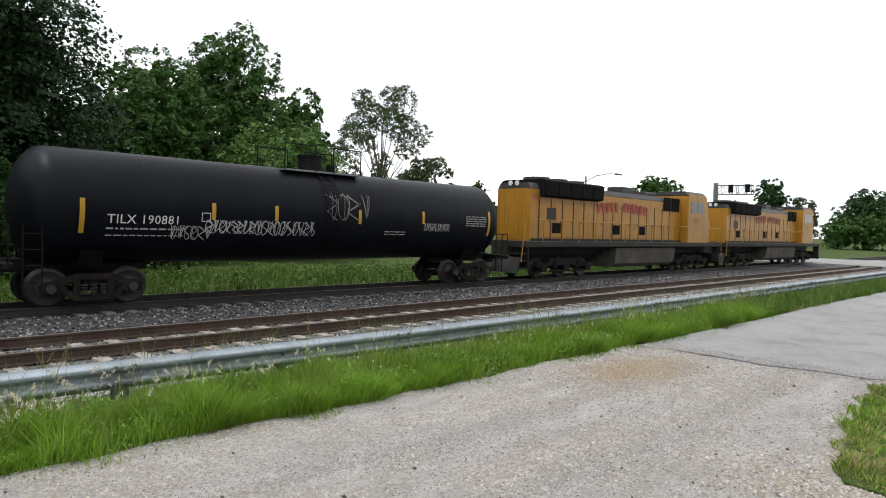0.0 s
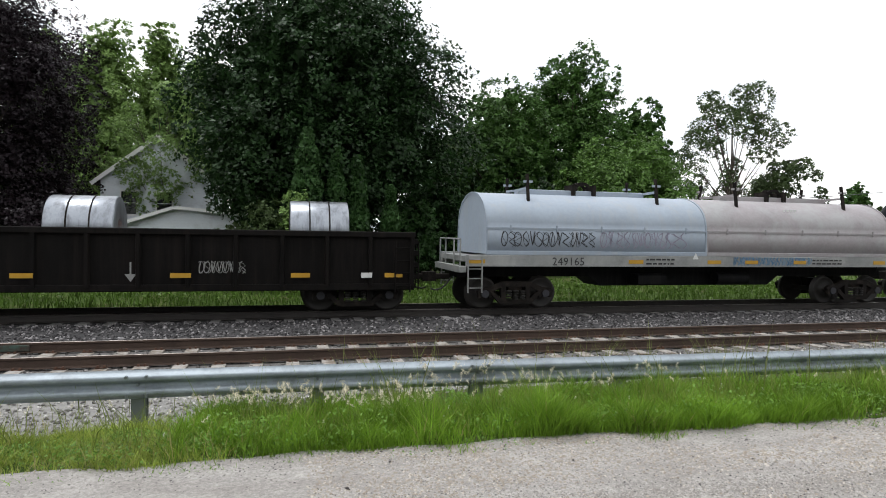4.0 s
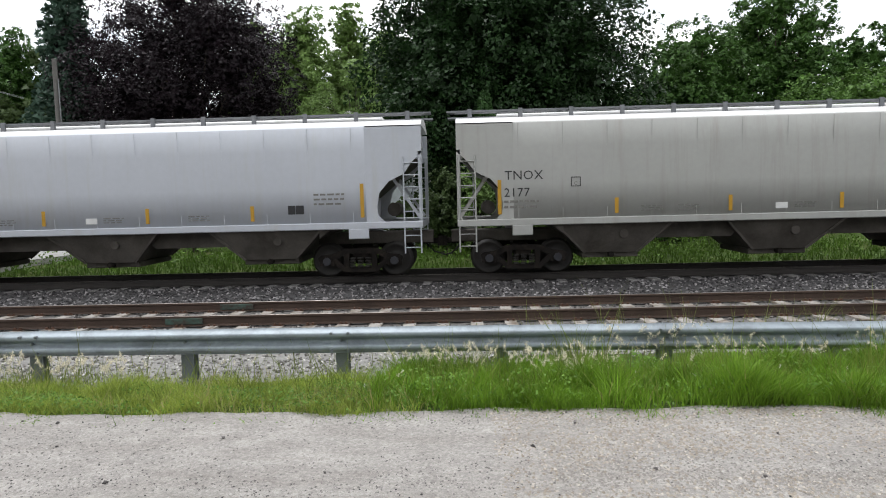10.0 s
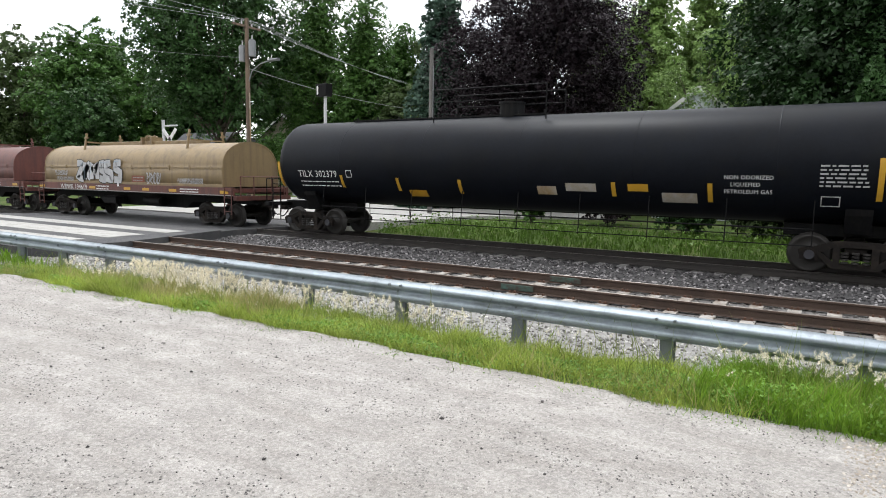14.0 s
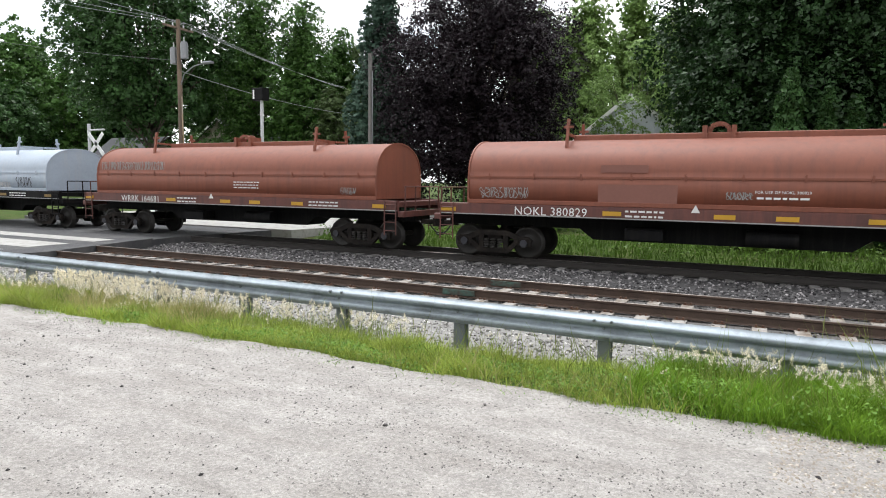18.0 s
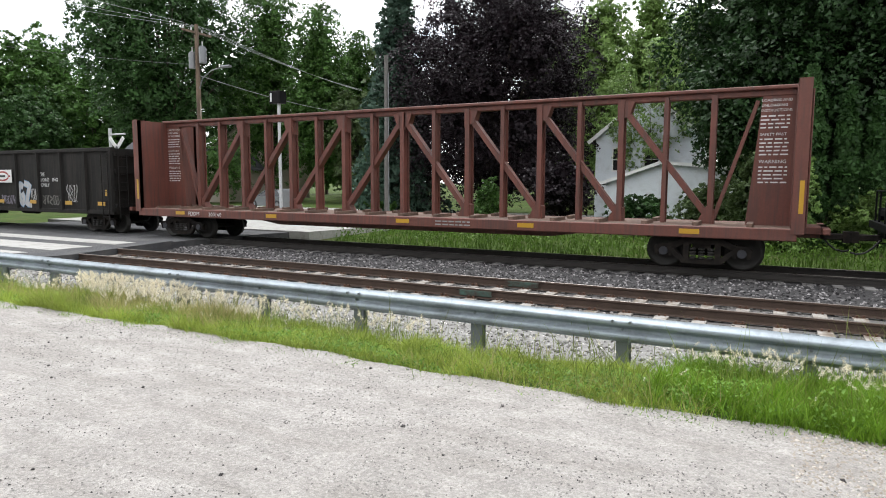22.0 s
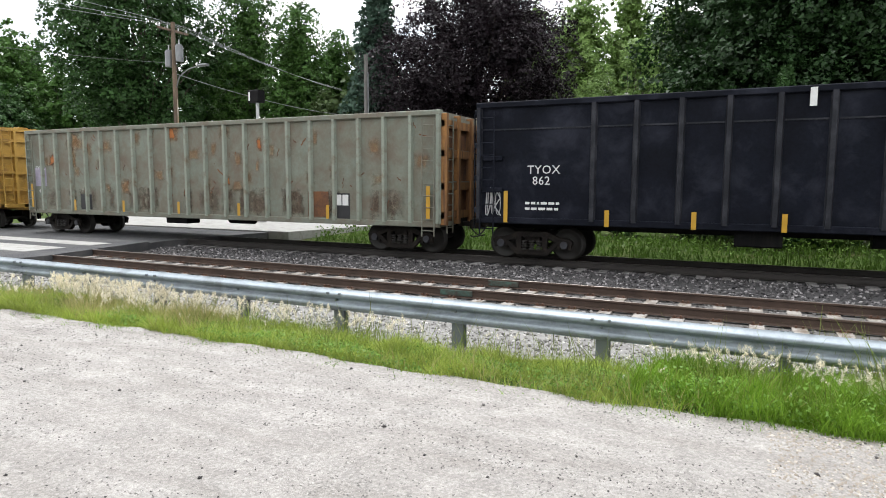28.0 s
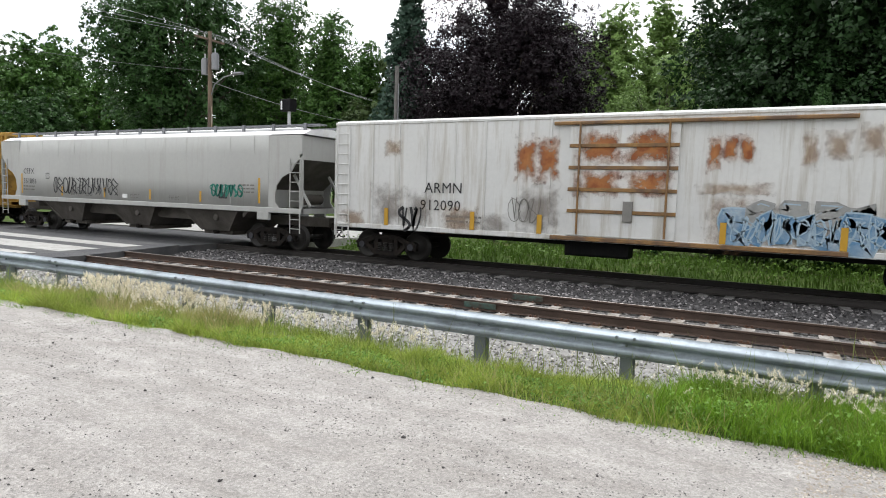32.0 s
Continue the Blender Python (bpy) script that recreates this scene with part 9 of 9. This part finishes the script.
tree("shrub", "low green shrub on the lawn", -22.7, 36, 1.2, 3.8, LEAF_MAPLE, 2500, 0.12, 0.05, 0.02, 48, "bush")
tree("shrub", "dark green shrub under trees", 6.1, 29, 4.0, 2.8, LEAF_DARK, 3500, 0.12, 0.05, 0.02, 49, "bush")
tree("shrub", "dark green shrub under trees", 9.1, 29, 3.0, 3.0, LEAF_MAPLE, 3000, 0.12, 0.05, 0.02, 50, "bush")
tree("shrub", "green shrub by the street", -48.6, 46, 6.8, 6.3, LEAF_MAPLE, 3500, 0.15, 0.05, 0.02, 51, "bush")
tree("shrub", "green shrub by the street", -65.3, 50, 6.5, 4.7, LEAF_BRIGHT, 2500, 0.15, 0.05, 0.02, 52, "bush")
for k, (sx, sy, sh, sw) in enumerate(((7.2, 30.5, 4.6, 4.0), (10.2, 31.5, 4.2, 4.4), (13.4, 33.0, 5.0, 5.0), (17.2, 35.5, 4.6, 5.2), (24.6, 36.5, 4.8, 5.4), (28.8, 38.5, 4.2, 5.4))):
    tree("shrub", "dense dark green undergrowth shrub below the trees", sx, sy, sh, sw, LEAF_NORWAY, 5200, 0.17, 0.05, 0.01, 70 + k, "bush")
# woods behind the houses
for k in range(34):
    wx = -200 + 11.5 * k + 5 * math.sin(k * 3.1)
    wy = 74 + 9 * math.sin(k * 1.7)
    if wx > 45:
        wy += 55
    tree("maple_tree", "green tree of the woods behind the houses", wx, wy, (19 if wx < -60 else 15.5) + 2.5 * math.sin(k * 2.3) if wx < 30 else 9.5, 12 + 2 * math.cos(k), (LEAF_MAPLE, LEAF_DARK, LEAF_OLIVE)[k % 3], 2600, 0.6, 0.3, 0.02, 200 + k)
# unseen trees added behind the camera; they keep low sky off the train's side
for k in range(14):
    wx = -70 + 11 * k + 3 * math.sin(k * 3.1)
    tree("maple_tree", "unseen tree added behind the camera to block low sky", wx, -26 + 4 * math.sin(k * 1.9), 13 + 2 * math.sin(k * 2.3), 12, (LEAF_MAPLE, LEAF_DARK)[k % 2], 1500, 0.7, 0.3, 0.05, 300 + k)



# ---- grass ----
def blades(name, label, xy, height, width, mat, lean=0.35, seed=3, lift=0.0):
    rnd = np.random.default_rng(seed)
    xy = xy[~((xy[:, 0] < -16.3) & (xy[:, 1] > 20.0))]
    n = len(xy)
    z = np.array([ground_z(b) for b in xy[:, 1]]) - 0.02 + lift
    tuft = np.array([noise.noise(Vector((q * 2.1, b * 2.1, seed * 3.3))) + 0.6 * noise.noise(Vector((q * 6.0, b * 6.0, seed * 5.1))) for q, b in xy])
    h = height * rnd.uniform(0.45, 1.3, n) * np.clip(1 + 1.15 * tuft, 0.35, 2.2)
    a = rnd.uniform(0, 2 * math.pi, n)
    w = width * rnd.uniform(0.7, 1.3, n)
    l = lean * h * rnd.uniform(0.2, 1.3, n)
    b = rnd.uniform(0, 2 * math.pi, n)
    dx, dy, lx, ly = np.cos(a) * w, np.sin(a) * w, np.cos(b) * l, np.sin(b) * l
    p = np.stack([xy[:, 0], xy[:, 1], z], -1)
    v = np.stack([p, p + np.stack([lx * 0.25 + dx, ly * 0.25 + dy, h * 0.5], -1), p + np.stack([lx, ly, h * 0.97], -1), p + np.stack([lx * 0.25 - dx, ly * 0.25 - dy, h * 0.5], -1)], 1).reshape(-1, 3)
    f = np.arange(4 * n).reshape(n, 4)
    ob = new(name, from_arrays(name, v, f, mat))
    return tagged(ob, label, "grass", kind="stuff")


def scatter(n, x0, x1, f0, f1, seed, power=1.0):
    rnd = np.random.default_rng(seed)
    x = x0 + (x1 - x0) * rnd.uniform(0, 1, n)
    u = rnd.uniform(0, 1, n) ** power
    lo = np.array([f0(q) for q in x])
    hi = np.array([f1(q) for q in x])
    return np.stack([x, lo + (hi - lo) * u], -1)


def clumpy(n, x0, x1, f0, f1, seed, scale=0.9, keep=0.45):
    """Scatter that thins out in irregular patches."""
    xy = scatter(n, x0, x1, f0, f1, seed)
    v = np.array([noise.noise(Vector((a * scale, b * scale * 1.6, seed * 1.7))) for a, b in xy])
    r = np.random.default_rng(seed + 50).uniform(0, 1, n)
    return xy[r < np.clip(keep + v * 1.3, 0.06, 1)]


def broad_weeds(name, label, xy, size, high, mat, seed):
    """Low broad-leaved weeds: leaves at all heights in small clumps."""
    rnd = np.random.default_rng(seed)
    k = np.array([0.5 + 0.5 * noise.noise(Vector((a * 1.9, b * 1.9, seed))) for a, b in xy])
    z = np.array([ground_z(b) for b in xy[:, 1]]) + rnd.uniform(0.02, 1.0, len(xy)) * high * (0.3 + 1.2 * k)
    c = np.column_stack([xy, z])
    v, f = tilted(len(c), size, c, rnd, slim=0.45, up=unit(rnd.normal(size=c.shape) * 0.6 + np.array([0, -0.25, 0.9])))
    return tagged(new(name, from_arrays(name, v, f, mat)), label, "weeds", kind="stuff")


in_edge = lambda q: edge_y(q) - 0.06
blades("verge_grass", "bright green grass verge along the guard rail", clumpy(180000, -14, -0.4, in_edge, lambda q: rail_line(q) - 0.42 - 0.25 * math.sin(q * 1.3), 5, keep=0.45), 0.155, 0.0032, BLADE_PALE, 0.8)
blades("verge_grass", "bright green grass verge along the guard rail", clumpy(225000, -0.9, 16, in_edge, lambda q: rail_line(q) - 0.12, 7, keep=0.62), 0.25, 0.0042, BLADE, 0.7)
blades("verge_grass", "green grass verge along the guard rail", clumpy(42000, 16, 41, lambda q: min(edge_y(q), 5.15) - max(0, q - 30) * 0.03, lambda q: rail_line(q) - 0.1, 6, keep=0.6), 0.27, 0.009, BLADE_FAR, 0.5)
blades("verge_grass", "green grass verge along the guard rail", clumpy(16000, -40, -14, in_edge, lambda q: rail_line(q) - 0.1, 8), 0.24, 0.012, BLADE, 0.45)
broad_weeds("verge_weeds", "broad-leaved green weeds in the verge", clumpy(66000, -0.8, 17, lambda q: edge_y(q) - 0.02, lambda q: rail_line(q) - 0.1, 61, 1.3, 0.4), 0.021, 0.3, BROADLEAF, 61)
broad_weeds("verge_weeds", "low broad-leaved weeds in the verge", clumpy(52000, -14, 0.5, lambda q: edge_y(q) - 0.04, lambda q: rail_line(q) - 0.75, 62, 1.5, 0.35), 0.016, 0.16, BROADLEAF, 62)
broad_weeds("verge_weeds", "sparse low weeds at the edge of the gravel", clumpy(7000, -14, 16, lambda q: edge_y(q) - 0.3, lambda q: edge_y(q) + 0.05, 63, 2.2, 0.15), 0.012, 0.05, BROADLEAF, 63)
blades("dry_grass", "straw-coloured dry blades among the grass", clumpy(17000, -14, 22, in_edge, lambda q: rail_line(q) + 0.1, 15, keep=0.35), 0.22, 0.003, BLADE_DRY, 0.6)
blades("verge_grass", "taller tufts in the grass verge", clumpy(26000, -14, 16, lambda q: edge_y(q) + 0.15, lambda q: rail_line(q) - 0.3, 19, 1.6, 0.16), 0.33, 0.0034, BLADE_TALL, 0.5, 19)
blades("weeds", "thin tall weeds by the guard rail", clumpy(6500, 1.0, 30, lambda q: edge_y(q) + 0.7, lambda q: rail_line(q) + 0.6, 9, 0.5, 0.3), 0.6, 0.005, WEED, 0.3)
blades("weeds", "thin dry weeds in the ballast beside the rails", clumpy(1300, 0, 30, lambda q: 8.0, lambda q: 10.9, 10, 0.5, 0.3), 0.55, 0.006, WEED, 0.3)
blades("weeds", "thin weeds by the guard rail", clumpy(1600, -12, 2.0, lambda q: rail_line(q) - 0.6, lambda q: rail_line(q) + 0.8, 16, 0.8, 0.15), 0.4, 0.005, WEED, 0.35)
blades("verge_grass", "ragged tufts at the edge of the gravel", clumpy(16000, -14, 16, lambda q: edge_y(q) - 0.28, lambda q: edge_y(q) + 0.05, 31, 2.5, 0.12), 0.08, 0.0035, BLADE, 0.8, 31)
blades("dry_grass", "straw-coloured grass under the seed heads", clumpy(16000, -11.5, -6.0, lambda q: edge_y(q) + 0.2, lambda q: rail_line(q) - 0.35, 33, keep=0.4), 0.26, 0.003, BLADE_DRY, 0.5, 33)
blades("tall_grass", "taller grass and weeds in front of the guard rail", clumpy(22000, -0.8, 18, lambda q: edge_y(q) + 0.4, lambda q: rail_line(q) - 0.05, 37, 1.1, 0.2), 0.42, 0.004, BLADE_TALL, 0.4, 37)
isl_edge = lambda q: float(np.interp(q, [4.3, 4.85, 5.2, 5.4, 5.5, 6.4, 7.4, 8.6, 9.6, 10.8, 12.2, 13.4], [-1.0, -0.3, 0.15, 0.7, 1.2, 1.46, 1.63, 1.78, 1.75, 1.48, 1.18, 0.3])) + 0.06 * math.sin(q * 9) + 0.03
blades("island_grass", "short green grass of the island", clumpy(60000, 4.3, 13.4, lambda q: -1.2, isl_edge, 12, keep=0.6), 0.075, 0.005, BLADE, 0.9, lift=0.04)
blades("island_grass", "dry blades at the rim of the island", clumpy(9000, 4.3, 13.4, lambda q: isl_edge(q) - 0.35, isl_edge, 17, keep=0.6), 0.08, 0.004, BLADE_DRY, 0.7, lift=0.04)
blades("meadow_grass", "green grass beyond the main track", scatter(30000, -45, 60, lambda q: 20.7, lambda q: 27.0, 13), 0.28, 0.02, BLADE_FAR)
wp_ = clumpy(22000, -16.3, 50, lambda q: 20.9, lambda q: 25.5, 27, 0.35, 0.35)
wr_ = np.random.default_rng(28)
wz_ = np.array([ground_z(b) for b in wp_[:, 1]]) + wr_.uniform(0.05, 0.75, len(wp_)) ** 1.3
wv_, wf_ = tilted(len(wp_), 0.065, np.column_stack([wp_, wz_]), wr_, 0.4)
tagged(new("leafy_weeds", from_arrays("leafy_weeds", wv_, wf_, BLADE_FAR)), "leafy green weeds beyond the main track", "weeds", kind="stuff")


def plumes(name, label, n, x0, x1, seed, z0, z1, mat, size, back=0.0, band=None):
    """Feathery seed heads: tufts of fine hairs on stems."""
    rnd = np.random.default_rng(seed)
    xy = scatter(n, x0, x1, lambda q: edge_y(q) + 0.45, lambda q: rail_line(q) - 0.05 + back, seed)
    if band:
        u, w = rnd.uniform(-1, 1, (2, n))
        xy = np.stack([(x0 + x1) / 2 + (x1 - x0) / 2 * u, band[0] + (band[1] - band[0]) * (0.5 + 0.5 * w * np.sqrt(1 - u * u))], -1)
    hz = np.array([ground_z(b) for b in xy[:, 1]]) + rnd.uniform(z0, z1, n)
    k = 22
    t = rnd.uniform(0, 1, (n, k))
    ang = rnd.uniform(-0.9, 0.9, n)[:, None]
    c = np.stack([xy[:, 0:1] + t * size * 2.2 * np.sin(ang), xy[:, 1:2] + 0 * t, hz[:, None] + t * size * 2.2 * np.cos(ang) * 0.8], -1).reshape(-1, 3)
    c += rnd.normal(size=c.shape) * size * 0.16
    v, f = tilted(len(c), size * 0.75, c, rnd, -0.5, 0.06)
    ob = new(name, from_arrays(name, v, f, mat))
    return tagged(ob, label, "seed heads", kind="stuff")


for k, (n, x0, x1, y0, y1, z0, z1) in enumerate(((420, -10.8, -8.0, 6.6, 7.15, 0.26, 0.5), (80, -9.6, -7.4, 6.2, 6.6, 0.1, 0.34), (100, -7.7, -6.1, 6.4, 6.95, 0.18, 0.44), (60, -6.2, -4.9, 6.5, 7.0, 0.2, 0.42), (36, -4.7, -3.7, 6.5, 6.9, 0.22, 0.4), (50, -12.5, -10.0, 6.3, 6.9, 0.2, 0.42), (30, -0.4, 1.8, 6.3, 6.8, 0.25, 0.5))):
    plumes("seed_heads", "drift of cream feathery grass seed heads in the verge", n, x0, x1, 40 + k, z0, z1, SEED, 0.046, band=(y0, y1))
plumes("seed_heads", "cream feathery grass seed heads in the verge", 40, -11.5, -7.2, 21, 0.2, 0.42, SEED, 0.045)
plumes("seed_heads", "cream feathery grass seed heads in the verge", 24, -7.2, -1.5, 22, 0.16, 0.36, SEED, 0.035)
plumes("seed_heads", "cream feathery grass seed heads in the verge", 22, -1.5, 6.0, 23, 0.25, 0.5, SEED, 0.035)
plumes("seed_heads", "cream feathery grass seed heads in the verge", 90, 6.0, 22.0, 24, 0.3, 0.6, SEED, 0.035)
plumes("seed_heads", "pale feathery seed heads before the guard rail", 14, 1.2, 5.5, 26, 0.28, 0.55, SEED, 0.04)
plumes("seed_heads", "pale feathery seed heads before the guard rail", 18, 6.5, 12.0, 27, 0.3, 0.6, SEED, 0.035)
for k, (n, x0, x1, y0, y1, z0, z1) in enumerate(((50, -0.9, 0.7, 6.6, 7.25, 0.3, 0.46), (20, 0.5, 1.3, 6.5, 6.9, 0.26, 0.42), (70, 1.5, 2.7, 7.1, 7.4, 0.36, 0.6), (26, 2.6, 3.3, 6.9, 7.3, 0.34, 0.5), (20, 0.9, 1.6, 6.2, 6.6, 0.2, 0.34), (16, 4.4, 5.0, 6.9, 7.3, 0.4, 0.55))):
    plumes("seed_heads", "clump of cream feathery seed heads before the guard rail", n, x0, x1, 80 + k, z0, z1, SEED, 0.036, band=(y0, y1))
for k, (x0, x1, y0, y1) in enumerate(((2.9, 5.4, 8.5, 9.4), (5.8, 7.6, 8.4, 9.4), (0.2, 1.6, 8.4, 9.2))):
    blades("weeds", "wispy brown-green weeds behind the guard rail", scatter((170, 120, 60)[k], x0, x1, lambda q: y0, lambda q: y1, 90 + k), 0.62, 0.004, WEED, 0.45, 90 + k)
plumes("white_blossoms", "small white flowers in the verge", 70, -1.0, 16.0, 25, 0.15, 0.45, PETAL, 0.02)


# ---- ties, last ----
tie_prof = [(-0.13, -0.25), (0.13, -0.25), (0.11, 0.0), (-0.11, 0.0)]
tie_n = Mesh().along_y([(x, z - 0.19) for x, z in tie_prof], -1.3, 1.3).data("tie", TIE_NEAR)
tie_f = Mesh().along_y([(x, z - 0.19) for x, z in tie_prof], -1.3, 1.3).data("tie", TIE_FAR)
cl = Mesh()
for k in range(255):
    x = -62 + 0.61 * k
    dy = 0.05 * math.sin(k * 12.9)
    part("tie", tie_n, TIE_NEAR, track_near, at=(x, dy, 0.012 * math.sin(k * 7.7)))
    part("tie", tie_f, TIE_FAR, track_far, at=(x, dy, 0.012 * math.sin(k * 5.1)))
    if -30 < x < 50:
        for s in (-1, 1):
            for o in (-0.1, 0.1):
                for e in (-0.05, 0.05):
                    yy = 0.7535 * s + o
                    cl.box(x + e - 0.016, x + e + 0.016, yy - 0.025, yy + 0.025, -0.19, -0.145)
            cl.box(x - 0.09, x + 0.09, 0.7535 * s - 0.12, 0.7535 * s + 0.12, -0.192, -0.182)
tagged(part("rail_clips", cl, CLIP, track_near), "rusty rail clips and plates", kind="stuff")


# ---- what moves ----
def run(t):
    """How far the train's mark has come at t seconds."""
    u = (t - 16) / 16
    return 243.64 * u + 2.83 * u * u + 1.72 * u ** 3


def motions():
    base = EYE - 2.1 * TS
    for ob, along, z in train:
        ob.scale = (TS, TS, TS)
        walk(ob, [(t, pose(TS * (along + run(t)), FAR_Y, base + TS * z)) for t in range(0, 33)])
    for s, group in wheels.items():
        first = group[0]
        at = first.location.copy()
        walk(first, [(k / FPS, pose(at.x, at.y, at.z, 0, math.degrees(run(k / FPS) / WR) % 360, 0)) for k in range(0, 32 * FPS + 1)])
        keys = first.animation_data
        for w in group[1:]:
            w.rotation_mode = "QUATERNION"
            w.animation_data_create()
            w.animation_data.action = keys.action
            w.animation_data.action_slot = keys.action_slot


motions()
